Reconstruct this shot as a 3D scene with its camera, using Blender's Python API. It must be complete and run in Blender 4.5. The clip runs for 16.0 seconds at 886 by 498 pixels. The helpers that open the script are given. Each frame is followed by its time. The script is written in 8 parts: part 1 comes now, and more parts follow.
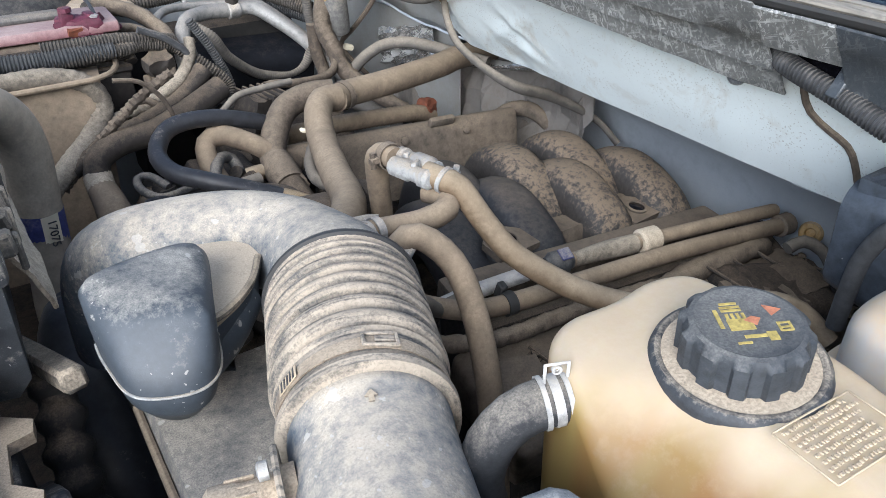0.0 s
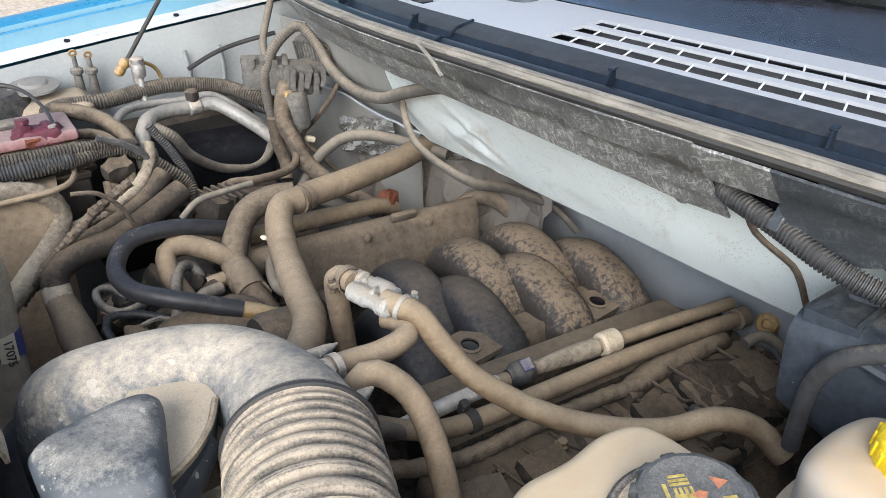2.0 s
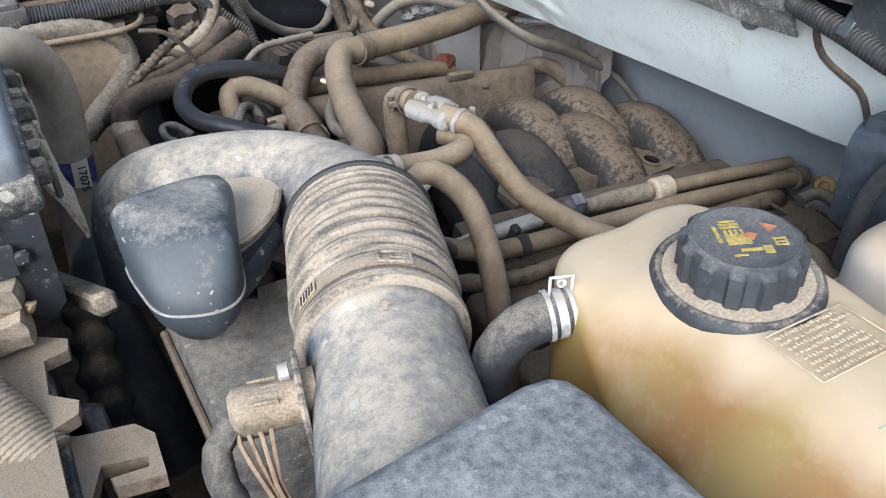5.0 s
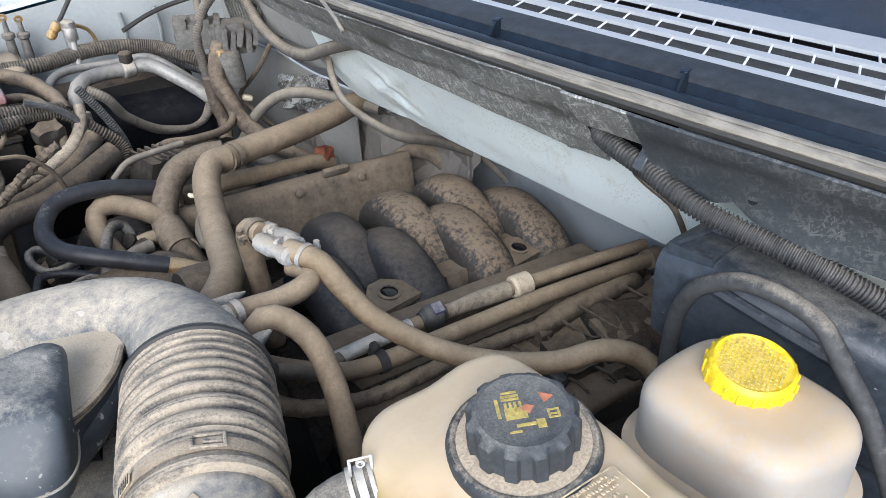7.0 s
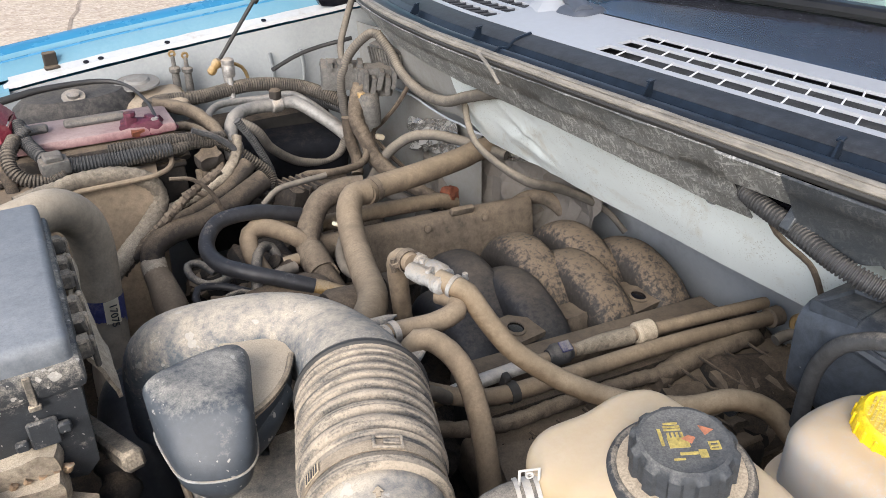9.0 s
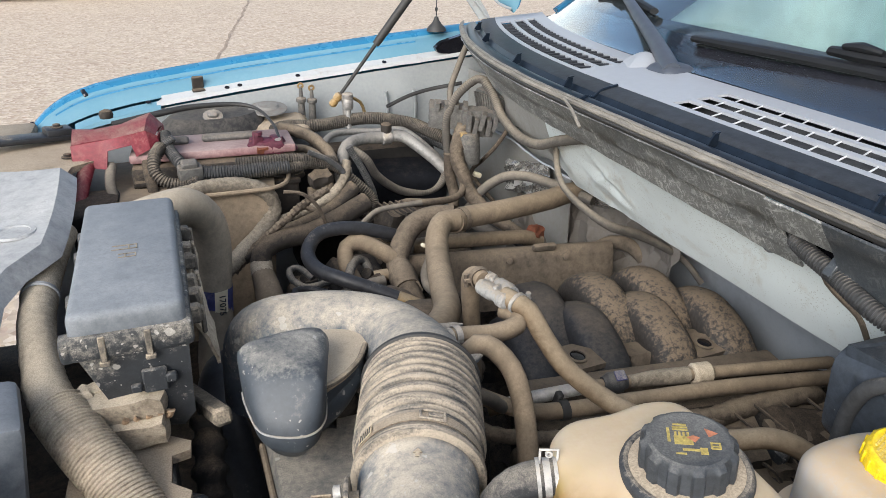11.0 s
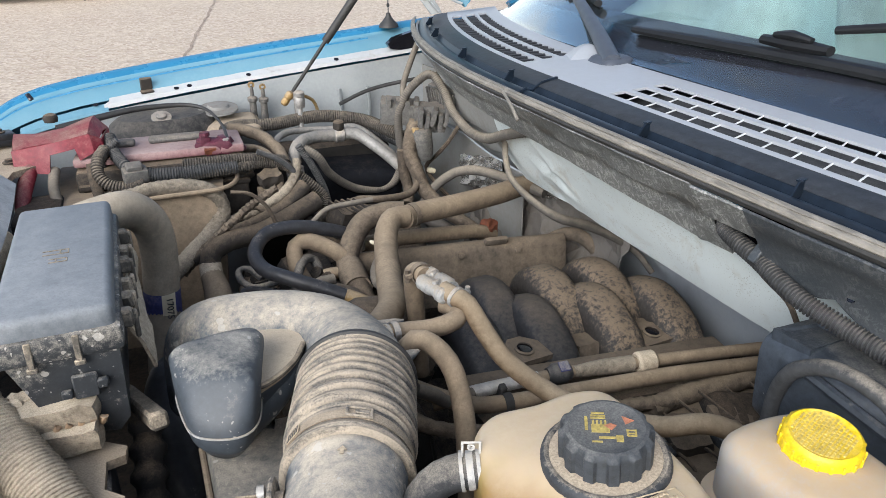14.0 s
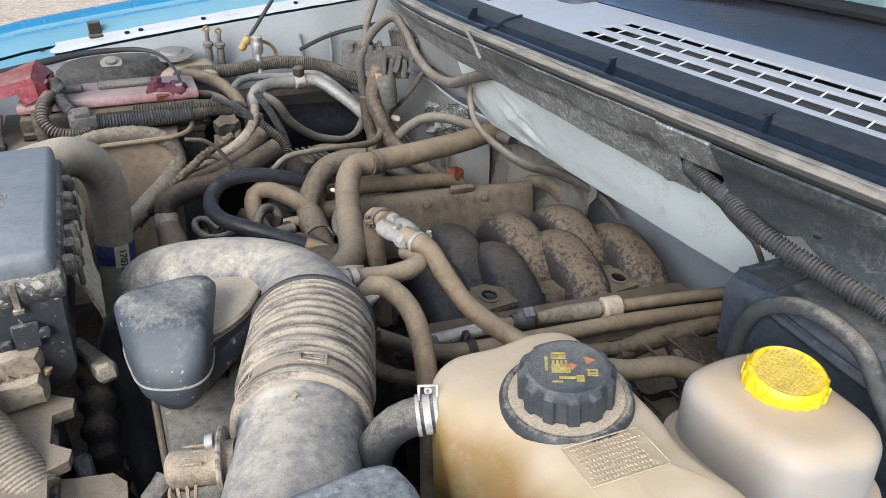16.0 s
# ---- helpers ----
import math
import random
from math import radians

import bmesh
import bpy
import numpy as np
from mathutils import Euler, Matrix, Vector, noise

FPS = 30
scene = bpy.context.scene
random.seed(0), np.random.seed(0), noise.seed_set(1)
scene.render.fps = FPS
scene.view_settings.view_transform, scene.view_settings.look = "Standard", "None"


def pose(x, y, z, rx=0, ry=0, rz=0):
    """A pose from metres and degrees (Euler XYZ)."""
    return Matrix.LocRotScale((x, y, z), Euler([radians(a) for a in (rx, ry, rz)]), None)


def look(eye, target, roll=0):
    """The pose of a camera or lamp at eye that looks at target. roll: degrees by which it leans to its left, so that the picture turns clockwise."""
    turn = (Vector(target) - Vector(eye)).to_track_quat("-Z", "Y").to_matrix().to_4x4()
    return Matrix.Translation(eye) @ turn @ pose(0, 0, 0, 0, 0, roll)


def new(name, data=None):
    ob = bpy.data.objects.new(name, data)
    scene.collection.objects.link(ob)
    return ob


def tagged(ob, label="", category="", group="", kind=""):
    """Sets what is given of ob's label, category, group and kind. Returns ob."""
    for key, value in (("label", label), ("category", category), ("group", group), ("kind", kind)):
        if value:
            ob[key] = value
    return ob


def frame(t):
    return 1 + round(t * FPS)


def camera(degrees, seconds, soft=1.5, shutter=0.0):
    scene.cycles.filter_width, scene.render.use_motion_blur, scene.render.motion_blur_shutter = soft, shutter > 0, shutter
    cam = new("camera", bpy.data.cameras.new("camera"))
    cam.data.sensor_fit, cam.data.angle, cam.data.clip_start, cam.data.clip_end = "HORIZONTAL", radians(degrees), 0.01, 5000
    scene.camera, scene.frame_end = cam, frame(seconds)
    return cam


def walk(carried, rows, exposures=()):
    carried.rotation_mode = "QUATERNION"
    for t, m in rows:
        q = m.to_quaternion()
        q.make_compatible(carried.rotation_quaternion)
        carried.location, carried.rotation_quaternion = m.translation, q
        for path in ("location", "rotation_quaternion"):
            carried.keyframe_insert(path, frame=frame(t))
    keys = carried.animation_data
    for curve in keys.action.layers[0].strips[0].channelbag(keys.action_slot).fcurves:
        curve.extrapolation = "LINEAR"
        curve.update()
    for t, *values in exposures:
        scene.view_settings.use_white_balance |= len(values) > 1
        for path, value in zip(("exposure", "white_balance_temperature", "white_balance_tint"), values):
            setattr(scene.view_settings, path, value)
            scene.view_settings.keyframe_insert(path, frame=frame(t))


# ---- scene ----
cam = camera(61.4, 16.0, soft=0.5)
PATH = [
    (0, (0.012, 0.018, 1.33), (0.918, 1.452, 0.27), -0.9),
    (0.5, (0.022, 0.023, 1.332), (0.963, 1.45, 0.294), -1.3),
    (1, (0.07, 0.036, 1.38), (1.047, 1.46, 0.371), -1.7),
    (1.5, (0.071, 0.038, 1.399), (1.076, 1.467, 0.424), -1.7),
    (2, (0.046, 0.039, 1.404), (1.048, 1.482, 0.448), -1.5),
    (2.5, (0.012, 0.038, 1.398), (0.986, 1.499, 0.441), -0.9),
    (3, (-0.008, 0.032, 1.382), (0.921, 1.509, 0.404), -0.3),
    (3.2, (-0.014, 0.029, 1.372), (0.895, 1.512, 0.384), -0.0),
    (5.3, (0.001, -0.033, 1.311), (0.842, 1.382, 0.176), -1.4),
    (5.5, (0.019, -0.044, 1.313), (0.877, 1.356, 0.172), -1.5),
    (6, (0.067, -0.061, 1.325), (0.979, 1.311, 0.192), -1.9),
    (6.5, (0.091, -0.061, 1.36), (1.054, 1.306, 0.263), -2.3),
    (7, (0.097, -0.047, 1.41), (1.096, 1.328, 0.356), -2.7),
    (7.5, (0.078, -0.04, 1.444), (1.089, 1.361, 0.436), -2.9),
    (8, (0.064, -0.037, 1.459), (1.057, 1.399, 0.482), -2.9),
    (8.5, (0.044, -0.036, 1.451), (0.988, 1.443, 0.492), -2.4),
    (9, (0.003, -0.053, 1.437), (0.864, 1.484, 0.491), -1.7),
    (9.2, (-0.014, -0.067, 1.429), (0.809, 1.494, 0.489), -1.4),
    (11.3, (-0.003, -0.175, 1.448), (0.631, 1.544, 0.645), 0.3),
    (11.5, (0.002, -0.178, 1.451), (0.644, 1.543, 0.659), 0.4),
    (12, (0.001, -0.176, 1.451), (0.663, 1.545, 0.677), 0.4),
    (12.5, (0.009, -0.179, 1.452), (0.669, 1.546, 0.683), 0.2),
    (13, (0.01, -0.173, 1.451), (0.662, 1.552, 0.678), -0.1),
    (13.5, (0.014, -0.173, 1.449), (0.675, 1.54, 0.657), -0.3),
    (14, (0.041, -0.185, 1.441), (0.731, 1.499, 0.612), -0.5),
    (14.5, (0.079, -0.193, 1.415), (0.804, 1.455, 0.545), -0.4),
    (15, (0.092, -0.19, 1.409), (0.84, 1.429, 0.504), -0.2),
    (15.5, (0.081, -0.179, 1.408), (0.832, 1.427, 0.483), 0.0),
    (16, (0.062, -0.172, 1.412), (0.8, 1.437, 0.481), 0.0),
]
EXPOSURES = [(0.0, 0.97, 5950, 10), (1.0, 0.97, 6100, 10), (2.5, 1.01, 6550, 10), (3.2, 0.99, 6500, 10), (5.5, 0.87, 5950, 10), (6.5, 0.86, 5850, 10), (7.0, 0.87, 6050, 10), (8.2, 0.92, 6800, 18), (9.0, 0.91, 6700, 13), (12.0, 0.61, 6600, 10), (16.0, 0.75, 6250, 10)]
walk(cam, [(t, look(eye, target, roll)) for t, eye, target, roll in PATH], EXPOSURES)

# ---- world, sun and exposure ----
sky_world = bpy.data.worlds.new("sky")
scene.world = sky_world
sky_world.use_nodes = True
wn = sky_world.node_tree.nodes
sky_tex = wn.new("ShaderNodeTexSky")
sky_tex.sky_type = "NISHITA"
sky_tex.sun_disc = False
sky_tex.sun_elevation = radians(30)
sky_tex.sun_rotation = radians(215)
sky_tex.air_density, sky_tex.dust_density, sky_tex.ozone_density = 1.0, 1.8, 1.5
wl = sky_world.node_tree.links
direction = wn.new("ShaderNodeTexCoord")
cloud = wn.new("ShaderNodeTexNoise")
cloud.inputs["Scale"].default_value, cloud.inputs["Detail"].default_value, cloud.inputs["Roughness"].default_value = 3.2, 7.0, 0.6
wl.new(direction.outputs["Generated"], cloud.inputs["Vector"])
cover_amount = wn.new("ShaderNodeMapRange")
cover_amount.inputs["From Min"].default_value, cover_amount.inputs["From Max"].default_value = 0.46, 0.64
cover_amount.inputs["To Min"].default_value, cover_amount.inputs["To Max"].default_value = 0.04, 0.86
wl.new(cloud.outputs["Fac"], cover_amount.inputs["Value"])
grey = wn.new("ShaderNodeRGBToBW")
wl.new(sky_tex.outputs[0], grey.inputs[0])
lift = wn.new("ShaderNodeMath")
lift.operation = "MULTIPLY"
lift.inputs[1].default_value = 1.35
wl.new(grey.outputs[0], lift.inputs[0])
blend = wn.new("ShaderNodeMix")
blend.data_type = "RGBA"
wl.new(cover_amount.outputs[0], blend.inputs[0])
wl.new(sky_tex.outputs[0], blend.inputs[6])
wl.new(lift.outputs[0], blend.inputs[7])
wl.new(blend.outputs[2], wn["Background"].inputs[0])
wn["Background"].inputs[1].default_value = 0.15
sun = new("sun", bpy.data.lights.new("sun", "SUN"))
sun.data.energy, sun.data.angle, sun.data.color = 2.5, radians(45), (1.0, 0.98, 0.95)
sun.matrix_world = look((-4.7, -2.9, 4.2), (0.3, 0.8, 0.9))

# ---- materials ----
DUST = (0.43, 0.37, 0.295)
PALE = (0.50, 0.46, 0.405)


def nodes_of(name):
    m = bpy.data.materials.new(name)
    m.use_nodes = True
    nt = m.node_tree
    return m, nt, nt.nodes["Principled BSDF"]


def math_node(nt, op, a, b=None, c=None):
    n = nt.nodes.new("ShaderNodeMath")
    n.operation = op
    for i, v in enumerate((a, b, c)):
        if v is None:
            continue
        if isinstance(v, (int, float)):
            n.inputs[i].default_value = v
        else:
            nt.links.new(v, n.inputs[i])
    return n.outputs[0]


def noise_node(nt, scale, detail=6.0, rough=0.6, coord=None, dist=0.0):
    n = nt.nodes.new("ShaderNodeTexNoise")
    n.inputs["Scale"].default_value = scale
    n.inputs["Detail"].default_value = detail
    n.inputs["Roughness"].default_value = rough
    n.inputs["Distortion"].default_value = dist
    nt.links.new(coord, n.inputs["Vector"])
    return n.outputs["Fac"]


def ramp_node(nt, fac, lo, hi, a=0.0, b=1.0):
    n = nt.nodes.new("ShaderNodeMapRange")
    n.inputs["From Min"].default_value, n.inputs["From Max"].default_value = lo, hi
    n.inputs["To Min"].default_value, n.inputs["To Max"].default_value = a, b
    nt.links.new(fac, n.inputs["Value"])
    return n.outputs["Result"]


def mix_node(nt, fac, a, b):
    n = nt.nodes.new("ShaderNodeMix")
    n.data_type = "RGBA"
    if isinstance(fac, (int, float)):
        n.inputs[0].default_value = fac
    else:
        nt.links.new(fac, n.inputs[0])
    for i, v in ((6, a), (7, b)):
        if isinstance(v, tuple):
            n.inputs[i].default_value = (*v, 1)
        else:
            nt.links.new(v, n.inputs[i])
    return n.outputs[2]


def shade(c, k):
    return tuple(min(1.0, v * k) for v in c)


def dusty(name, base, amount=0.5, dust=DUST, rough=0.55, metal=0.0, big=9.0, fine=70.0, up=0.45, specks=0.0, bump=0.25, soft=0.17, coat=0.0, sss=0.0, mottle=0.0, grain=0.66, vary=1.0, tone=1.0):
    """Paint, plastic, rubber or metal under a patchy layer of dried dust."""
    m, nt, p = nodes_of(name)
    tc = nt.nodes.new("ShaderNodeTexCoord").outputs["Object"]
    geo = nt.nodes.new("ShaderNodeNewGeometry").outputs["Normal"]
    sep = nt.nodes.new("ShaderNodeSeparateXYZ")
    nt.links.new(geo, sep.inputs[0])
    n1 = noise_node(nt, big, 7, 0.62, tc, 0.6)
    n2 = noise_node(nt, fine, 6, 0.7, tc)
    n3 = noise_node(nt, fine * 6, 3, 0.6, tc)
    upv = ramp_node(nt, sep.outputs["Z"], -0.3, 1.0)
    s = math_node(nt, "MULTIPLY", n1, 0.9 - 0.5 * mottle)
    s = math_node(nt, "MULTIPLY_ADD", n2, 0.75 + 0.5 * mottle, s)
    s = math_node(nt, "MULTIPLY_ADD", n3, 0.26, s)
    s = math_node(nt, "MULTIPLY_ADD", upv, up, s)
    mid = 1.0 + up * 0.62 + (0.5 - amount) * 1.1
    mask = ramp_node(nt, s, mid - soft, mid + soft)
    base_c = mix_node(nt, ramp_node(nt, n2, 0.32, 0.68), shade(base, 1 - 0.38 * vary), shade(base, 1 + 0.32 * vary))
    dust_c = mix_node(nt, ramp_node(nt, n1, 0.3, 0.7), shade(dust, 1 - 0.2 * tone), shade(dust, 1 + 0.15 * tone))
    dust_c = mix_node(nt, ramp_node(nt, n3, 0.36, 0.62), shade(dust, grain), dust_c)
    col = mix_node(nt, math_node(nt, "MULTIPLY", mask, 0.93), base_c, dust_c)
    pep = noise_node(nt, 620, 2, 0.55, tc)
    col = mix_node(nt, math_node(nt, "MULTIPLY", ramp_node(nt, pep, 0.60, 0.68), math_node(nt, "MULTIPLY", mask, 0.18)), col, shade(dust, 1.25))
    col = mix_node(nt, math_node(nt, "MULTIPLY", ramp_node(nt, pep, 0.40, 0.32), 0.22), col, shade(base, 0.9))
    if specks:
        w = nt.nodes.new("ShaderNodeTexNoise")
        w.inputs["Scale"].default_value, w.inputs["Detail"].default_value = 160, 3
        nt.links.new(tc, w.inputs["Vector"])
        warp = nt.nodes.new("ShaderNodeVectorMath")
        warp.operation = "MULTIPLY_ADD"
        warp.inputs[1].default_value = (0.007, 0.007, 0.007)
        nt.links.new(w.outputs["Color"], warp.inputs[0])
        nt.links.new(tc, warp.inputs[2])
        for scale, reach in ((85, 1.5), (210, 1.3)):
            v = nt.nodes.new("ShaderNodeTexVoronoi")
            v.inputs["Scale"].default_value = scale
            nt.links.new(warp.outputs[0], v.inputs["Vector"])
            pick = nt.nodes.new("ShaderNodeSeparateColor")
            nt.links.new(v.outputs["Color"], pick.inputs[0])
            lim = math_node(nt, "MULTIPLY", ramp_node(nt, n1, 0.38, 0.62), specks * reach)
            lim = math_node(nt, "MULTIPLY", lim, ramp_node(nt, pick.outputs[0], 0.62, 1.0))
            sp = ramp_node(nt, math_node(nt, "SUBTRACT", lim, v.outputs["Distance"]), 0.0, 0.06)
            col = mix_node(nt, math_node(nt, "MULTIPLY", sp, 0.6), col, (0.50, 0.475, 0.43))
    nt.links.new(col, p.inputs["Base Color"])
    nt.links.new(ramp_node(nt, mask, 0, 1, rough, 0.95), p.inputs["Roughness"])
    if metal:
        nt.links.new(ramp_node(nt, mask, 0, 0.7, metal, 0), p.inputs["Metallic"])
    if coat:
        nt.links.new(ramp_node(nt, mask, 0, 1, coat, 0), p.inputs["Coat Weight"])
    if sss:
        p.inputs["Subsurface Weight"].default_value = sss
        p.inputs["Subsurface Radius"].default_value = (0.02, 0.015, 0.008)
    h = math_node(nt, "MULTIPLY_ADD", n3, 0.5, n2)
    h = math_node(nt, "MULTIPLY_ADD", mask, 0.6, h)
    b = nt.nodes.new("ShaderNodeBump")
    b.inputs["Strength"].default_value = bump
    b.inputs["Distance"].default_value = 0.002
    nt.links.new(h, b.inputs["Height"])
    nt.links.new(b.outputs[0], p.inputs["Normal"])
    return m


def plain(name, base, rough=0.5, metal=0.0, var=0.12, scale=40.0, bump=0.08, coat=0.0):
    m, nt, p = nodes_of(name)
    tc = nt.nodes.new("ShaderNodeTexCoord").outputs["Object"]
    n = noise_node(nt, scale, 6, 0.65, tc)
    g = noise_node(nt, scale * 9, 3, 0.6, tc)
    col = mix_node(nt, ramp_node(nt, n, 0.3, 0.7), shade(base, 1 - var), shade(base, 1 + var))
    nt.links.new(col, p.inputs["Base Color"])
    nt.links.new(ramp_node(nt, n, 0.3, 0.7, rough * 0.85, min(1, rough * 1.15)), p.inputs["Roughness"])
    p.inputs["Metallic"].default_value = metal
    p.inputs["Coat Weight"].default_value = coat
    b = nt.nodes.new("ShaderNodeBump")
    b.inputs["Strength"].default_value = bump
    b.inputs["Distance"].default_value = 0.001
    nt.links.new(g, b.inputs["Height"])
    nt.links.new(b.outputs[0], p.inputs["Normal"])
    return m


M_INTAKE = dusty("dusty_grey_plastic", (0.105, 0.128, 0.152), 0.50, dust=(0.50, 0.437, 0.348), big=20, fine=110, specks=0.40, up=0.55, soft=0.22, bump=0.16, grain=0.88, vary=0.5, mottle=0.2)
M_RESON = dusty("dusty_dark_plastic", (0.044, 0.054, 0.066), 0.22, dust=(0.34, 0.325, 0.29), big=16, fine=150, specks=0.26, up=1.0, soft=0.20, rough=0.50, bump=0.10, grain=0.80, vary=0.4)
M_SHIELD = dusty("dark_shield_plastic", (0.034, 0.042, 0.054), 0.27, dust=(0.24, 0.228, 0.205), big=9, fine=100, rough=0.36, up=0.7, soft=0.20, specks=0.14)
M_CABLE = dusty("black_cable_rubber", (0.045, 0.047, 0.05), 0.40, dust=(0.33, 0.29, 0.235), rough=0.7, fine=110, up=0.6, soft=0.25, bump=0.15)
M_RUBBER_DUST = dusty("dusty_black_rubber", (0.042, 0.040, 0.038), 0.56, dust=(0.50, 0.41, 0.295), rough=0.8, big=12, fine=60, up=0.50, soft=0.28, grain=0.84)
M_BOX = dusty("dusty_black_plastic", (0.027, 0.031, 0.036), 0.43, dust=(0.38, 0.35, 0.30), big=18, fine=130, specks=0.42, up=0.2, soft=0.17, vary=0.5)
M_DUCT = dusty("dusty_duct_plastic", (0.090, 0.094, 0.098), 0.52, dust=(0.36, 0.33, 0.28), big=14, fine=110, specks=0.28, up=0.3, soft=0.18, vary=0.5)
M_LIDBOX = dusty("mud_spattered_lid", (0.115, 0.128, 0.138), 0.54, dust=(0.40, 0.395, 0.38), big=30, fine=170, specks=0.24, up=0.1, soft=0.19, vary=0.6, grain=0.85, mottle=0.5)
M_BLACK = dusty("black_plastic", (0.016, 0.018, 0.021), 0.2, big=12, rough=0.42, specks=0.1)
M_LID = dusty("dusty_fuse_lid", (0.082, 0.097, 0.115), 0.50, dust=(0.285, 0.305, 0.325), rough=0.40, big=5, fine=60, soft=0.45, bump=0.08, grain=0.95, vary=0.3, tone=0.6)
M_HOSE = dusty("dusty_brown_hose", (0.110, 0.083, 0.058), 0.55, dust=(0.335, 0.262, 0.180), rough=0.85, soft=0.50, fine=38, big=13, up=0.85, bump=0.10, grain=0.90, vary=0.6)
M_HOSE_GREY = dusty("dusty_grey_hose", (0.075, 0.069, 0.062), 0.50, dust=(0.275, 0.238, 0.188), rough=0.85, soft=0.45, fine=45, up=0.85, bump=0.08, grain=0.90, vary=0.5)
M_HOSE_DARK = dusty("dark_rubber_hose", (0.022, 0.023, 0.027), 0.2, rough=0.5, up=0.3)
# dusty hose, base lightened to make up for the fuse box's shadow
M_RADHOSE = dusty("lightened_dusty_radiator_hose", (0.225, 0.195, 0.155), 0.62, dust=(0.50, 0.425, 0.325), rough=0.9, soft=0.5, fine=50, big=9, up=0.9, bump=0.08, grain=0.92, vary=0.4)
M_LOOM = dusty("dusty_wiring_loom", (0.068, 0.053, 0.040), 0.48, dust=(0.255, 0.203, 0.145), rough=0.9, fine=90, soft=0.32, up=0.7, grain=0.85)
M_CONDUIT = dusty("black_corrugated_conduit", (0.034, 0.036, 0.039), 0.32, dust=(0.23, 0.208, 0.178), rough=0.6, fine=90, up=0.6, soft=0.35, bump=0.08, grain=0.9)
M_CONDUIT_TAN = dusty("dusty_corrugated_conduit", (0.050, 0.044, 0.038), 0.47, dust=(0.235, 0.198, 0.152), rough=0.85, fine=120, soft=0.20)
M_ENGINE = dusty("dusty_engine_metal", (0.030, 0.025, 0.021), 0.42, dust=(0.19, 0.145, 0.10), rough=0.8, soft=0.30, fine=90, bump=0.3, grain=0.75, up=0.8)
# grime, its colour darkened further for the shade deep in the bay
M_GRIME_SHADE = dusty("shaded_engine_grime", (0.011, 0.010, 0.009), 0.26, dust=(0.155, 0.115, 0.08), rough=0.85, soft=0.3, bump=0.5, fine=80, up=0.8)
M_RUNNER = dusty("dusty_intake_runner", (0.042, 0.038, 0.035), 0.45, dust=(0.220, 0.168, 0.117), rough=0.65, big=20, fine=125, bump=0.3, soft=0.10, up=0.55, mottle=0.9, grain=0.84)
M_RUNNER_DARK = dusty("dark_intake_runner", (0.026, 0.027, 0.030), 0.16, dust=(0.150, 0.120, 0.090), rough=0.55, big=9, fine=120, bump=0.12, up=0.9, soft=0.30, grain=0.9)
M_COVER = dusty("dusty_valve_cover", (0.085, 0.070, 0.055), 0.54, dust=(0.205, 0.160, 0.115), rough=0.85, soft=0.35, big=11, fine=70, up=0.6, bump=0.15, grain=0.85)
M_ALU = dusty("dull_aluminium_pipe", (0.30, 0.298, 0.29), 0.45, dust=(0.29, 0.255, 0.21), rough=0.45, metal=0.35, soft=0.3, fine=90)
M_STEEL = dusty("bare_steel_end", (0.60, 0.59, 0.57), 0.30, dust=(0.42, 0.36, 0.28), rough=0.42, metal=0.6, big=30, soft=0.3)
M_STEEL_DUSTY = dusty("dusty_steel", (0.35, 0.34, 0.33), 0.5, rough=0.5, metal=0.7)
M_ALLOY = dusty("cast_alloy_valve", (0.36, 0.36, 0.35), 0.50, dust=(0.34, 0.295, 0.235), rough=0.55, metal=0.2, big=30, fine=160, soft=0.15, bump=0.4)
M_BRASS = dusty("brass_fitting", (0.36, 0.24, 0.10), 0.52, dust=(0.36, 0.29, 0.20), rough=0.55, metal=0.5, fine=140)
M_RUST = plain("rusted_metal", (0.16, 0.05, 0.025), 0.9, 0.0, 0.4, 120, 0.4)


def speckled_paint(name, base, mud):
    """Smooth old paint with a thin film of dust, small mud specks and a few runs."""
    m, nt, p = nodes_of(name)
    tc = nt.nodes.new("ShaderNodeTexCoord").outputs["Object"]
    n1 = noise_node(nt, 5, 5, 0.6, tc, 0.4)
    n2 = noise_node(nt, 300, 4, 0.6, tc)
    col = mix_node(nt, ramp_node(nt, n1, 0.3, 0.72), shade(base, 1.03), shade(base, 0.90))
    col = mix_node(nt, math_node(nt, "MULTIPLY", ramp_node(nt, n2, 0.55, 0.72), 0.10), col, mud)
    film = ramp_node(nt, noise_node(nt, 16, 6, 0.7, tc, 0.5), 0.54, 0.72)
    col = mix_node(nt, math_node(nt, "MULTIPLY", film, 0.50), col, mud)
    for scale, size in ((260, 0.26), (120, 0.13)):
        v = nt.nodes.new("ShaderNodeTexVoronoi")
        v.inputs["Scale"].default_value = scale
        nt.links.new(tc, v.inputs["Vector"])
        lim = math_node(nt, "MULTIPLY", ramp_node(nt, noise_node(nt, 21, 3, 0.6, tc), 0.30, 0.62), size)
        col = mix_node(nt, math_node(nt, "MULTIPLY", math_node(nt, "LESS_THAN", v.outputs["Distance"], lim), 0.40), col, shade(mud, 0.50))
    nt.links.new(col, p.inputs["Base Color"])
    p.inputs["Roughness"].default_value = 0.36
    b = nt.nodes.new("ShaderNodeBump")
    b.inputs["Strength"].default_value = 0.05
    b.inputs["Distance"].default_value = 0.001
    nt.links.new(n2, b.inputs["Height"])
    nt.links.new(b.outputs[0], p.inputs["Normal"])
    return m


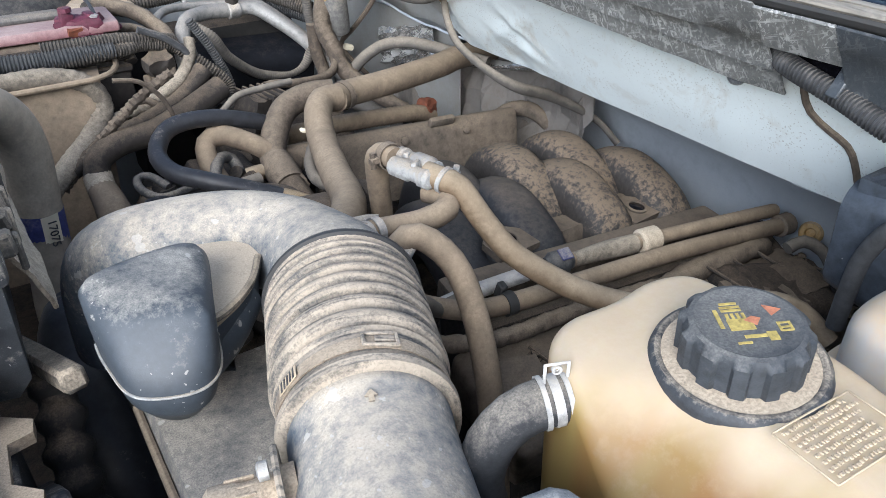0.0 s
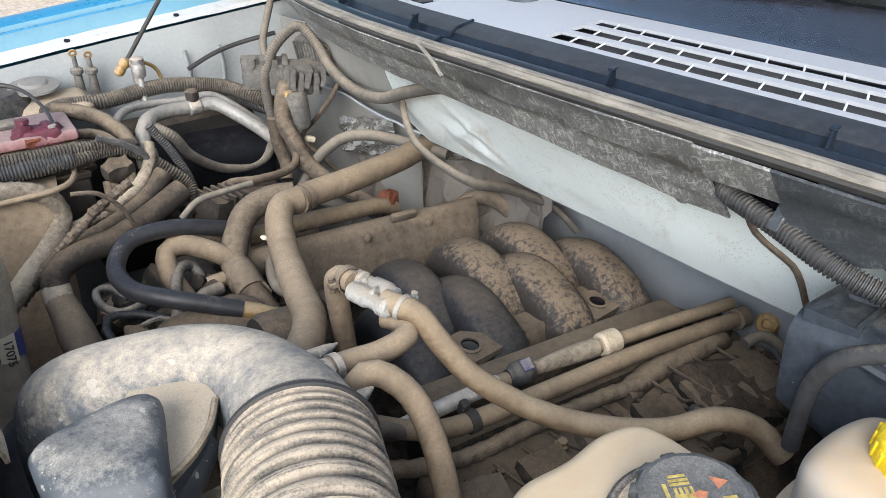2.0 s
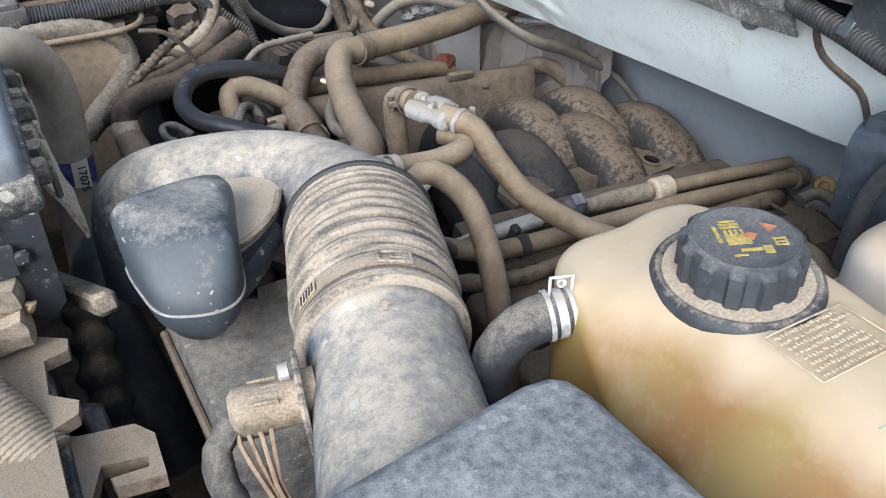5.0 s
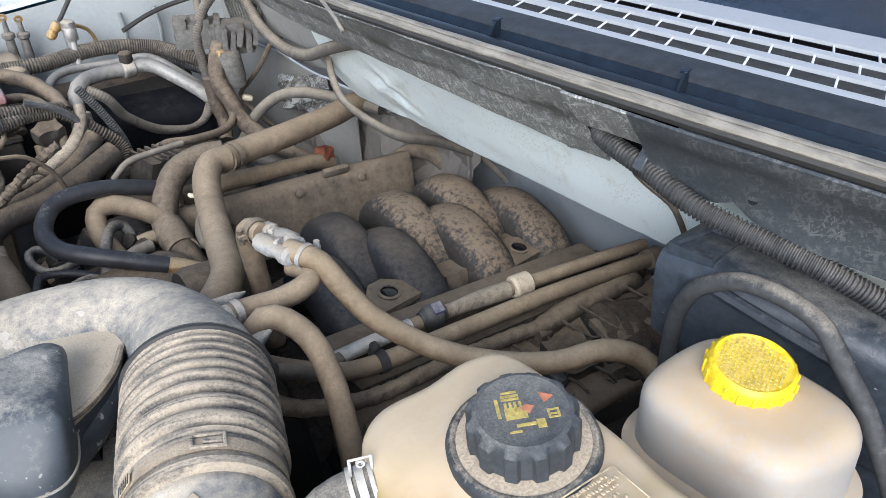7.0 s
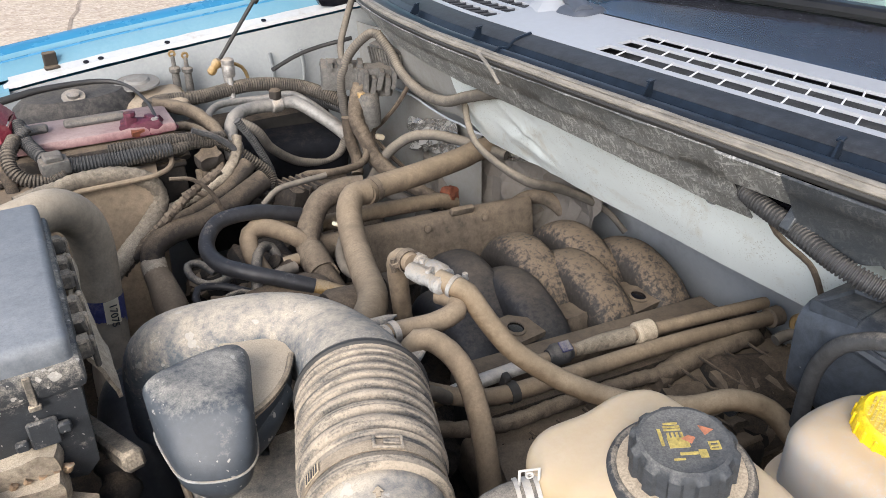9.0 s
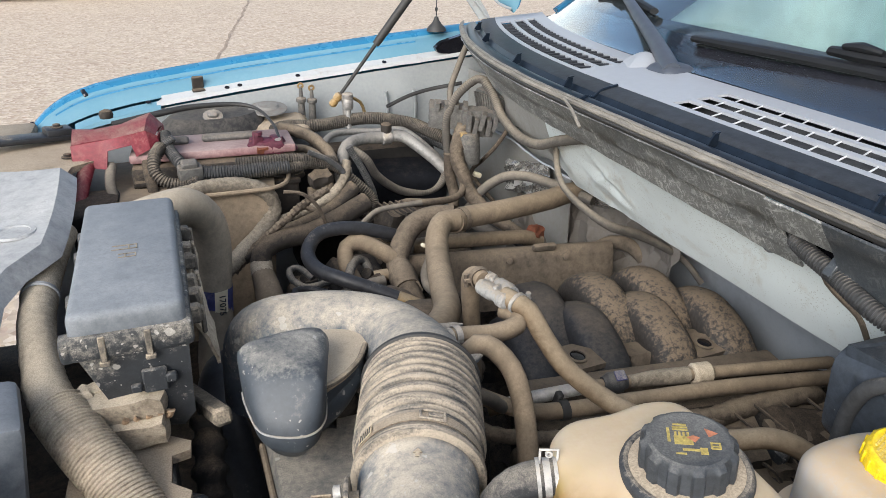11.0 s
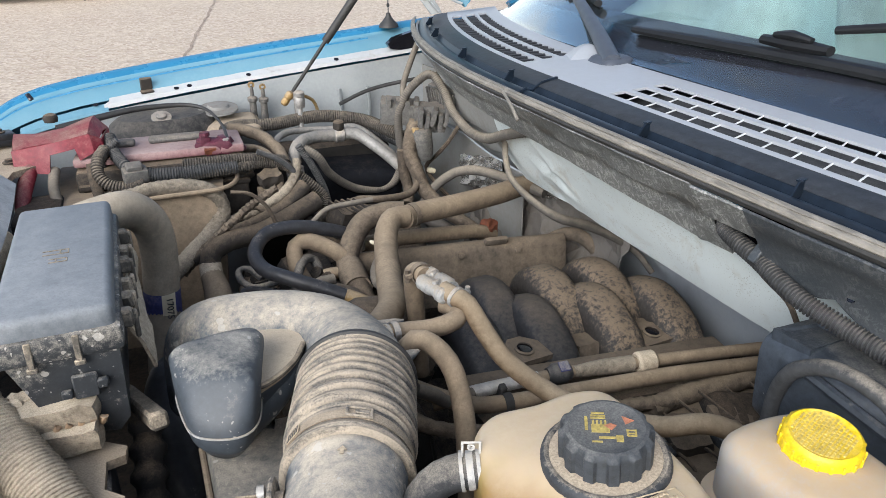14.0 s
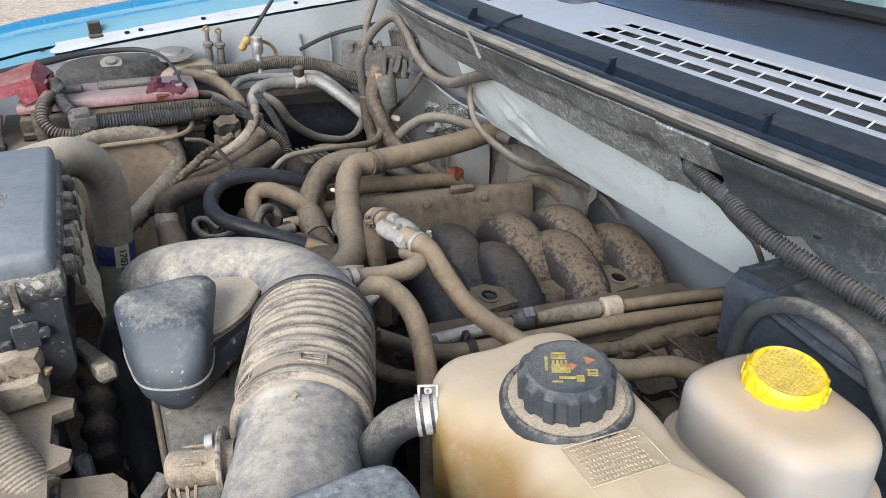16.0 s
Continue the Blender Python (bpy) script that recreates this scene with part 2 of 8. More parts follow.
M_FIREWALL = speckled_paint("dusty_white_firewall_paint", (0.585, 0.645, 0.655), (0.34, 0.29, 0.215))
M_APRON = dusty("grey_white_primer", (0.31, 0.335, 0.345), 0.28, dust=(0.22, 0.195, 0.155), rough=0.5, big=8, fine=110, up=0.3, soft=0.28, bump=0.08, grain=0.90, vary=0.2, tone=0.6)
M_FOIL = dusty("creased_foil_shield", (0.22, 0.21, 0.20), 0.70, dust=(0.105, 0.090, 0.072), rough=0.36, metal=0.5, big=7, fine=40, bump=0.10, soft=0.35, vary=0.3, grain=0.88)
M_FOIL_BRIGHT = dusty("bright_crumpled_foil", (0.55, 0.54, 0.52), 0.26, dust=(0.25, 0.22, 0.18), rough=0.25, metal=0.8, big=12, fine=60, bump=0.05, soft=0.3, vary=0.2)
M_FOOTWELL = dusty("darker_dusty_white_paint", (0.25, 0.255, 0.25), 0.48, dust=(0.155, 0.133, 0.105), rough=0.5, big=9, fine=90, up=0.3, soft=0.35, bump=0.08, grain=0.88, vary=0.25)
# white body paint with its shade mixed into the grey-blue base
M_BULKHEAD_SHADED = dusty("shaded_bulkhead_paint", (0.37, 0.41, 0.455), 0.34, dust=(0.26, 0.245, 0.22), rough=0.42, big=4, fine=60, soft=0.5, bump=0.06, vary=0.3, grain=0.92)
M_BLUE = plain("blue_car_paint", (0.024, 0.180, 0.335), 0.28, 0.0, 0.06, 8, 0.01, 0.4)
M_BLUE_INNER = dusty("pale_blue_overspray", (0.085, 0.240, 0.330), 0.34, dust=(0.185, 0.300, 0.365), rough=0.45, big=3, fine=25, up=0.1, soft=0.6, grain=0.94, vary=0.12, tone=0.5, bump=0.02)
M_WHITE_LIP = dusty("white_seam_paint", (0.42, 0.44, 0.45), 0.34, dust=(0.28, 0.24, 0.185), rough=0.5, big=8, up=0.1, vary=0.2)
M_RED = dusty("faded_red_plastic", (0.19, 0.014, 0.028), 0.40, dust=(0.28, 0.20, 0.165), rough=0.5, big=20, fine=120, soft=0.2)
M_BATTERY = dusty("battery_red_grey_case", (0.20, 0.085, 0.095), 0.60, dust=(0.36, 0.285, 0.265), rough=0.55, big=9, fine=80, up=0.5, soft=0.4, grain=0.92)
M_TERMINAL = dusty("corroded_terminal", (0.085, 0.016, 0.032), 0.30, dust=(0.30, 0.15, 0.07), rough=0.6, fine=160, soft=0.12)
M_TANK = dusty("tan_battery_tray", (0.175, 0.135, 0.095), 0.62, dust=(0.32, 0.25, 0.175), rough=0.85, soft=0.45, bump=0.1, grain=0.92)
M_TRAY = dusty("tan_plastic_shroud", (0.19, 0.15, 0.11), 0.64, dust=(0.44, 0.36, 0.265), rough=0.85, fine=100, soft=0.2)
M_SHROUD = dusty("grey_radiator_cover", (0.24, 0.26, 0.28), 0.50, dust=(0.50, 0.50, 0.485), rough=0.55, big=4, fine=50, soft=0.45, bump=0.1, grain=0.92)
M_COWL = dusty("grey_cowl_plastic", (0.335, 0.355, 0.385), 0.02, dust=(0.42, 0.42, 0.415), rough=0.42, big=5, fine=90, up=0.02, bump=0.03, soft=0.4, grain=0.97, vary=0.10)
M_COWL_BLACK = dusty("black_cowl_rubber", (0.009, 0.015, 0.025), 0.10, rough=0.34, big=8, up=0.12, bump=0.05, dust=(0.16, 0.165, 0.17))
M_CAP = dusty("black_coolant_cap_plastic", (0.036, 0.042, 0.050), 0.32, dust=(0.20, 0.195, 0.18), rough=0.6, fine=110, soft=0.3, up=0.5)
M_CAP_RING = dusty("dust_caked_ring", (0.10, 0.09, 0.078), 0.66, dust=(0.47, 0.39, 0.29), rough=0.85, fine=90, big=24, soft=0.22, up=0.6)
M_CAP_LIP = dusty("gritty_black_lip", (0.032, 0.036, 0.042), 0.36, dust=(0.40, 0.35, 0.28), rough=0.6, fine=110, big=40, soft=0.16, up=0.7)
M_YELLOW = dusty("yellow_cap_plastic", (0.80, 0.55, 0.012), 0.27, dust=(0.58, 0.44, 0.17), rough=0.4, big=20, fine=140, up=0.5)
M_YELLOW_INK = plain("yellow_ink", (0.36, 0.285, 0.085), 0.7, 0, 0.5, 260)
M_ORANGE_INK = plain("orange_ink", (0.40, 0.155, 0.085), 0.7, 0, 0.4, 260)
M_TAN_INK = plain("raised_cap_writing", (0.52, 0.40, 0.10), 0.7, 0, 0.3, 200)
M_CYAN_INK = plain("faded_blue_marker", (0.27, 0.40, 0.40), 0.7, 0, 0.5, 180)
M_LABEL = plain("cream_label", (0.66, 0.60, 0.46), 0.6, 0, 0.1)
M_INK = plain("dark_print", (0.05, 0.05, 0.05), 0.6)
M_BLUE_BAND = dusty("faded_blue_band", (0.045, 0.052, 0.17), 0.5, dust=(0.28, 0.26, 0.24), rough=0.6, fine=90)
M_CLAMP = dusty("silver_hose_clamp", (0.50, 0.50, 0.49), 0.42, dust=(0.36, 0.33, 0.28), rough=0.45, metal=0.5, fine=160)
M_WHITE_CLIP = dusty("white_spring_clip", (0.46, 0.45, 0.43), 0.36, dust=(0.45, 0.39, 0.30), rough=0.5, fine=160)
M_TAPE = dusty("dusty_cloth_tape", (0.075, 0.072, 0.068), 0.40, dust=(0.30, 0.27, 0.225), rough=0.9, fine=110, big=22, soft=0.25)
M_WIRE = dusty("tan_wire", (0.36, 0.25, 0.16), 0.4, rough=0.7)
M_WIPER = plain("black_wiper_rubber", (0.012, 0.013, 0.015), 0.55, 0, 0.2)
M_DASH = plain("grey_dashboard", (0.050, 0.048, 0.060), 0.7, 0, 0.3, 6)
# pale teal holds the window light and sky sheen of the upper glass
M_CABIN_DAYLIT = plain("daylit_teal_cabin_trim", (0.66, 0.80, 0.78), 0.8, 0, 0.25, 5)
M_TYRE = plain("tyre_rubber", (0.02, 0.02, 0.02), 0.85, 0, 0.2, 20, 0.2)
M_RIM = plain("wheel_alloy", (0.42, 0.42, 0.41), 0.45, 0.3)
M_STEP = plain("running_board_alloy", (0.62, 0.62, 0.60), 0.5, 0.0, 0.2)
M_SUV = plain("white_car_paint", (0.66, 0.67, 0.66), 0.3, 0, 0.05, 3, 0.0, 0.4)
M_TRIM = plain("black_trim", (0.03, 0.03, 0.03), 0.6)
# near-black colour that carries the shade of the far recess
M_RECESS_SHADE = dusty("black_recess_shade", (0.005, 0.006, 0.009), 0.06, dust=(0.10, 0.078, 0.056), big=7, fine=60, rough=0.70, up=0.3, soft=0.4)
M_HOSE_RED = dusty("worn_brown_hose", (0.140, 0.098, 0.058), 0.50, dust=(0.335, 0.272, 0.190), rough=0.8, soft=0.40, fine=40, big=16, up=0.7, bump=0.08, grain=0.92, vary=0.6)
# black for car windows and for the painted shade inside holes and recesses
M_BLACK_FILL = plain("black_hole_and_window_fill", (0.008, 0.008, 0.011), 0.08, 0, 0.05)
M_SHELF = dusty("tan_dust_bed", (0.20, 0.165, 0.12), 0.72, dust=(0.56, 0.475, 0.36), rough=0.9, big=14, fine=90, soft=0.3, grain=0.8)
M_BRACKET = dusty("mud_caked_bracket", (0.085, 0.077, 0.066), 0.53, dust=(0.43, 0.36, 0.27), rough=0.85, big=16, fine=70, soft=0.20, up=0.4, specks=0.1)
M_LOOM_PALE = dusty("pale_cloth_tape", (0.27, 0.225, 0.17), 0.64, dust=(0.62, 0.53, 0.40), rough=0.95, fine=120, big=10, soft=0.25, bump=0.4)
M_LOOM_TAPE = dusty("grey_cloth_tape", (0.15, 0.128, 0.10), 0.52, dust=(0.42, 0.36, 0.275), rough=0.95, fine=120, big=10, soft=0.25, bump=0.4)
M_MODULE = dusty("dusty_grey_module", (0.10, 0.098, 0.094), 0.50, dust=(0.235, 0.205, 0.168), rough=0.7, fine=130, soft=0.2, bump=0.4)
M_PIVOT = plain("grey_pivot_cover", (0.055, 0.065, 0.085), 0.45, var=0.05)
M_RIB = plain("pale_cowl_rib", (0.66, 0.67, 0.68), 0.5)
M_BAND = plain("black_glass_band", (0.020, 0.018, 0.026), 0.12, 0, 0.1)
M_SLOPE = dusty("dark_cowl_plastic", (0.028, 0.032, 0.039), 0.05, dust=(0.14, 0.14, 0.14), rough=0.5, big=6, up=0.05, soft=0.4, bump=0.05)
M_SLOPE.node_tree.nodes["Principled BSDF"].inputs["Specular IOR Level"].default_value = 0.22
M_COWL_BLACK.node_tree.nodes["Principled BSDF"].inputs["Specular IOR Level"].default_value = 0.22
M_WIPER.node_tree.nodes["Principled BSDF"].inputs["Specular IOR Level"].default_value = 0.25
M_RECESS_SHADE.node_tree.nodes["Principled BSDF"].inputs["Specular IOR Level"].default_value = 0.2
M_TROUGH = dusty("dark_cowl_trough", (0.045, 0.050, 0.058), 0.2, dust=(0.09, 0.09, 0.09), rough=0.8, big=5, soft=0.4)
M_TOWER = dusty("dark_strut_dome", (0.03, 0.03, 0.031), 0.36, dust=(0.20, 0.175, 0.145), rough=0.7, big=10, fine=90, soft=0.3)


def glass_material():
    m, nt, p = nodes_of("windscreen_glass")
    p.inputs["Base Color"].default_value = (0.80, 0.92, 0.90, 1)
    p.inputs["Roughness"].default_value = 0.02
    p.inputs["IOR"].default_value = 1.5
    p.inputs["Transmission Weight"].default_value = 1.0
    return m


def scratched(name, base, haze, marks):
    """Scuffed plastic: thin pale scratches of two lengths over a faint haze of dust."""
    m, nt, p = nodes_of(name)
    tc = nt.nodes.new("ShaderNodeTexCoord").outputs["Object"]
    big = noise_node(nt, 9, 5, 0.6, tc, 0.4)
    lines = None
    for turn, stretch, scale, lo in ((0.0, (1, 1, 0.28), 220, 0.535), (0.5, (1, 1, 0.45), 300, 0.55), (-0.35, (0.5, 0.10, 1), 300, 0.58)):
        mp = nt.nodes.new("ShaderNodeMapping")
        mp.vector_type = "TEXTURE"
        mp.inputs["Rotation"].default_value = (turn, -0.66, 0)
        mp.inputs["Scale"].default_value = tuple(1 / v for v in stretch)
        nt.links.new(tc, mp.inputs["Vector"])
        k = ramp_node(nt, noise_node(nt, scale, 3, 0.6, mp.outputs["Vector"], 0.5), lo, lo + 0.06)
        lines = k if lines is None else math_node(nt, "MAXIMUM", lines, k)
    fine = noise_node(nt, 260, 4, 0.7, tc)
    where = math_node(nt, "MULTIPLY", ramp_node(nt, big, 0.36, 0.60, 0.2, 1.0), ramp_node(nt, noise_node(nt, 45, 4, 0.7, tc), 0.40, 0.56, 0.15, 1.0))
    col = mix_node(nt, ramp_node(nt, math_node(nt, "MULTIPLY_ADD", fine, 0.4, big), 0.55, 0.85), base, haze)
    col = mix_node(nt, math_node(nt, "MULTIPLY", math_node(nt, "MULTIPLY", lines, where), 0.9), col, marks)
    nt.links.new(col, p.inputs["Base Color"])
    p.inputs["Roughness"].default_value = 0.42
    b = nt.nodes.new("ShaderNodeBump")
    b.inputs["Strength"].default_value = 0.25
    b.inputs["Distance"].default_value = 0.001
    nt.links.new(fine, b.inputs["Height"])
    nt.links.new(b.outputs[0], p.inputs["Normal"])
    return m


def streaked(name, a, b, c):
    """Old rubber with long pale and dark streaks that run along the cowl."""
    m, nt, p = nodes_of(name)
    tc = nt.nodes.new("ShaderNodeTexCoord").outputs["Object"]
    mp = nt.nodes.new("ShaderNodeMapping")
    mp.inputs["Scale"].default_value = (1, 0.03, 1)
    nt.links.new(tc, mp.inputs["Vector"])
    n = noise_node(nt, 260, 4, 0.6, mp.outputs["Vector"], 0.2)
    g = noise_node(nt, 30, 6, 0.65, tc)
    col = mix_node(nt, ramp_node(nt, n, 0.36, 0.6), a, b)
    col = mix_node(nt, math_node(nt, "MULTIPLY", ramp_node(nt, g, 0.5, 0.68), 0.6), col, c)
    nt.links.new(col, p.inputs["Base Color"])
    p.inputs["Roughness"].default_value = 0.75
    bu = nt.nodes.new("ShaderNodeBump")
    bu.inputs["Strength"].default_value = 0.3
    bu.inputs["Distance"].default_value = 0.001
    nt.links.new(n, bu.inputs["Height"])
    nt.links.new(bu.outputs[0], p.inputs["Normal"])
    return m


def banded(name, dark, dust, d):
    """Dusty rubber, scuffed in streaks that run round the tube whose axis is d."""
    m, nt, p = nodes_of(name)
    tc = nt.nodes.new("ShaderNodeTexCoord").outputs["Object"]
    dot = nt.nodes.new("ShaderNodeVectorMath")
    dot.operation = "DOT_PRODUCT"
    dot.inputs[1].default_value = d
    nt.links.new(tc, dot.inputs[0])
    sep = nt.nodes.new("ShaderNodeSeparateXYZ")
    nt.links.new(tc, sep.inputs[0])
    com = nt.nodes.new("ShaderNodeCombineXYZ")
    nt.links.new(dot.outputs["Value"], com.inputs[0])
    nt.links.new(math_node(nt, "MULTIPLY", sep.outputs[0], 0.07), com.inputs[1])
    nt.links.new(math_node(nt, "MULTIPLY", sep.outputs[2], 0.07), com.inputs[2])
    streak = noise_node(nt, 210, 4, 0.65, com.outputs[0], 0.3)
    patch = noise_node(nt, 30, 5, 0.6, tc, 0.5)
    grit = noise_node(nt, 420, 4, 0.7, tc)
    s = math_node(nt, "MULTIPLY_ADD", streak, 1.6, math_node(nt, "MULTIPLY", patch, 0.4))
    s = math_node(nt, "MULTIPLY_ADD", grit, 0.45, s)
    mask = ramp_node(nt, s, 0.96, 1.30)
    col = mix_node(nt, ramp_node(nt, grit, 0.3, 0.7), shade(dark, 0.7), shade(dark, 1.5))
    pale = mix_node(nt, ramp_node(nt, patch, 0.35, 0.65), shade(dust, 0.82), shade(dust, 1.12))
    pale = mix_node(nt, ramp_node(nt, grit, 0.34, 0.56), shade(dust, 0.75), pale)
    col = mix_node(nt, math_node(nt, "MULTIPLY", mask, 0.92), col, pale)
    nt.links.new(col, p.inputs["Base Color"])
    nt.links.new(ramp_node(nt, mask, 0, 1, 0.6, 0.95), p.inputs["Roughness"])
    b = nt.nodes.new("ShaderNodeBump")
    b.inputs["Strength"].default_value = 0.35
    b.inputs["Distance"].default_value = 0.0015
    nt.links.new(math_node(nt, "MULTIPLY_ADD", grit, 0.5, streak), b.inputs["Height"])
    nt.links.new(b.outputs[0], p.inputs["Normal"])
    return m


M_GLASS = glass_material()
M_STRIP = scratched("scuffed_black_cowl_strip", (0.080, 0.086, 0.088), (0.185, 0.190, 0.186), (0.50, 0.51, 0.50))
M_STRIP_END = scratched("scuffed_dark_end_plate", (0.036, 0.043, 0.051), (0.060, 0.068, 0.077), (0.145, 0.152, 0.158))
M_BELLOWS = banded("dusty_rubber_bellows", (0.062, 0.060, 0.057), (0.385, 0.328, 0.255), (0.335, 0.942, 0.0))
M_SEAL = streaked("weathered_hood_seal", (0.125, 0.118, 0.105), (0.215, 0.200, 0.172), (0.30, 0.28, 0.245))


def bottle_material(name, top, fluid, streak, level, spread, dirt, settled=0.3, ring=None):
    """Thin cloudy plastic, tinted by the fluid that stands behind it."""
    m, nt, p = nodes_of(name)
    tc = nt.nodes.new("ShaderNodeTexCoord").outputs["Object"]
    sep = nt.nodes.new("ShaderNodeSeparateXYZ")
    nt.links.new(tc, sep.inputs[0])
    n1 = noise_node(nt, 11, 5, 0.55, tc, 0.8)
    n2 = noise_node(nt, 120, 5, 0.7, tc)
    flow = nt.nodes.new("ShaderNodeMapping")
    flow.inputs["Scale"].default_value = (0.15, 1, 0.10)
    nt.links.new(tc, flow.inputs["Vector"])
    n4 = noise_node(nt, 26, 1.5, 0.5, flow.outputs["Vector"], 0.15)
    z = math_node(nt, "MULTIPLY_ADD", n1, spread * 0.8, sep.outputs["Z"])
    z = math_node(nt, "MULTIPLY_ADD", n4, spread * 2.6, math_node(nt, "SUBTRACT", z, spread * 1.3))
    f = ramp_node(nt, z, level + spread * 1.6, level - spread * 0.4)
    col = mix_node(nt, f, top, mix_node(nt, ramp_node(nt, n4, 0.38, 0.62), fluid, streak))
    geo = nt.nodes.new("ShaderNodeNewGeometry").outputs["Normal"]
    s2 = nt.nodes.new("ShaderNodeSeparateXYZ")
    nt.links.new(geo, s2.inputs[0])
    d = math_node(nt, "MULTIPLY_ADD", n2, 0.6, n1)
    d = math_node(nt, "MULTIPLY_ADD", s2.outputs["Z"], settled, d)
    if ring:
        v = nt.nodes.new("ShaderNodeVectorMath")
        v.operation = "DISTANCE"
        v.inputs[1].default_value = ring
        nt.links.new(tc, v.inputs[0])
        near = ramp_node(nt, math_node(nt, "MULTIPLY_ADD", n1, 0.045, v.outputs["Value"]), 0.100, 0.058)
        cake = math_node(nt, "MULTIPLY", near, ramp_node(nt, n2, 0.36, 0.56, 0.45, 1.0))
        col = mix_node(nt, math_node(nt, "MULTIPLY", cake, 0.85), col, (0.36, 0.265, 0.17))
    dm = ramp_node(nt, d, 1.08 - dirt, 1.5 - dirt)
    col = mix_node(nt, math_node(nt, "MULTIPLY", dm, 0.75), col, (0.47, 0.36, 0.235))
    nt.links.new(col, p.inputs["Base Color"])
    nt.links.new(ramp_node(nt, dm, 0, 1, 0.50, 0.85), p.inputs["Roughness"])
    p.inputs["Subsurface Weight"].default_value = 0.25
    p.inputs["Subsurface Radius"].default_value = (0.02, 0.014, 0.006)
    b = nt.nodes.new("ShaderNodeBump")
    b.inputs["Strength"].default_value = 0.12
    b.inputs["Distance"].default_value = 0.001
    nt.links.new(n2, b.inputs["Height"])
    nt.links.new(b.outputs[0], p.inputs["Normal"])
    return m


M_BOTTLE = bottle_material("stained_coolant_bottle", (0.515, 0.425, 0.302), (0.285, 0.205, 0.070), (0.275, 0.150, 0.048), 1.0150, 0.011, 0.10)
M_BOTTLE_LABEL = dusty("dusty_embossed_panel", (0.47, 0.385, 0.272), 0.45, dust=(0.42, 0.34, 0.24), rough=0.8, fine=120, soft=0.35, grain=0.85)
M_HOOD_LINER = dusty("dusty_hood_liner", (0.42, 0.45, 0.49), 0.4, dust=(0.42, 0.40, 0.38), rough=0.8, big=2.5, fine=12, soft=0.4)
M_BOTTLE_WHITE = bottle_material("cloudy_white_bottle", (0.365, 0.362, 0.350), (0.355, 0.36, 0.36), (0.37, 0.37, 0.36), 0.96, 0.03, 0.27, 0.42, ring=(0.514, 0.145, 1.012))


def pavement_material():
    m, nt, p = nodes_of("pebbled_concrete")
    tc = nt.nodes.new("ShaderNodeTexCoord").outputs["Object"]
    n1 = noise_node(nt, 0.35, 5, 0.6, tc)
    n2 = noise_node(nt, 5, 6, 0.7, tc)
    v = nt.nodes.new("ShaderNodeTexVoronoi")
    v.inputs["Scale"].default_value = 30
    nt.links.new(tc, v.inputs["Vector"])
    col = mix_node(nt, ramp_node(nt, n1, 0.3, 0.7), (0.47, 0.375, 0.280), (0.56, 0.465, 0.352))
    col = mix_node(nt, math_node(nt, "MULTIPLY", ramp_node(nt, n2, 0.42, 0.72), 0.6), col, (0.36, 0.27, 0.21))
    sepc = nt.nodes.new("ShaderNodeSeparateColor")
    nt.links.new(v.outputs["Color"], sepc.inputs[0])
    col = mix_node(nt, math_node(nt, "MULTIPLY", ramp_node(nt, sepc.outputs[0], 0.35, 0.95), 0.55), col, (0.76, 0.67, 0.56))
    col = mix_node(nt, math_node(nt, "MULTIPLY", ramp_node(nt, sepc.outputs[1], 0.7, 0.95), 0.5), col, (0.30, 0.20, 0.15))
    nt.links.new(col, p.inputs["Base Color"])
    p.inputs["Roughness"].default_value = 0.9
    b = nt.nodes.new("ShaderNodeBump")
    b.inputs["Strength"].default_value = 0.4
    b.inputs["Distance"].default_value = 0.01
    nt.links.new(v.outputs["Distance"], b.inputs["Height"])
    nt.links.new(b.outputs[0], p.inputs["Normal"])
    return m


M_PAVE = pavement_material()
M_JOINT = plain("dirt_filled_joint", (0.33, 0.26, 0.20), 0.95, 0, 0.4, 6)


# ---- mesh helpers ----
def finish(name, bm, material, smooth=True, angle=38):
    """A mesh object out of bm; edges sharper than the angle stay sharp."""
    bmesh.ops.recalc_face_normals(bm, faces=bm.faces)
    lim = radians(angle)
    for f in bm.faces:
        f.smooth = smooth
    for e in bm.edges:
        if len(e.link_faces) == 2 and e.calc_face_angle(0) > lim:
            e.smooth = False
    me = bpy.data.meshes.new(name)
    bm.to_mesh(me)
    bm.free()
    me.materials.append(material)
    return new(name, me)


def part(name, bm, material, parent, label="", smooth=True, angle=38):
    ob = finish(name, bm, material, smooth, angle)
    ob.parent = parent
    if label:
        tagged(ob, label)
    return ob


def thing(name, label, category, at=(0, 0, 0), group="", kind=""):
    """An Empty at the base of a thing; the parts' meshes keep world coordinates."""
    ob = new(name)
    ob.empty_display_size = 0.02
    ob.location = at
    return tagged(ob, label, category, group, kind)


def settle(ob):
    """Undo the Empty's offset for its direct parts, so that they stay where they were built."""
    for c in ob.children:
        c.matrix_parent_inverse = Matrix.Translation(ob.location).inverted()
    return ob


def solid(name, bm, material, label, category, group="", kind="", smooth=True, angle=38):
    return tagged(finish(name, bm, material, smooth, angle), label, category, group, kind)


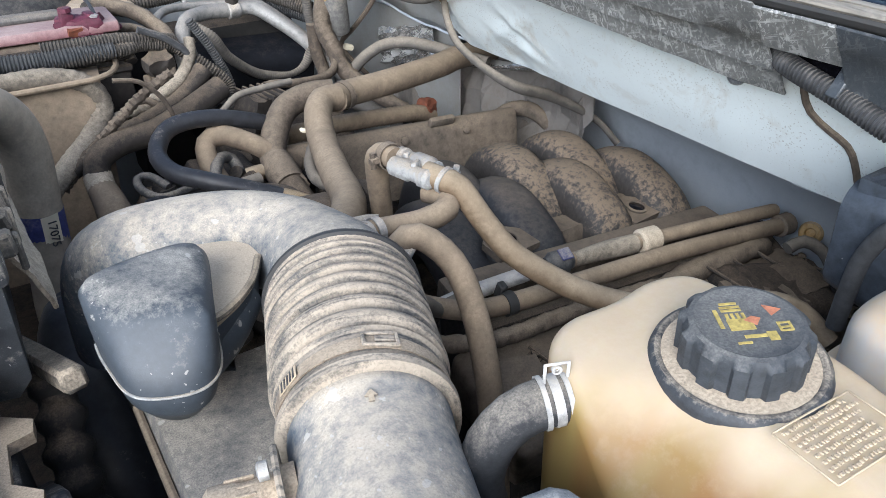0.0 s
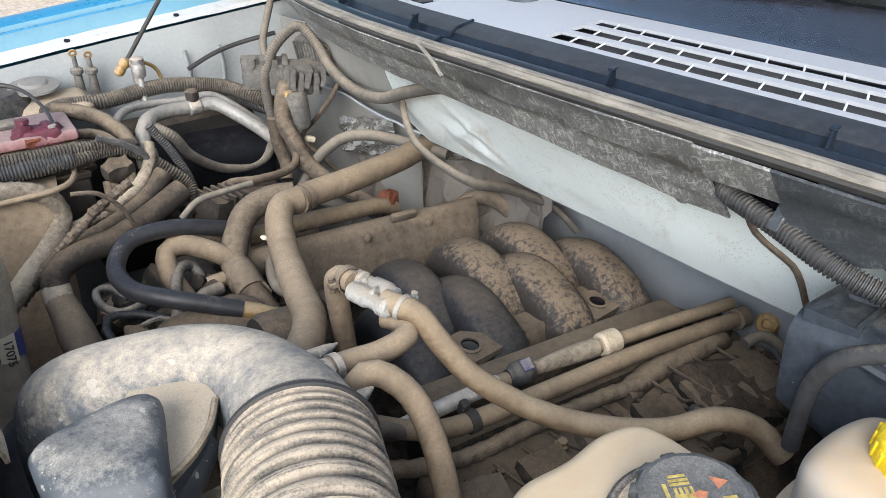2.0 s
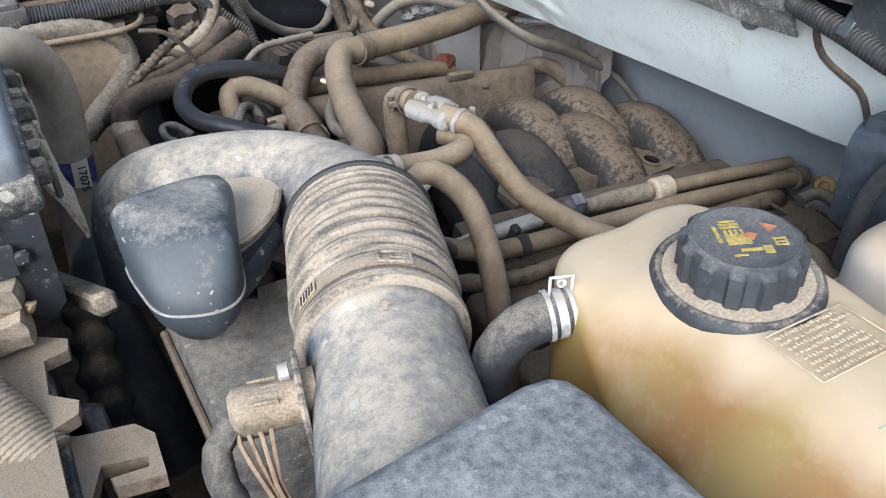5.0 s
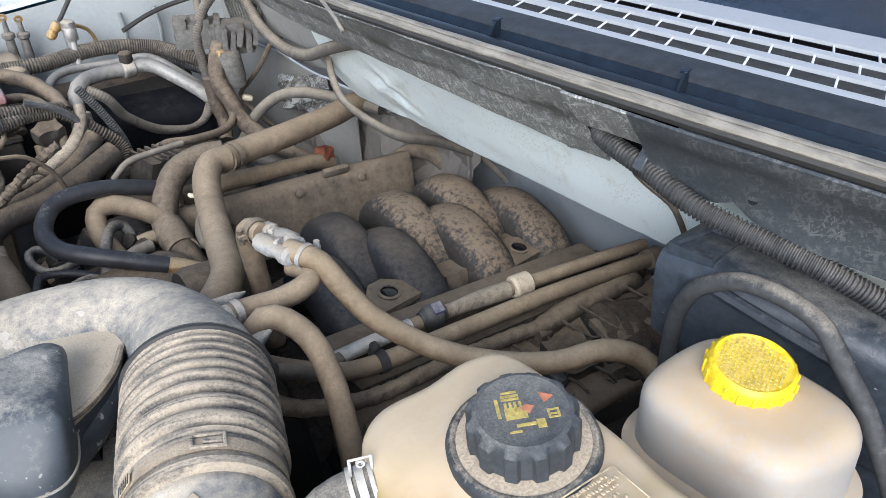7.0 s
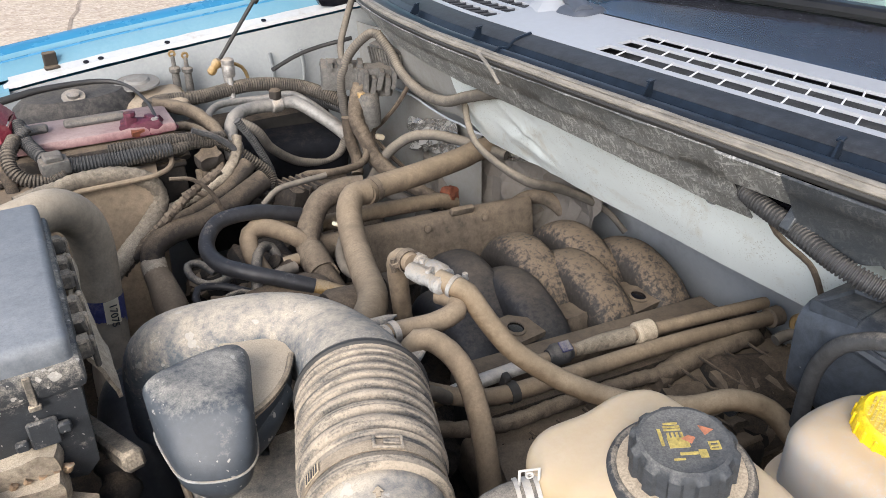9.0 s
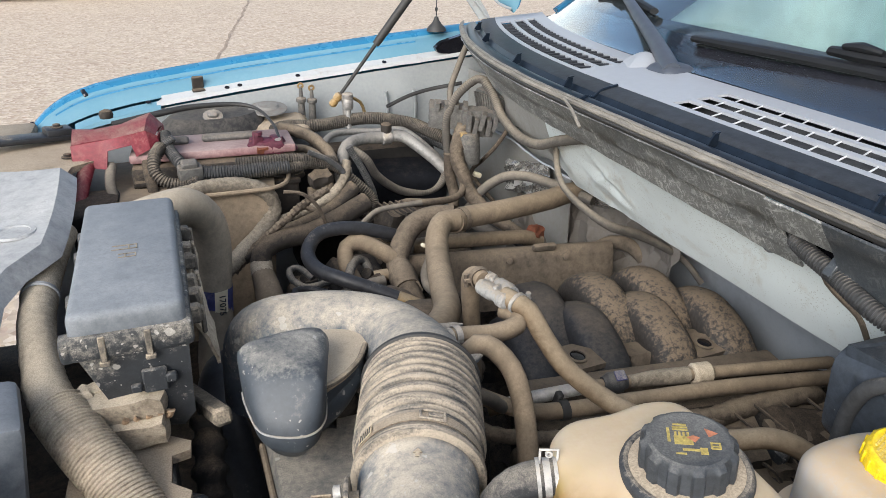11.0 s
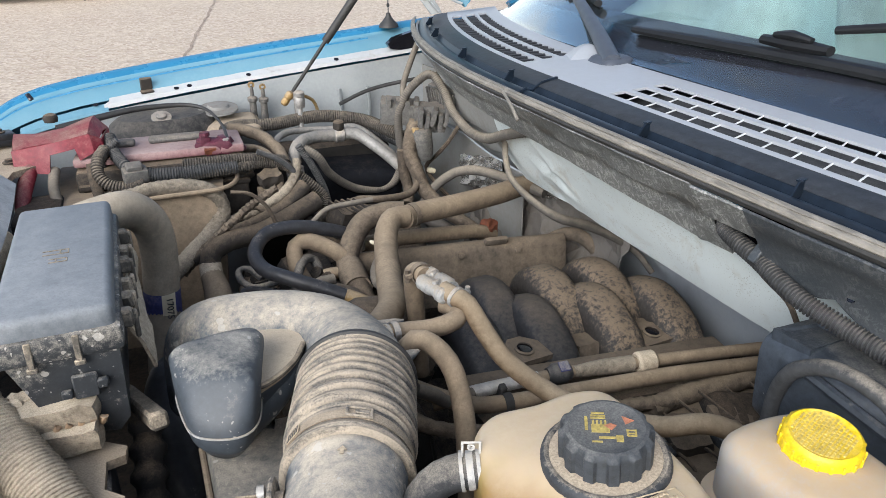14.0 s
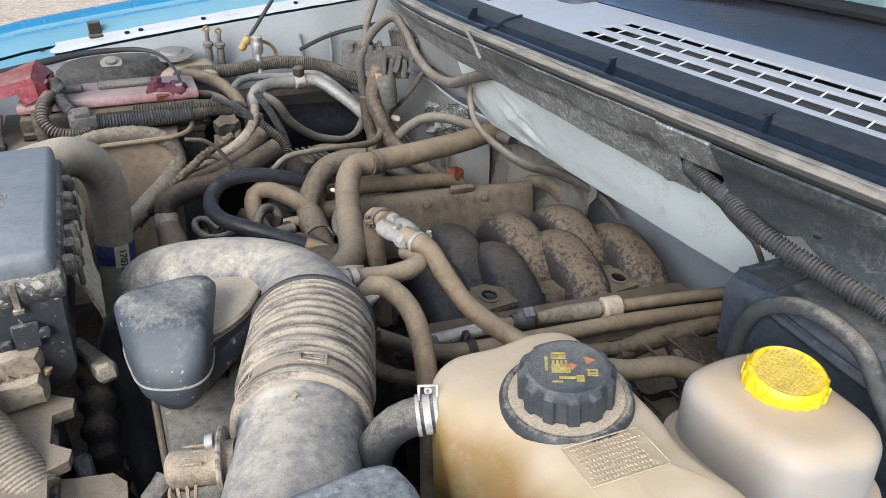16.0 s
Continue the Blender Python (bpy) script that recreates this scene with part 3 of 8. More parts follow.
def spline(pts, step):
    """Points along a smooth curve through pts, about step apart."""
    P = [Vector(p) for p in pts]
    P = [P[0] * 2 - P[1]] + P + [P[-1] * 2 - P[-2]]
    out = []
    for i in range(1, len(P) - 2):
        a, b, c, d = P[i - 1], P[i], P[i + 1], P[i + 2]
        n = max(2, int((c - b).length / step))
        for k in range(n):
            t = k / n
            out.append(0.5 * (2 * b + (c - a) * t + (2 * a - 5 * b + 4 * c - d) * t * t + (3 * b - 3 * c + d - a) * t ** 3))
    out.append(P[-2])
    return out


def tube(bm, pts, r, seg=14, step=0.012, rib=None, cap=True, wobble=0.0, wrap=None, flat=1.0):
    """A round hose along a smooth curve. r: one radius, or one for each point. rib: (pitch, depth) of corrugation. wrap: (pitch, depth) of wound tape."""
    if rib:
        step = rib[0] / 4
    if wrap:
        step = wrap[0] / 3
    line = spline(pts, step)
    n = len(line)
    total = [0.0]
    for a, b in zip(line, line[1:]):
        total.append(total[-1] + (b - a).length)
    if isinstance(r, (int, float)):
        rad = [r] * n
    else:
        knots, acc = [0.0], 0.0
        for a, b in zip(pts, pts[1:]):
            acc += (Vector(b) - Vector(a)).length
            knots.append(acc)
        rad = list(np.interp([t / total[-1] * acc for t in total], knots, r))
    side = None
    rings = []
    for i, p in enumerate(line):
        d = (line[min(i + 1, n - 1)] - line[max(i - 1, 0)]).normalized()
        if side is None:
            side = d.cross(Vector((0, 0, 1)))
            if side.length < 0.1:
                side = d.cross(Vector((1, 0, 0)))
        side = (side - d * side.dot(d)).normalized()
        upv = d.cross(side)
        k = rad[i]
        if rib:
            k += rib[1] * (0.5, 0.5, -0.5, -0.5)[i % 4]
        ring = []
        for s in range(seg):
            a = 2 * math.pi * s / seg
            q = k
            if wrap:
                q += wrap[1] * (((total[i] / wrap[0] + s / seg) % 1.0) - 0.5) + wrap[1] * 0.6 * noise.noise(p * 60 + Vector((s, 0, 0)))
            if wobble:
                q += wobble * noise.noise(p * 28 + Vector((math.cos(a), math.sin(a), 0)))
            ring.append(bm.verts.new(p + (side * math.cos(a) + upv * math.sin(a) * flat) * q))
        rings.append(ring)
    for a, b in zip(rings, rings[1:]):
        for s in range(seg):
            bm.faces.new((a[s], a[(s + 1) % seg], b[(s + 1) % seg], b[s]))
    if cap:
        bm.faces.new(rings[0][::-1])
        bm.faces.new(rings[-1])
    return bm


def tube_bm(*a, **k):
    return tube(bmesh.new(), *a, **k)


def lathe(bm, profile, m=Matrix(), seg=32, knurl=None, close=True):
    """Turn a profile of (radius, height) about z, then move it by m. knurl: (count, depth, lowest index, highest index)."""
    rings = []
    for j, (r, z) in enumerate(profile):
        ring = []
        for s in range(seg):
            a = 2 * math.pi * s / seg
            q = r
            if knurl and knurl[2] <= j <= knurl[3]:
                q += knurl[1] * (1 if (s * knurl[0] / seg) % 1.0 < 0.42 else 0)
            ring.append(bm.verts.new(m @ Vector((q * math.cos(a), q * math.sin(a), z))))
        rings.append(ring)
    for a, b in zip(rings, rings[1:]):
        for s in range(seg):
            bm.faces.new((a[s], a[(s + 1) % seg], b[(s + 1) % seg], b[s]))
    if close:
        bm.faces.new(rings[0][::-1])
        bm.faces.new(rings[-1])
    return bm


def lathe_bm(*a, **k):
    return lathe(bmesh.new(), *a, **k)


def axis(p, d):
    """A pose at p whose z points along d."""
    return Matrix.Translation(p) @ Vector(d).to_track_quat("Z", "Y").to_matrix().to_4x4()


def rbox(bm, size, m=Matrix(), bevel=0.004, segs=2, taper=1.0, jitter=0.0):
    """A box with rounded edges, its middle at the pose m. taper: how much narrower the top is."""
    b2 = bmesh.new()
    bmesh.ops.create_cube(b2, size=1.0)
    for v in b2.verts:
        k = taper if v.co.z > 0 else 1.0
        v.co = Vector((v.co.x * size[0] * k, v.co.y * size[1] * k, v.co.z * size[2]))
    if bevel:
        bmesh.ops.bevel(b2, geom=list(b2.edges), offset=bevel, segments=segs, profile=0.5, affect="EDGES")
    idx = {}
    for v in b2.verts:
        q = m @ v.co
        if jitter:
            q = q + Vector((noise.noise(q * 40), noise.noise(q * 40 + Vector((9, 0, 0))), noise.noise(q * 40 + Vector((0, 9, 0))))) * jitter
        idx[v] = bm.verts.new(q)
    for f in b2.faces:
        bm.faces.new([idx[v] for v in f.verts])
    b2.free()
    return bm


def rbox_bm(*a, **k):
    return rbox(bmesh.new(), *a, **k)


def loft(bm, loops, cap=True, closed=True):
    rings = [[bm.verts.new(p) for p in lp] for lp in loops]
    n = len(rings[0])
    for a, b in zip(rings, rings[1:]):
        for s in range(n if closed else n - 1):
            bm.faces.new((a[s], a[(s + 1) % n], b[(s + 1) % n], b[s]))
    if cap and closed:
        bm.faces.new(rings[0][::-1])
        bm.faces.new(rings[-1])
    return bm


def loft_bm(*a, **k):
    return loft(bmesh.new(), *a, **k)


def closed_curve(pts, n):
    """n points along a smooth closed curve through pts (x, y)."""
    k = len(pts)
    out = []
    for i in range(k):
        a, b, c, d = (Vector((*pts[(i + j) % k], 0)) for j in (-1, 0, 1, 2))
        m = max(1, n // k)
        for q in range(m):
            t = q / m
            out.append(0.5 * (2 * b + (c - a) * t + (2 * a - 5 * b + 4 * c - d) * t * t + (3 * b - 3 * c + d - a) * t ** 3))
    return out


def inset(loop, d):
    """Pull a plan outline inwards by d."""
    n = len(loop)
    out = []
    for i in range(n):
        t = (loop[(i + 1) % n] - loop[i - 1]).normalized()
        out.append(loop[i] + Vector((-t.y, t.x, 0)) * d)
    return out


def plate(bm, outline, thick, m=Matrix(), bevel=0.0):
    """A flat plate: an outline (x, y) of its own, given some thickness, at the pose m."""
    lo = [bm.verts.new(m @ Vector((x, y, -thick / 2))) for x, y in outline]
    hi = [bm.verts.new(m @ Vector((x, y, thick / 2))) for x, y in outline]
    n = len(outline)
    bm.faces.new(lo[::-1])
    bm.faces.new(hi)
    for i in range(n):
        bm.faces.new((lo[i], lo[(i + 1) % n], hi[(i + 1) % n], hi[i]))
    return bm


def sheet(bm, rows, thick=0.0):
    """A sheet through rows of points; with a thickness it becomes a shell (offset straight down the sheet's normal)."""
    grid = [[Vector(p) for p in r] for r in rows]
    v = [[bm.verts.new(p) for p in r] for r in grid]
    for i in range(len(v) - 1):
        for j in range(len(v[0]) - 1):
            bm.faces.new((v[i][j], v[i][j + 1], v[i + 1][j + 1], v[i + 1][j]))
    if thick:
        bmesh.ops.recalc_face_normals(bm, faces=bm.faces)
        bmesh.ops.solidify(bm, geom=list(bm.faces), thickness=thick)
    return bm


def sheet_bm(*a, **k):
    return sheet(bmesh.new(), *a, **k)


def clamp_ring(p, d, r, parent, label="silver spring hose clamp", width=0.008, material=None, screw=True):
    bm = lathe_bm([(r, -width / 2), (r + 0.0015, -width / 2), (r + 0.0015, width / 2), (r, width / 2)], axis(p, d), 24, close=False)
    if screw:
        m = axis(p, d)
        rbox(bm, (0.012, 0.008, 0.009), m @ Matrix.Translation((r + 0.004, 0, 0)), 0.0015, 1)
        lathe(bm, [(0.0035, -0.009), (0.0035, 0.009)], m @ Matrix.Translation((r + 0.006, 0, 0)) @ pose(0, 0, 0, 90, 0, 0), 8)
    return part("clamp", bm, material or M_CLAMP, parent, label)


def hose(label, pts, r, material=None, category="hose", name="hose", group="", **k):
    return solid(name, tube_bm(pts, r, **k), material or M_HOSE, label, category, group)


def text_part(body, size, m, material, parent, label, name="lettering", depth=0.0006):
    cu = bpy.data.curves.new(name, "FONT")
    cu.body, cu.size, cu.extrude, cu.align_x, cu.align_y = body, size, depth, "CENTER", "CENTER"
    tmp = bpy.data.objects.new(name, cu)
    me = bpy.data.meshes.new_from_object(tmp)
    bpy.data.objects.remove(tmp)
    me.transform(m)
    me.materials.clear()
    me.materials.append(material)
    ob = new(name, me)
    ob.parent = parent
    return tagged(ob, label)


def lump_bm(size, m, amp=0.003, n=4, soft=0.4, grain=60.0):
    """A worn, dirt-caked block: a box with rounded corners and an uneven skin."""
    b = bmesh.new()
    bmesh.ops.create_cube(b, size=2.0)
    bmesh.ops.subdivide_edges(b, edges=list(b.edges), cuts=n, use_grid_fill=True)
    for v in b.verts:
        q = v.co.lerp(v.co.normalized() * 1.25, soft)
        q = m @ Vector((q.x * size[0] / 2, q.y * size[1] / 2, q.z * size[2] / 2))
        k = Vector((noise.noise(q * grain), noise.noise(q * grain + Vector((7, 3, 1))), noise.noise(q * grain + Vector((1, 9, 4)))))
        v.co = q + k * amp
    return b

# ---- ground ----
bm = bmesh.new()
sheet(bm, [[(-400 + 80 * i, -400 + 80 * j, 0) for i in range(11)] for j in range(11)])
ground = solid("ground", bm, M_PAVE, "pale pebbled concrete yard with dirt-filled joints", "ground", kind="structure")
bm = bmesh.new()
for y0, y1, x0, x1 in ((2.6, 60, 0.0, 0.035), (-20, 60, 7.0, 7.035), (-20, 60, -6.4, -6.365)):
    rows = [[(x0 - 0.94 + 0.178 * y + 0.05 * noise.noise(Vector((y * 1.8, x0, 0))), y, 0.004), (x1 - 0.94 + 0.178 * y + 0.05 * noise.noise(Vector((y * 1.8, x0, 0))) + 0.02 * noise.noise(Vector((y * 5, x0, 4))), y, 0.004)] for y in np.linspace(y0, y1, 160)]
    sheet(bm, rows)
part("joint", bm, M_JOINT, ground, "dark dirt-filled expansion joint")


# ---- cowl, windscreen and firewall ----
def cx(y):
    return 0.555 + (0.11 if y < 0.85 else 0.25) * (y - 0.85) ** 2


def cz(y):
    return 1.19 - (0.033 if y < 0.88 else 0.015) * (y - 0.88) ** 2


def cowl_rows(y0, y1, n, profile, wob=0.0):
    rows = []
    for y in np.linspace(y0, y1, n):
        rows.append([(cx(y) + dx + wob * noise.noise(Vector((y * 20, dx * 50, 0))), y, cz(y) + dz + wob * noise.noise(Vector((y * 20, dx * 50, 5)))) for dx, dz in profile])
    return rows


Y0, Y1 = -0.35, 1.74
cowl = thing("cowl", "grey slotted plastic cowl with black front gutter", "cowl", (0.7, 0.85, 1.2))
part("gutter", sheet_bm(cowl_rows(Y0, Y1, 80, [(0.004, -0.012), (0.009, -0.006), (0.015, -0.0065), (0.020, -0.003), (0.026, 0.0012), (0.033, 0.0018), (0.039, -0.001), (0.043, -0.0055), (0.049, -0.006), (0.053, -0.001), (0.056, 0.004)]), thick=0.003), M_COWL_BLACK, cowl, "glossy black rubber gutter")
part("front_slope", sheet_bm(cowl_rows(Y0, Y1, 80, [(0.055, 0.0035), (0.060, 0.006), (0.078, 0.0085), (0.096, 0.0095)]), thick=0.003), M_SLOPE, cowl, "dark grey sloped front")
BARS = [(0.096, 0.107), (0.134, 0.145), (0.170, 0.180), (0.202, 0.238)]


def cowl_top(dx):
    return 0.010 + 0.06 * (dx - 0.096)


for a, b in BARS:
    prof = [(a + (b - a) * k / 4, cowl_top(a + (b - a) * k / 4)) for k in range(5)]
    part("bar", sheet_bm(cowl_rows(Y0, Y1, 80, prof), thick=0.004), M_COWL, cowl)
for a, b in zip(BARS, BARS[1:]):
    g0, g1 = a[1] - 0.001, b[0] + 0.001
    for y0, y1 in ((0.705, 0.965), (1.62, Y1)):
        part("panel", sheet_bm(cowl_rows(y0, y1, 16, [(g0, cowl_top(g0)), (g1, cowl_top(g1))]), thick=0.004), M_COWL, cowl)
    for base, count in ((0.705, 26), (0.965, 23)):
        for i in range(1, count):
            y = base - 0.0395 * i if base < 0.9 else base + 0.0275 * i
            if y < Y0 + 0.02:
                continue
            b2 = bmesh.new()
            s = 0.012 if base < 0.9 else -0.012
            q = [(cx(y + t * s) + g0 + (g1 - g0) * t, y + t * s, cz(y) + cowl_top(g0) - 0.001) for t in (0, 1)]
            tube(b2, q, 0.0012 if base < 0.9 else 0.0022, seg=5, step=0.02)
            part("rib", b2, M_RIB if base < 0.9 else M_SLOPE, cowl)
part("trough", sheet_bm(cowl_rows(Y0, Y1, 40, [(0.100, 0.0), (0.112, -0.018), (0.20, -0.016), (0.225, 0.0)]), thick=0.003), M_TROUGH, cowl, "dark trough below the slots")
for y in (0.325, 0.548, 0.893, 1.12, 1.4, 1.6):
    b2 = bmesh.new()
    plate(b2, [(-0.012, -0.008), (0.012, -0.006), (0.013, 0.011), (0.006, 0.012)], 0.0025, pose(cx(y) + 0.042, y, cz(y) + 0.003, 0, 0, 14) @ pose(0, 0, 0, 90, 0, 0))
    rbox(b2, (0.010, 0.007, 0.002), pose(cx(y) + 0.051, y + 0.003, cz(y) + 0.014, 0, -6, 14), 0.0006, 1)
    part("clip", b2, M_COWL_BLACK, cowl)
part("joint", tube_bm([(cx(0.80) + dx, 0.80 + 0.3 * dx, cz(0.80) + dz) for dx, dz in ((0.012, -0.004), (0.028, 0.003), (0.044, -0.001), (0.060, 0.0075), (0.096, 0.0105))], 0.0026, seg=6, step=0.008), M_COWL_BLACK, cowl, "step where two cowl halves meet")
b2 = bmesh.new()
house = []
for z, k in ((1.186, 0.0), (1.194, 0.12), (1.206, 0.40), (1.216, 0.66), (1.221, 0.82), (1.2225, 0.95)):
    base_loop = [(0.698, 0.905), (0.722, 0.965), (0.748, 1.010), (0.785, 1.015), (0.812, 0.985), (0.815, 0.93), (0.812, 0.875), (0.775, 0.865), (0.735, 0.878)]
    house.append([Vector((x + (0.795 - x) * k, y + (0.965 - y) * k, z)) for x, y in base_loop])
loft(b2, house)
part("wiper_housing", b2, M_COWL, cowl, "raised grey housing round the wiper pivot", angle=30)
b2 = bmesh.new()
dome = []
for z, e in ((1.186, 1.0), (1.198, 0.97), (1.207, 0.90), (1.213, 0.80), (1.216, 0.66), (1.2175, 0.45)):
    dome.append([Vector((0.782 + 0.15 * (z - 1.186) + 0.036 * e * math.copysign(abs(math.cos(a)) ** 0.6, math.cos(a)), 0.880 + 0.040 * e * math.copysign(abs(math.sin(a)) ** 0.6, math.sin(a)), z)) for a in np.linspace(0, 2 * math.pi, 40, endpoint=False)])
loft(b2, dome)
part("wiper_pivot_cover", b2, M_PIVOT, cowl, "smooth grey wiper pivot cover", angle=60)
settle(cowl)

seal = thing("hood_seal", "weathered beige rubber seal along the cowl edge", "seal", (0.56, 0.85, 1.18))
bm = sheet_bm(cowl_rows(Y0, Y1, 90, [(0.002, -0.0045), (-0.0025, -0.0042), (-0.0046, -0.0020), (-0.0042, 0.0008), (-0.001, 0.0026), (0.003, 0.0032)], 0.0008), thick=0.003)
part("bead", bm, M_SEAL, seal)
bm = sheet_bm(cowl_rows(Y0, Y1, 90, [(0.0, 0.0042), (0.003, 0.0056), (0.007, 0.005)], 0.0010), thick=0.0018)
part("lip", bm, M_SEAL, seal, "pale curled upper lip")
bm = tube_bm([(cx(0.80) - 0.012, 0.80, cz(0.8) + 0.004), (cx(0.77) - 0.02, 0.76, cz(0.77) - 0.006), (cx(0.75) - 0.022, 0.735, cz(0.75) - 0.022)], 0.0025, seg=6)
part("torn_strip", bm, M_SEAL, seal, "torn dangling end of the seal")
settle(seal)

strip = thing("cowl_strip", "scuffed black plastic strip below the hood seal", "trim strip", (0.6, 0.85, 1.1))
FACE = [(0.001, -0.0145), (0.006, -0.020), (0.018, -0.036), (0.030, -0.052), (0.033, -0.053), (0.045, -0.068), (0.052, -0.080), (0.056, -0.079)]


def strip_depth(y):
    return 1 - 0.27 * max(0.0, min(1.0, (y - 0.48) / 0.32))


rows = []
for y in np.linspace(0.418, Y1, 100):
    k = strip_depth(y)
    rows.append([(cx(y) + 0.001 + (dx - 0.001) * k + 0.0022 * noise.noise(Vector((y * 20, dx * 50, 0))), y, cz(y) - 0.0115 + (dz + 0.0145) * k + 0.0022 * noise.noise(Vector((y * 20, dx * 50, 5)))) for dx, dz in FACE])
part("face", sheet_bm(rows, thick=0.003), M_STRIP, strip)
part("upper_bridge", sheet_bm(cowl_rows(0.345, 0.417, 8, FACE[:4], 0.0015), thick=0.003), M_STRIP, strip)
part("dark_edge", sheet_bm(cowl_rows(Y0, Y1, 90, [(-0.0020, -0.0040), (-0.0030, -0.0075), (-0.001, -0.0115), (0.004, -0.0150)]), thick=0.002), M_TRIM, strip)
rows = []
for y in np.linspace(0.418, Y1, 100):
    k = strip_depth(y)
    rows.append([(cx(y) + 0.001 + (dx - 0.001) * k + 0.0018 * noise.noise(Vector((y * 16, dx * 50, 9))), y, cz(y) - 0.0115 + (dz + 0.0145) * k + 0.0018 * noise.noise(Vector((y * 16, dx * 50, 3)))) for dx, dz in ((0.054, -0.077), (0.060, -0.080), (0.064, -0.086), (0.074, -0.104), (0.080, -0.112))])
part("lower_flange", sheet_bm(rows, thick=0.003), M_STRIP, strip, "dusty grey flange under the strip")
b2 = lathe_bm([(0.0045, -0.003), (0.0110, -0.003), (0.0110, 0.003), (0.0045, 0.003), (0.0045, -0.003)], axis((0.672, 0.486, 1.070), (-0.7, -0.5, 0.5)), 18, close=False)
part("loop_bracket", b2, M_STRIP_END, strip, "small plastic eyelet")
settle(strip)

# the strip goes on as a deeper end plate with a round hole
npanel = thing("cowl_end", "scuffed black plastic cowl end plate with a hole", "cowl plate", (0.62, 0.1, 1.05))
rows = []
for y in np.linspace(0.344, -0.35, 44):
    low = -0.092 - 0.010 * max(0, min(1, (0.30 - y) / 0.1)) + 0.012 * math.exp(-((y - 0.262) / 0.016) ** 2)
    prof = [(0.001, -0.0145), (0.008, -0.026), (0.016, -0.036), (0.0175, -0.037), (0.030, -0.056), (0.040, -0.074), (0.047, low), (0.053, low - 0.001)]
    rows.append([(cx(y) + dx, y, cz(y) + dz + 0.0012 * noise.noise(Vector((y * 9, dx * 30, 2)))) for dx, dz in prof])
part("panel", sheet_bm(rows, thick=0.003), M_STRIP_END, npanel)
# no cut-out: a black plate gives the opening its shade
part("recess", rbox_bm((0.003, 0.078, 0.050), pose(cx(0.38) + 0.072, 0.382, cz(0.38) - 0.062, 0, 39, -6), 0.001, 1), M_BLACK_FILL, npanel, "black plate painted as the shaded conduit opening")
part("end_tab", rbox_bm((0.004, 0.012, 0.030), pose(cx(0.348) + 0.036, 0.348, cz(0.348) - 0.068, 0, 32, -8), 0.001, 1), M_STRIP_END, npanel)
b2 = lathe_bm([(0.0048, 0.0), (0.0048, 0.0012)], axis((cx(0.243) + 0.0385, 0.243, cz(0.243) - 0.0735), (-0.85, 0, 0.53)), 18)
part("hole", b2, M_BLACK_FILL, npanel, "black disc painted as a shaded round hole")
settle(npanel)


def fw_point(y, t):
    """A point on the painted panel under the cowl; t from its top edge (0) to its lower edge (1)."""
    top = Vector((cx(y) + 0.082, y, cz(y) - 0.056))
    low_z = 0.950 + 0.07 * max(0.0, min(1.0, (y - 1.06) / 0.10))
    bot = Vector((0.735 - 0.035 * max(0.0, min(1.0, (y - 1.06) / 0.10)), y, low_z))
    p = top.lerp(bot, t)
    spot = math.exp(-((y - 0.895) / 0.065) ** 2) * min(1.0, t * 1.6)
    for lean, at, width, height in ((1.6, 0.76, 0.10, 0.006), (-2.6, 0.62, 0.08, 0.0045), (3.6, 0.50, 0.07, 0.003)):
        p.x -= height * spot * max(0.0, 1.0 - abs(t - at + lean * (y - 0.90)) / width)
    p.x += 0.006 * spot * abs(noise.noise(Vector((y * 16 + t * 5, t * 5, 2)))) - 0.004 * math.sin(math.pi * t)
    p.x += 0.003 * noise.noise(Vector((y * 5, t * 2, 0))) + 0.0012 * abs(noise.noise(Vector((y * 20, t * 4, 4))))
    return p


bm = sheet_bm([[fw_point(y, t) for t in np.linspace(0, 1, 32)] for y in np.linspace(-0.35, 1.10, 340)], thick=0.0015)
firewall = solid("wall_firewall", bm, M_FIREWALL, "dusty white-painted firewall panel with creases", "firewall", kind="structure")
# same panel carried on past y 1.10 in a darker, browner colour
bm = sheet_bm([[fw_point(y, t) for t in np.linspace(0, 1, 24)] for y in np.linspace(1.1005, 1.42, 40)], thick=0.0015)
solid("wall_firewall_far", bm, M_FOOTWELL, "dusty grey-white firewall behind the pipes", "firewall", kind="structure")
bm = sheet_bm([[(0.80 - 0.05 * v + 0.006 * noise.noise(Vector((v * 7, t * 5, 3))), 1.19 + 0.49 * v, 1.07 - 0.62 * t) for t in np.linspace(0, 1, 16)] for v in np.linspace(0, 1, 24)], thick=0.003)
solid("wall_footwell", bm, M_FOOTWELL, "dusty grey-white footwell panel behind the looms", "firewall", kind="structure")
bm = bmesh.new()
rows = []
for y in np.linspace(-0.35, 1.66, 60):
    z0 = 0.950
    rows.append([(x, y, z + 0.012 * noise.noise(Vector((x * 14, y * 12, z * 9)))) for x, z in ((0.742, z0 + 0.004), (0.79, z0 - 0.02), (0.88, z0 - 0.06), (0.945, z0 - 0.12), (0.965, 0.75), (0.97, 0.6), (0.96, 0.35))])
sheet(bm, rows, thick=0.004)
solid("wall_bulkhead", bm, M_BULKHEAD_SHADED, "dusty painted bulkhead behind the engine, coloured grey-blue as in shade", "firewall", kind="structure")

# creased foil heat shield
foil = thing("heat_shield", "creased silver foil heat shield, dusty", "heat shield", (0.8, 1.05, 0.75))
bm = bmesh.new()
rows = []
random.seed(77)
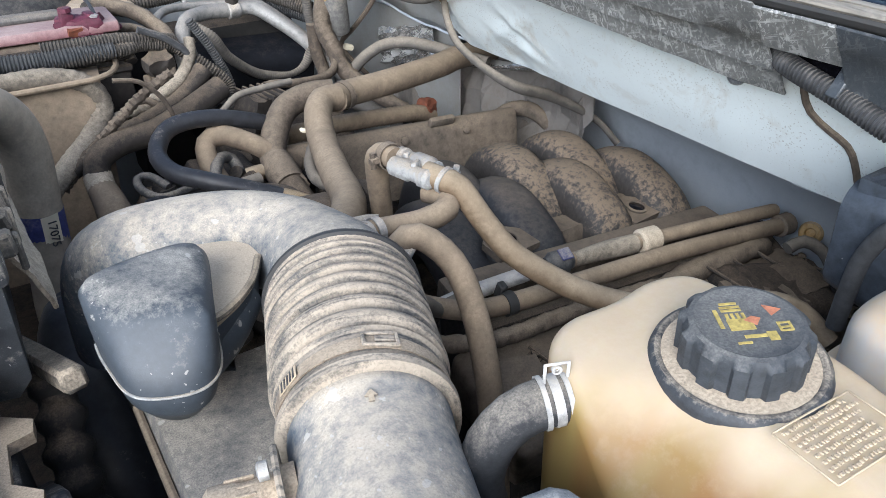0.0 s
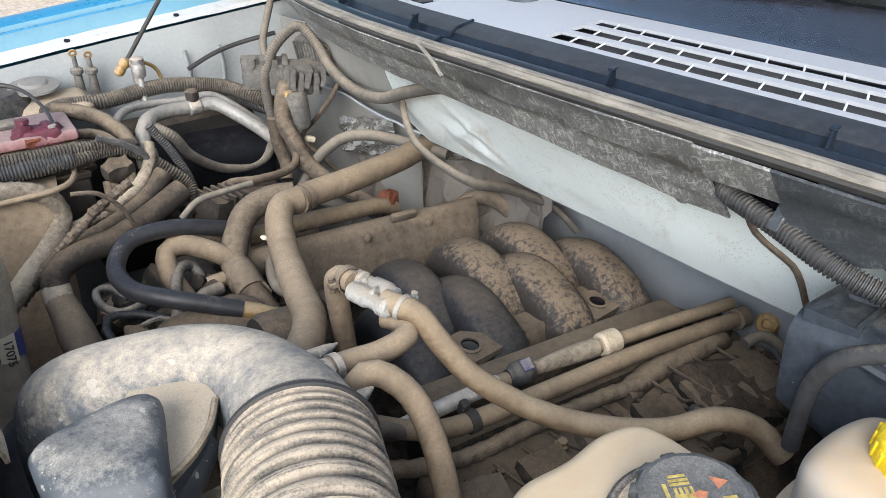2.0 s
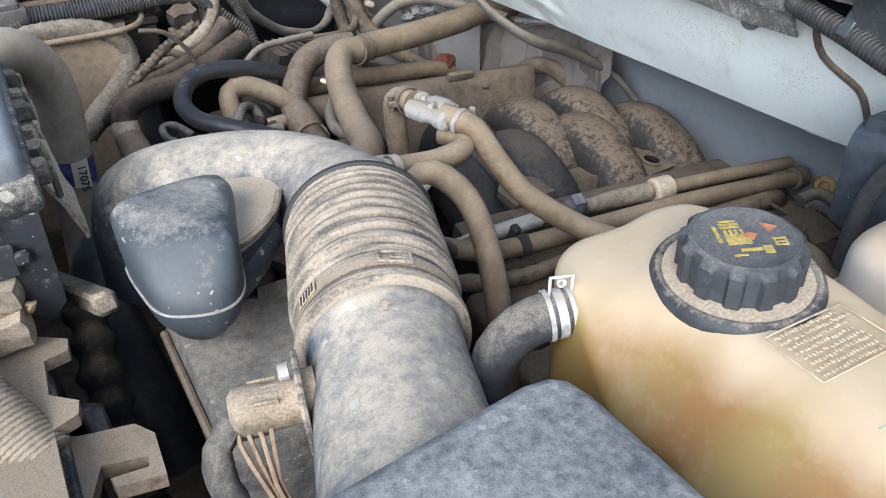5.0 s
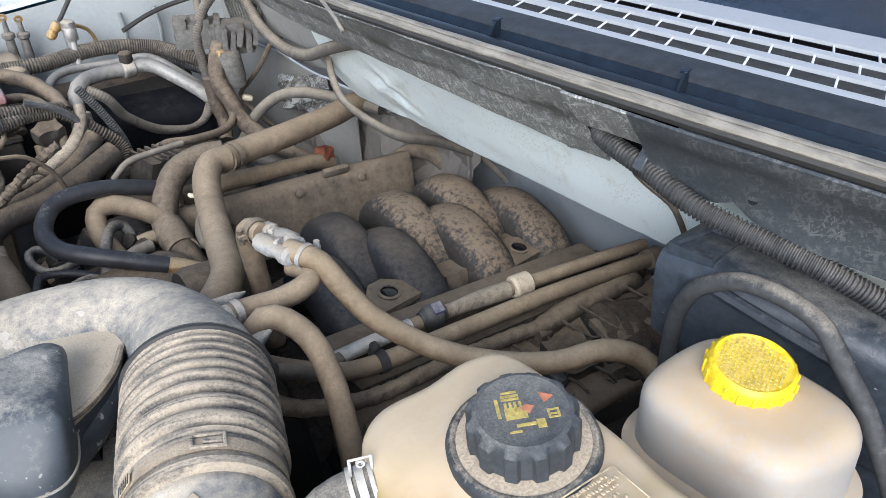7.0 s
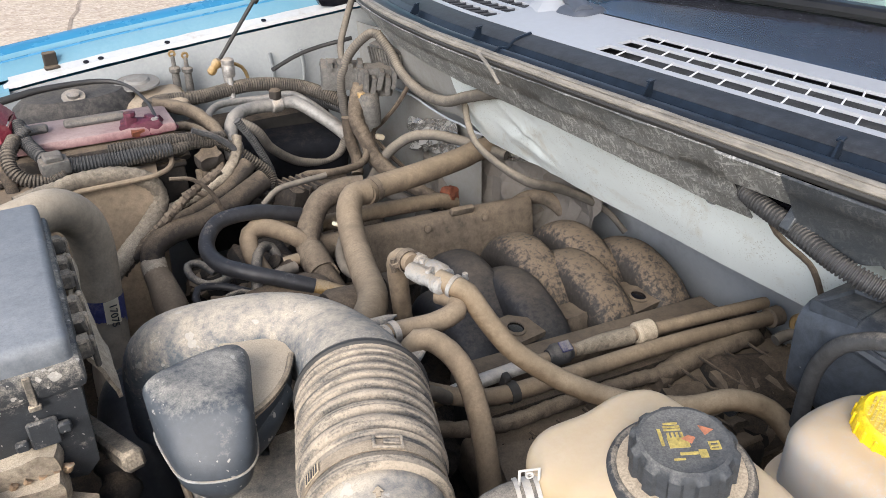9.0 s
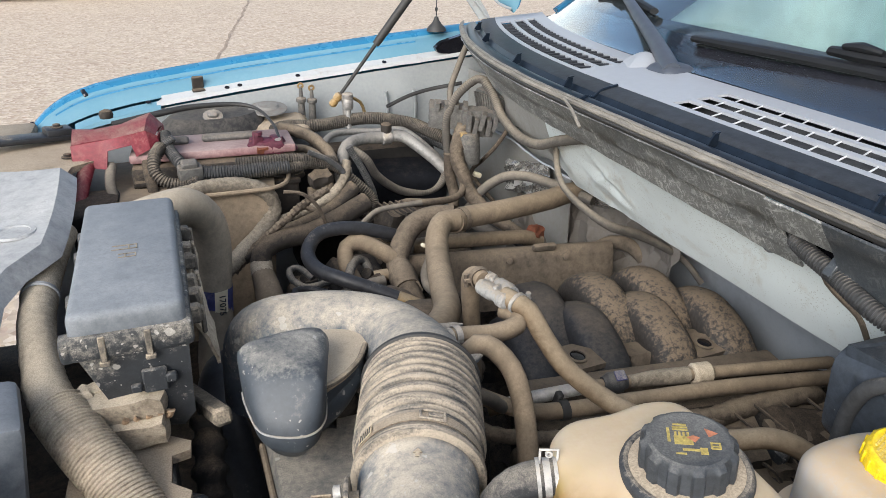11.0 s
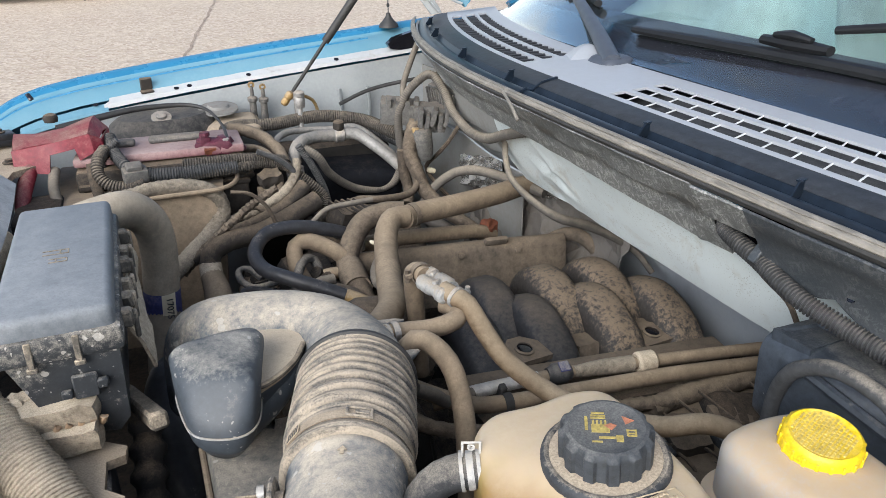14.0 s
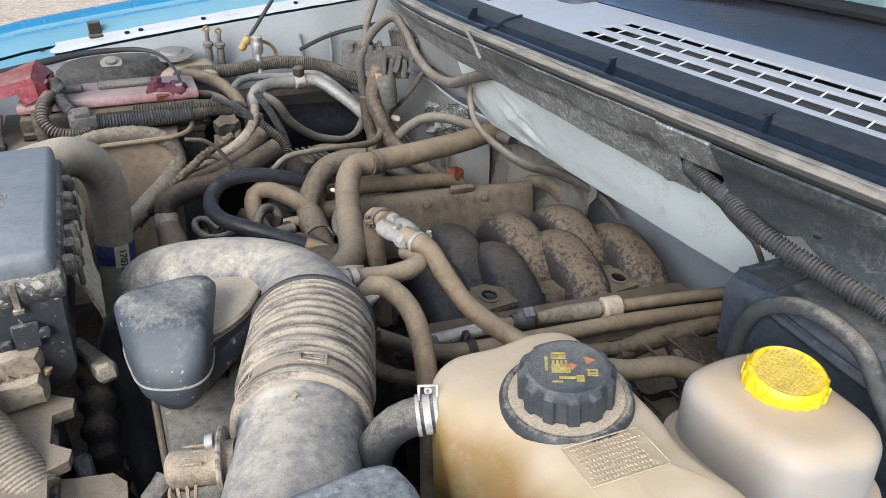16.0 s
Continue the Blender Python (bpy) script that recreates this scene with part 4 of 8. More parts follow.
for v in np.linspace(0, 1, 34):
    row = []
    for t in np.linspace(0, 1, 12):
        y = 0.88 + 0.05 * t + (0.52 - 0.05 * t) * v + random.uniform(-0.006, 0.006)
        fold = 0.030 * abs(noise.noise(Vector((y * 7 + t * 4.5, t * 3 - y * 2, 0)))) + random.uniform(-0.004, 0.004)
        row.append((0.885 - 0.06 * t - 0.28 * max(0, y - 1.08) - 0.10 * max(0, 0.92 - y) + fold, y, 0.975 - 0.08 * max(0, 0.92 - y) - 0.36 * t + random.uniform(-0.010, 0.010)))
    rows.append(row)
sheet(bm, rows, thick=0.001)
bmesh.ops.triangulate(bm, faces=list(bm.faces))
part("foil", bm, M_FOIL, foil, smooth=False)
part("edge_roll", tube_bm([(0.765, 1.36, 0.885), (0.80, 1.22, 0.872), (0.845, 1.08, 0.885), (0.87, 0.97, 0.915)], 0.009, wobble=0.003), M_FOIL_BRIGHT, foil)
settle(foil)

# windscreen
RAKE = radians(31)


def ws_point(y, s):
    if s < 0:
        return (cx(y) + 0.262 + s, y, cz(y) + 0.024 + 0.25 * s - 0.010 * ((y - 0.85) / 0.8) ** 2)
    return (cx(y) + 0.262 + s * math.cos(RAKE), y, cz(y) + 0.024 + s * math.sin(RAKE) - 0.010 * ((y - 0.85) / 0.8) ** 2)


ws = thing("windscreen", "tinted car windscreen with a black lower band", "windscreen", (0.9, 0.85, 1.2))
part("pane", sheet_bm([[ws_point(y, s) for s in [-0.020] + list(np.linspace(0.0, 0.85, 14))] for y in np.linspace(0.02, 1.70, 50)], thick=0.004), M_GLASS, ws).visible_shadow = False
bm = sheet_bm([[Vector(ws_point(y, s)) + Vector((0.004, 0, -0.007)) for s in [-0.020] + list(np.linspace(0.0, 0.072, 4))] for y in np.linspace(0.02, 1.70, 50)], thick=0.001)
part("black_band", bm, M_BAND, ws)
settle(ws)
dash = thing("cabin_interior", "dark dashboard and seats coloured pale teal for daylight behind the windscreen", "interior", (1.3, 0.85, 0.9))
bm = bmesh.new()
sheet(bm, [[(x, y, z) for x, z in ((0.86, 1.17), (1.0, 1.19), (1.2, 1.20), (1.32, 1.17), (1.36, 0.9))] for y in np.linspace(0.0, 1.72, 10)], thick=0.01)
part("dashboard", bm, M_DASH, dash)
for y in (0.42, 1.25):
    bm = rbox_bm((0.16, 0.5, 0.75), pose(2.05, y, 1.15, 0, -12, 0), 0.05, 3)
    rbox(bm, (0.12, 0.26, 0.2), pose(2.14, y, 1.60, 0, -12, 0), 0.04, 3)
    part("seat_back", bm, M_CABIN_DAYLIT, dash)
part("side_trim", rbox_bm((1.3, 0.03, 0.75), pose(1.9, 1.74, 0.85), 0.02, 2), M_CABIN_DAYLIT, dash)
# added backing that keeps the glass corner dark under its reflections
part("glass_backing", rbox_bm((0.60, 0.03, 0.20), pose(1.24, 1.672, 1.215, 0, -31, 0), 0.01, 2), M_DASH, dash, "added dark backing behind the far glass corner")
part("rear_wall", rbox_bm((0.04, 1.7, 1.0), pose(2.5, 0.85, 1.2), 0.01, 1), M_CABIN_DAYLIT, dash)
settle(dash)

# plain cab walls that close the place behind the windscreen
solid("wall_cab_far", rbox_bm((1.72, 0.03, 0.78), pose(1.70, 1.790, 0.775), 0.012, 2), M_BLUE, "blue painted cab side below the windows", "cab wall", kind="structure")
solid("wall_cab_near", rbox_bm((1.72, 0.03, 0.72), pose(1.70, -0.075, 0.745), 0.012, 2), M_BLUE, "blue painted cab side below the windows", "cab wall", kind="structure")
solid("wall_cab_rear", rbox_bm((0.03, 1.83, 0.78), pose(2.55, 0.857, 0.775), 0.012, 2), M_BLUE, "blue painted rear wall of the cab", "cab wall", kind="structure")
solid("cab_floor", rbox_bm((1.58, 1.82, 0.05), pose(1.74, 0.857, 0.41), 0.01, 1), M_DASH, "dark carpeted cab floor", "floor", kind="structure")


def wiper(label, arm, blade, mount, finish_of_arm, flat):
    w = thing("windscreen_wiper", label, "wiper", arm[0], "windscreen wipers")
    n = Vector((-math.sin(RAKE), 0, math.cos(RAKE)))
    part("arm", tube_bm(arm, [0.017, 0.014, 0.010, 0.007][: len(arm)], seg=14, flat=flat), finish_of_arm, w)
    bm = bmesh.new()
    a, b = Vector(blade[0]), Vector(blade[-1])
    tube(bm, [Vector(p) + n * 0.010 for p in blade], [0.009] + [0.012] * (len(blade) - 2) + [0.007], seg=8, flat=0.7, step=0.03)
    part("blade", bm, M_WIPER, w)
    bm = bmesh.new()
    d = (b - a).normalized()
    tube(bm, [Vector(p) + n * -0.004 for p in blade], 0.003, seg=6, step=0.03)
    part("rubber", bm, M_WIPER, w)
    c = Vector(mount) + n * 0.016
    bm = tube_bm([c - d * 0.055, c, c + d * 0.055], [0.010, 0.015, 0.010], seg=8, flat=0.7, step=0.02)
    tube(bm, [c - d * 0.03 + n * 0.012, c + n * 0.016, c + d * 0.03 + n * 0.012], [0.006, 0.010, 0.006], seg=8, flat=0.7, step=0.02)
    part("bracket", bm, M_WIPER, w)
    return settle(w)


wiper("black wiper with flat blade lying on the windscreen", [(1.08, 0.05, 1.36), (1.04, 0.30, 1.33), (0.945, 0.585, 1.285)], [(0.862, 0.920, 1.240), (0.868, 0.80, 1.242), (0.884, 0.619, 1.243), (0.905, 0.45, 1.240), (0.93, 0.25, 1.228)], (0.905, 0.607, 1.252), M_WIPER, 0.6)
wiper("grey wiper arm with a short black blade", [(0.772, 0.858, 1.208), (0.823, 0.985, 1.238), (0.935, 1.26, 1.285), (1.015, 1.46, 1.318)], [(0.912, 1.113, 1.262), (1.010, 1.43, 1.280), (1.06, 1.62, 1.285)], (1.010, 1.43, 1.285), M_PIVOT, 0.9)
pillar = thing("windscreen_pillar", "blue painted windscreen pillar", "pillar", (1.1, 1.72, 1.2))
part("post", tube_bm([ws_point(1.725, 0.02), ws_point(1.725, 0.3), ws_point(1.70, 0.85)], 0.018, seg=10, step=0.1, flat=0.45), M_BLUE, pillar)
settle(pillar)

# ---- far fender ----
FX = [-0.34, -0.325, -0.30, -0.265, -0.22, -0.17, -0.08, 0.02, 0.17, 0.35, 0.55, 0.75, 1.0]
FZ = [0.80, 0.93, 1.005, 1.035, 1.057, 1.072, 1.088, 1.100, 1.117, 1.135, 1.153, 1.170, 1.19]
FY = [1.66, 1.69, 1.72, 1.745, 1.765, 1.775, 1.782, 1.786, 1.788, 1.788, 1.786, 1.783, 1.78]


def fz(x):
    return float(np.interp(x, FX, FZ))


def fy(x):
    return float(np.interp(x, FX, FY))


fender = thing("fender", "blue painted far fender with white inner lip", "fender", (0.2, 1.7, 0.9))
xs = list(np.linspace(-0.34, 0.95, 60))
part("outer_panel", sheet_bm([[(x, fy(x) + dy, fz(x) + dz) for dy, dz in ((0.11, -0.55), (0.10, -0.30), (0.075, -0.10), (0.045, -0.03), (0.018, -0.004), (-0.004, 0.0), (-0.022, -0.006), (-0.034, -0.014))] for x in xs], thick=0.0012), M_BLUE, fender)
xi = list(np.linspace(-0.34, 0.80, 50))
part("inner_panel", sheet_bm([[(x, fy(x) + dy, fz(x) + dz) for dy, dz in ((-0.034, -0.0135), (-0.040, -0.020), (-0.046, -0.021), (-0.060, -0.026), (-0.078, -0.034), (-0.092, -0.0505))] for x in xi], thick=0.0012), M_BLUE_INNER, fender)
LIP = ((-0.090, -0.047), (-0.099, -0.052), (-0.110, -0.056), (-0.113, -0.064))
part("lip", sheet_bm([[(x - 0.012 * (k > 1) * (x < -0.015), fy(x) + dy, fz(x) + dz + 0.0015 * noise.noise(Vector((x * 20, dy * 30, 0)))) for k, (dy, dz) in enumerate(LIP)] for x in np.linspace(-0.02, 0.80, 60)], thick=0.0015), M_WHITE_LIP, fender, "white painted inner lip with a ragged end")
part("front_lip", sheet_bm([[(x, fy(x) + dy * 1.12, fz(x) + dz * 1.15) for dy, dz in LIP] for x in np.linspace(-0.21, -0.024, 20)], thick=0.0015), M_BLUE_INNER, fender)
bm = rbox_bm((0.026, 0.012, 0.034), pose(0.065, 1.700, 1.072, 12, 0, 6), 0.002, 1)
rbox(bm, (0.03, 0.02, 0.006), pose(0.065, 1.694, 1.058, 8, 0, 6), 0.002, 1)
part("rubber_stop", bm, M_ENGINE, fender, "small black rubber hood stop")
# slots and holes are black pieces on the panel, shade by colour
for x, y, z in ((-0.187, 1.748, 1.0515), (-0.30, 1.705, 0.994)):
    part("slot", rbox_bm((0.012, 0.028, 0.02), pose(x, y, z, 20, 0, 20), 0.003, 1), M_BLACK_FILL, fender, "black block painted as a shaded slot in the panel")
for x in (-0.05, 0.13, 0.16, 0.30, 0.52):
    part("hole", lathe_bm([(0.006, 0), (0.006, 0.001)], axis((x, fy(x) - 0.104, fz(x) - 0.0515), (0, -0.4, 1)), 12), M_BLACK_FILL, fender)
# black plate on the apron side, coloured as the recess's shade
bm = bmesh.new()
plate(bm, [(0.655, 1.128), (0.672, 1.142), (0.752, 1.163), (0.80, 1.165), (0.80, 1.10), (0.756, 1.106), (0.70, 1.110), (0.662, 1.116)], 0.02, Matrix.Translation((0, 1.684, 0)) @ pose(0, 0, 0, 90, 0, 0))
part("recess_shade_plate", bm, M_BLACK_FILL, fender, "black plate painted as the shaded recess at the cowl end")
part("panel_crease", tube_bm([(x, fy(x) - 0.052, fz(x) - 0.0225) for x in np.linspace(-0.25, 0.62, 20)], 0.0035, seg=6, step=0.04), M_BLUE, fender, "darker blue pressed crease")
settle(fender)
bm = bmesh.new()
rows = []
for x in np.linspace(-0.40, 0.82, 60):
    f = 0.014 * math.exp(-((x - 0.56) / 0.05) ** 2)
    rows.append([(x, 1.677 - 0.02 * t - f * math.sin(math.pi * min(1, t * 1.6)) + 0.004 * noise.noise(Vector((x * 8, t * 4, 0))), fz(x) - 0.070 - (fz(x) - 0.42) * t) for t in np.linspace(0, 0.95, 14)])
sheet(bm, rows, thick=0.002)
solid("wall_apron", bm, M_APRON, "grey-white inner fender apron with pressed ribs", "inner fender", kind="structure")

antenna = thing("antenna", "thin black whip antenna on the far fender", "antenna", (0.68, 1.745, 1.165))
part("base", lathe_bm([(0.026, 0), (0.024, 0.008), (0.014, 0.018), (0.007, 0.028), (0.005, 0.036)], Matrix.Translation((0.683, 1.745, 1.160)), 20), M_TRIM, antenna)
bm = tube_bm([(0.683, 1.745, 1.19), (0.684, 1.745, 1.50), (0.69, 1.745, 1.9)], 0.0014, seg=6, step=0.1)
for z in (1.215, 1.30):
    lathe(bm, [(0.002, -0.005), (0.004, -0.003), (0.004, 0.003), (0.002, 0.005)], Matrix.Translation((0.683, 1.745, z)), 8)
part("mast", bm, M_TRIM, antenna)
settle(antenna)

# gas strut that holds the hood, with its ball joint on the apron
strut = thing("hood_strut", "black gas strut holding the hood open", "gas strut", (0.388, 1.58, 1.03))
part("rod", tube_bm([(0.383, 1.578, 1.052), (0.470, 1.528, 1.185)], 0.0042, seg=10, step=0.05), M_TRIM, strut)
part("cylinder", tube_bm([(0.462, 1.532, 1.173), (0.474, 1.526, 1.190), (0.63, 1.448, 1.42)], [0.0085, 0.0095, 0.0095], seg=14, step=0.03), M_TRIM, strut)
part("end_fitting", lathe_bm([(0.006, -0.022), (0.0095, -0.018), (0.0095, -0.008), (0.008, -0.006), (0.008, -0.002), (0.010, 0.0), (0.010, 0.010), (0.006, 0.016)], axis((0.372, 1.586, 1.037), (0.5, -0.3, 0.75)), 12), M_BRASS, strut, "corroded brass end fitting")
part("ball_stud", lathe_bm([(0.010, 0), (0.010, 0.03), (0.013, 0.032), (0.013, 0.045), (0.007, 0.05)], Matrix.Translation((0.394, 1.582, 1.000)), 12), M_STEEL_DUSTY, strut)
settle(strut)

# open hood, seen only by its hinge arm and lower corner
hood = thing("hood", "open blue hood seen by its lower corner and hinge", "hood", (0.8, 0.85, 1.3))
rows = []
for y in np.linspace(-0.02, 1.66, 30):
    e = 0.10 * ((y - 0.86) / 0.86) ** 2
    rows.append([(0.86 - 0.06 * t + 0.05 * math.sin(math.pi * t), y, 1.50 + 1.05 * t - e * (1 - t)) for t in np.linspace(0, 1, 12)])
part("liner", sheet_bm(rows, thick=0.012), M_HOOD_LINER, hood, "grey-blue dusty hood liner")
part("skin", sheet_bm([[Vector(p) + Vector((0.022, 0, 0.004)) for p in r] for r in rows], thick=0.003), M_BLUE, hood)
# swept corner: left and right edge of the inner face, from its tip upwards
TIP = [(0.846, 0.864, 1.2215), (0.812, 0.870, 1.236), (0.784, 0.874, 1.262), (0.752, 0.884, 1.285), (0.723, 0.897, 1.308), (0.690, 0.950, 1.40), (0.690, 1.010, 1.52), (0.700, 1.040, 1.70)]
bm = sheet_bm([[(a + (b - a) * k, 1.640 + 0.018 * math.sin(math.pi * k) * min(1, 2 * (z - 1.22) / 0.1), z - 0.010 * math.sin(math.pi * k) * (1 if z < 1.23 else 0)) for k in np.linspace(0, 1, 9)] for a, b, z in TIP], thick=0.004)
part("corner_panel", bm, M_BLUE_INNER, hood, "pale blue inner corner of the hood")
part("corner_edge", tube_bm([(b + 0.001, 1.642, z) for a, b, z in TIP], [0.003, 0.004, 0.005, 0.006, 0.006, 0.006, 0.006, 0.006], seg=8, step=0.02), M_BLUE, hood, "rolled blue edge of the hood")
part("corner_bead", tube_bm([(a, 1.637, z) for a, b, z in TIP], 0.0035, seg=8, step=0.02), M_WHITE_LIP, hood)
# out-of-view skin, added so the windscreen end reflects blue
bm = sheet_bm([[(b + 0.004 + 0.012 * math.sin(math.pi * k / 2), 1.645 - 0.30 * k, z + 0.05 * k) for k in np.linspace(0, 1, 6)] for a, b, z in TIP[4:]], thick=0.003)
part("corner_reflector", bm, M_BLUE, hood, "unseen blue skin of the hood corner, added to reflect in the windscreen")
bm = bmesh.new()
plate(bm, [(0.630, 1.372), (0.672, 1.305), (0.695, 1.290), (0.735, 1.245), (0.772, 1.196), (0.801, 1.199), (0.793, 1.214), (0.762, 1.258), (0.728, 1.306), (0.690, 1.372)], 0.008, Matrix.Translation((0, 1.668, 0)) @ pose(0, 0, 0, 90, 0, 0), 0.002)
part("hinge_arm", bm, M_WHITE_LIP, hood, "white painted hinge arm")
part("hinge_rib", tube_bm([(0.650, 1.657, 1.372), (0.700, 1.657, 1.303), (0.748, 1.657, 1.250), (0.788, 1.657, 1.202)], 0.005, seg=8, flat=0.6), M_WHITE_LIP, hood)
settle(hood)

# ---- car parked across the yard ----
def parked_car(px0, py0):
    car = thing("parked_car", "white off-road car parked across the yard", "car", (px0 - 1.5, py0, 0))
    def loop(x0, x1, y0, y1, z):
        return [Vector((x0, y0, z)), Vector((x1, y0, z)), Vector((x1, y1, z)), Vector((x0, y1, z))]
    bm = bmesh.new()
    side = [(0.95, 0.55), (0.98, 0.95), (0.0, 1.05), (-0.55, 1.75), (-3.2, 1.80), (-3.65, 1.05), (-3.7, 0.5), (-3.3, 0.42), (-3.2, 0.80), (-2.85, 0.98), (-2.45, 0.98), (-2.15, 0.80), (-2.05, 0.42), (-0.60, 0.42), (-0.52, 0.80), (-0.22, 0.98), (0.22, 0.98), (0.52, 0.80), (0.60, 0.45)]
    plate(bm, [(px0 + x, z) for x, z in side], 1.75, Matrix.Translation((0, py0 + 0.87, 0)) @ pose(0, 0, 0, 90, 0, 0))
    part("body", bm, M_SUV, car)
    part("running_board", rbox_bm((1.7, 0.18, 0.09), pose(px0 - 2.15, py0 - 0.09, 0.31, 0, 2, 0), 0.03, 3), M_STEP, car, "pale alloy running board")
    part("cladding", rbox_bm((1.38, 0.03, 0.22), pose(px0 - 1.32, py0 - 0.012, 0.50), 0.01, 2), M_TRIM, car, "dark lower side cladding")
    part("underside", rbox_bm((3.9, 1.2, 0.12), pose(px0 - 1.3, py0 + 0.9, 0.42), 0.02, 1), M_TRIM, car)
    for x in (-2.0, -1.1):
        part("side_window", rbox_bm((0.8, 0.02, 0.42), pose(px0 + x, py0 - 0.012, 1.38), 0.02, 1), M_BLACK_FILL, car)
    for wx in (0.0, -2.65):
        for wy in (0.12, 1.62):
            R = 0.41
            wheel = part("wheel", lathe_bm([(0.27, -0.12), (0.38, -0.13), (R, -0.10), (R, 0.10), (0.38, 0.13), (0.27, 0.12)], Matrix.Translation((px0 + wx, py0 + wy, R)) @ pose(0, 0, 0, 90, 0, 0), 36, close=False), M_TYRE, car, "black off-road tyre")
            b2 = lathe_bm([(0.275, -0.10), (0.265, -0.11), (0.255, -0.06), (0.11, -0.03), (0.09, -0.07), (0.05, -0.08)], Matrix.Translation((px0 + wx, py0 + wy, R)) @ pose(0, 0, 0, 90, 0, 180), 36)
            part("rim", b2, M_TRIM, wheel, "dark dish of the rim")
            part("rim_ring", lathe_bm([(0.272, -0.112), (0.278, -0.120), (0.262, -0.124), (0.246, -0.112), (0.246, -0.07)], Matrix.Translation((px0 + wx, py0 + wy, R)) @ pose(0, 0, 0, 90, 0, 180), 36, close=False), M_RIM, wheel, "silver alloy rim")
            part("hub", lathe_bm([(0.075, -0.06), (0.075, -0.10), (0.05, -0.12), (0.02, -0.122)], Matrix.Translation((px0 + wx, py0 + wy, R)) @ pose(0, 0, 0, 90, 0, 180), 20), M_RIM, wheel)
            b4 = bmesh.new()
            for k in range(44):
                for side in (-0.085, -0.03, 0.03, 0.085):
                    rbox(b4, (0.030, 0.046, 0.028), Matrix.Translation((px0 + wx, py0 + wy + side, R)) @ pose(0, 0, 0, 0, 8.18 * k + (4 if abs(side) < 0.05 else 0), 0) @ pose(0, 0, R + 0.004), 0.004, 1)
            part("tread", b4, M_TYRE, wheel, "knobby tread", smooth=False)
            for k in range(6):
                a = k * math.pi / 3
                b3 = rbox_bm((0.17, 0.03, 0.065), Matrix.Translation((px0 + wx, py0 + wy - 0.10, R)) @ pose(0, 0, 0, 0, math.degrees(a), 0) @ pose(0.17, 0, 0), 0.01, 1)
                part("spoke", b3, M_RIM, wheel)
    return settle(car)


parked_car(-0.42, 15.2)
from mathutils.bvhtree import BVHTree



def ccw(loop):
    s = sum(a.x * b.y - b.x * a.y for a, b in zip(loop, loop[1:] + loop[:1]))
    return loop if s > 0 else loop[::-1]


def bottle_loops(outline, z0, z1, r, n=48, dome=0.0, levels=5, flare=0.0):
    """Stacked outlines of a moulded bottle with rounded shoulders."""
    base = ccw(closed_curve(outline, n))
    cxm = sum((p for p in base), Vector()) / len(base)
    loops = []
    for k in range(levels):
        t = k / (levels - 1)
        z = z0 + (z1 - r - z0) * t
        loops.append([p + Vector((0, 0, z)) for p in inset(base, flare * (1 - t))])
    for k in range(1, 7):
        a = k / 6 * math.pi / 2
        loops.append([p + Vector((0, 0, z1 - r + r * math.sin(a))) for p in inset(base, r * (1 - math.cos(a)))])
    last = loops[-1]
    for k in (0.75, 0.5, 0.25, 0.08):
        loops.append([cxm * (1 - k) + Vector((p.x, p.y, 0)) * k + Vector((0, 0, z1 + dome * (1 - k * k))) for p in last])
    return loops


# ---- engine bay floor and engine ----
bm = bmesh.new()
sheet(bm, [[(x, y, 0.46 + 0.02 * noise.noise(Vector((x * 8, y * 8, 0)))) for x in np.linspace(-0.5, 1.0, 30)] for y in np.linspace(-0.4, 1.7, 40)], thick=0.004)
solid("floor", bm, M_GRIME_SHADE, "grimy undertray below the engine, coloured dark for shade", "undertray", kind="structure")
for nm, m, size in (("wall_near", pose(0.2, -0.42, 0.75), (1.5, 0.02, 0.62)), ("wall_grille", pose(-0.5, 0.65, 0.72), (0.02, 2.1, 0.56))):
    solid(nm, rbox_bm(size, m, 0.004, 1), M_GRIME_SHADE, "dark inner wall closing the engine bay", "inner wall", kind="structure")

engine = thing("engine", "dust-covered V8 engine with curved black intake runners", "engine", (0.5, 0.8, 0.5))
bm = bmesh.new()
rows = []
for y in np.linspace(0.30, 1.30, 90):
    r = []
    for x in np.linspace(0.12, 0.95, 80):
        h = 0.60 + 0.10 * math.exp(-((y - 0.81) / 0.3) ** 2)
        if 0.3 < y < 0.60:
            h += 0.10 * min(1, (y - 0.3) / 0.12) * min(1, max(0, (x - 0.36) / 0.06))
        h += 0.030 * noise.noise(Vector((x * 16, y * 16, 0))) + 0.022 * abs(noise.noise(Vector((x * 38, y * 38, 5)))) + 0.006 * noise.noise(Vector((x * 110, y * 110, 1)))
        e = min(x - 0.12, 0.95 - x, y - 0.30, 1.30 - y)
        r.append((x, y, h - max(0, 0.03 - e) * 6))
    rows.append(r)
sheet(bm, rows)
part("block", bm, M_GRIME_SHADE, engine, "grimy engine block, coloured dark for shade")


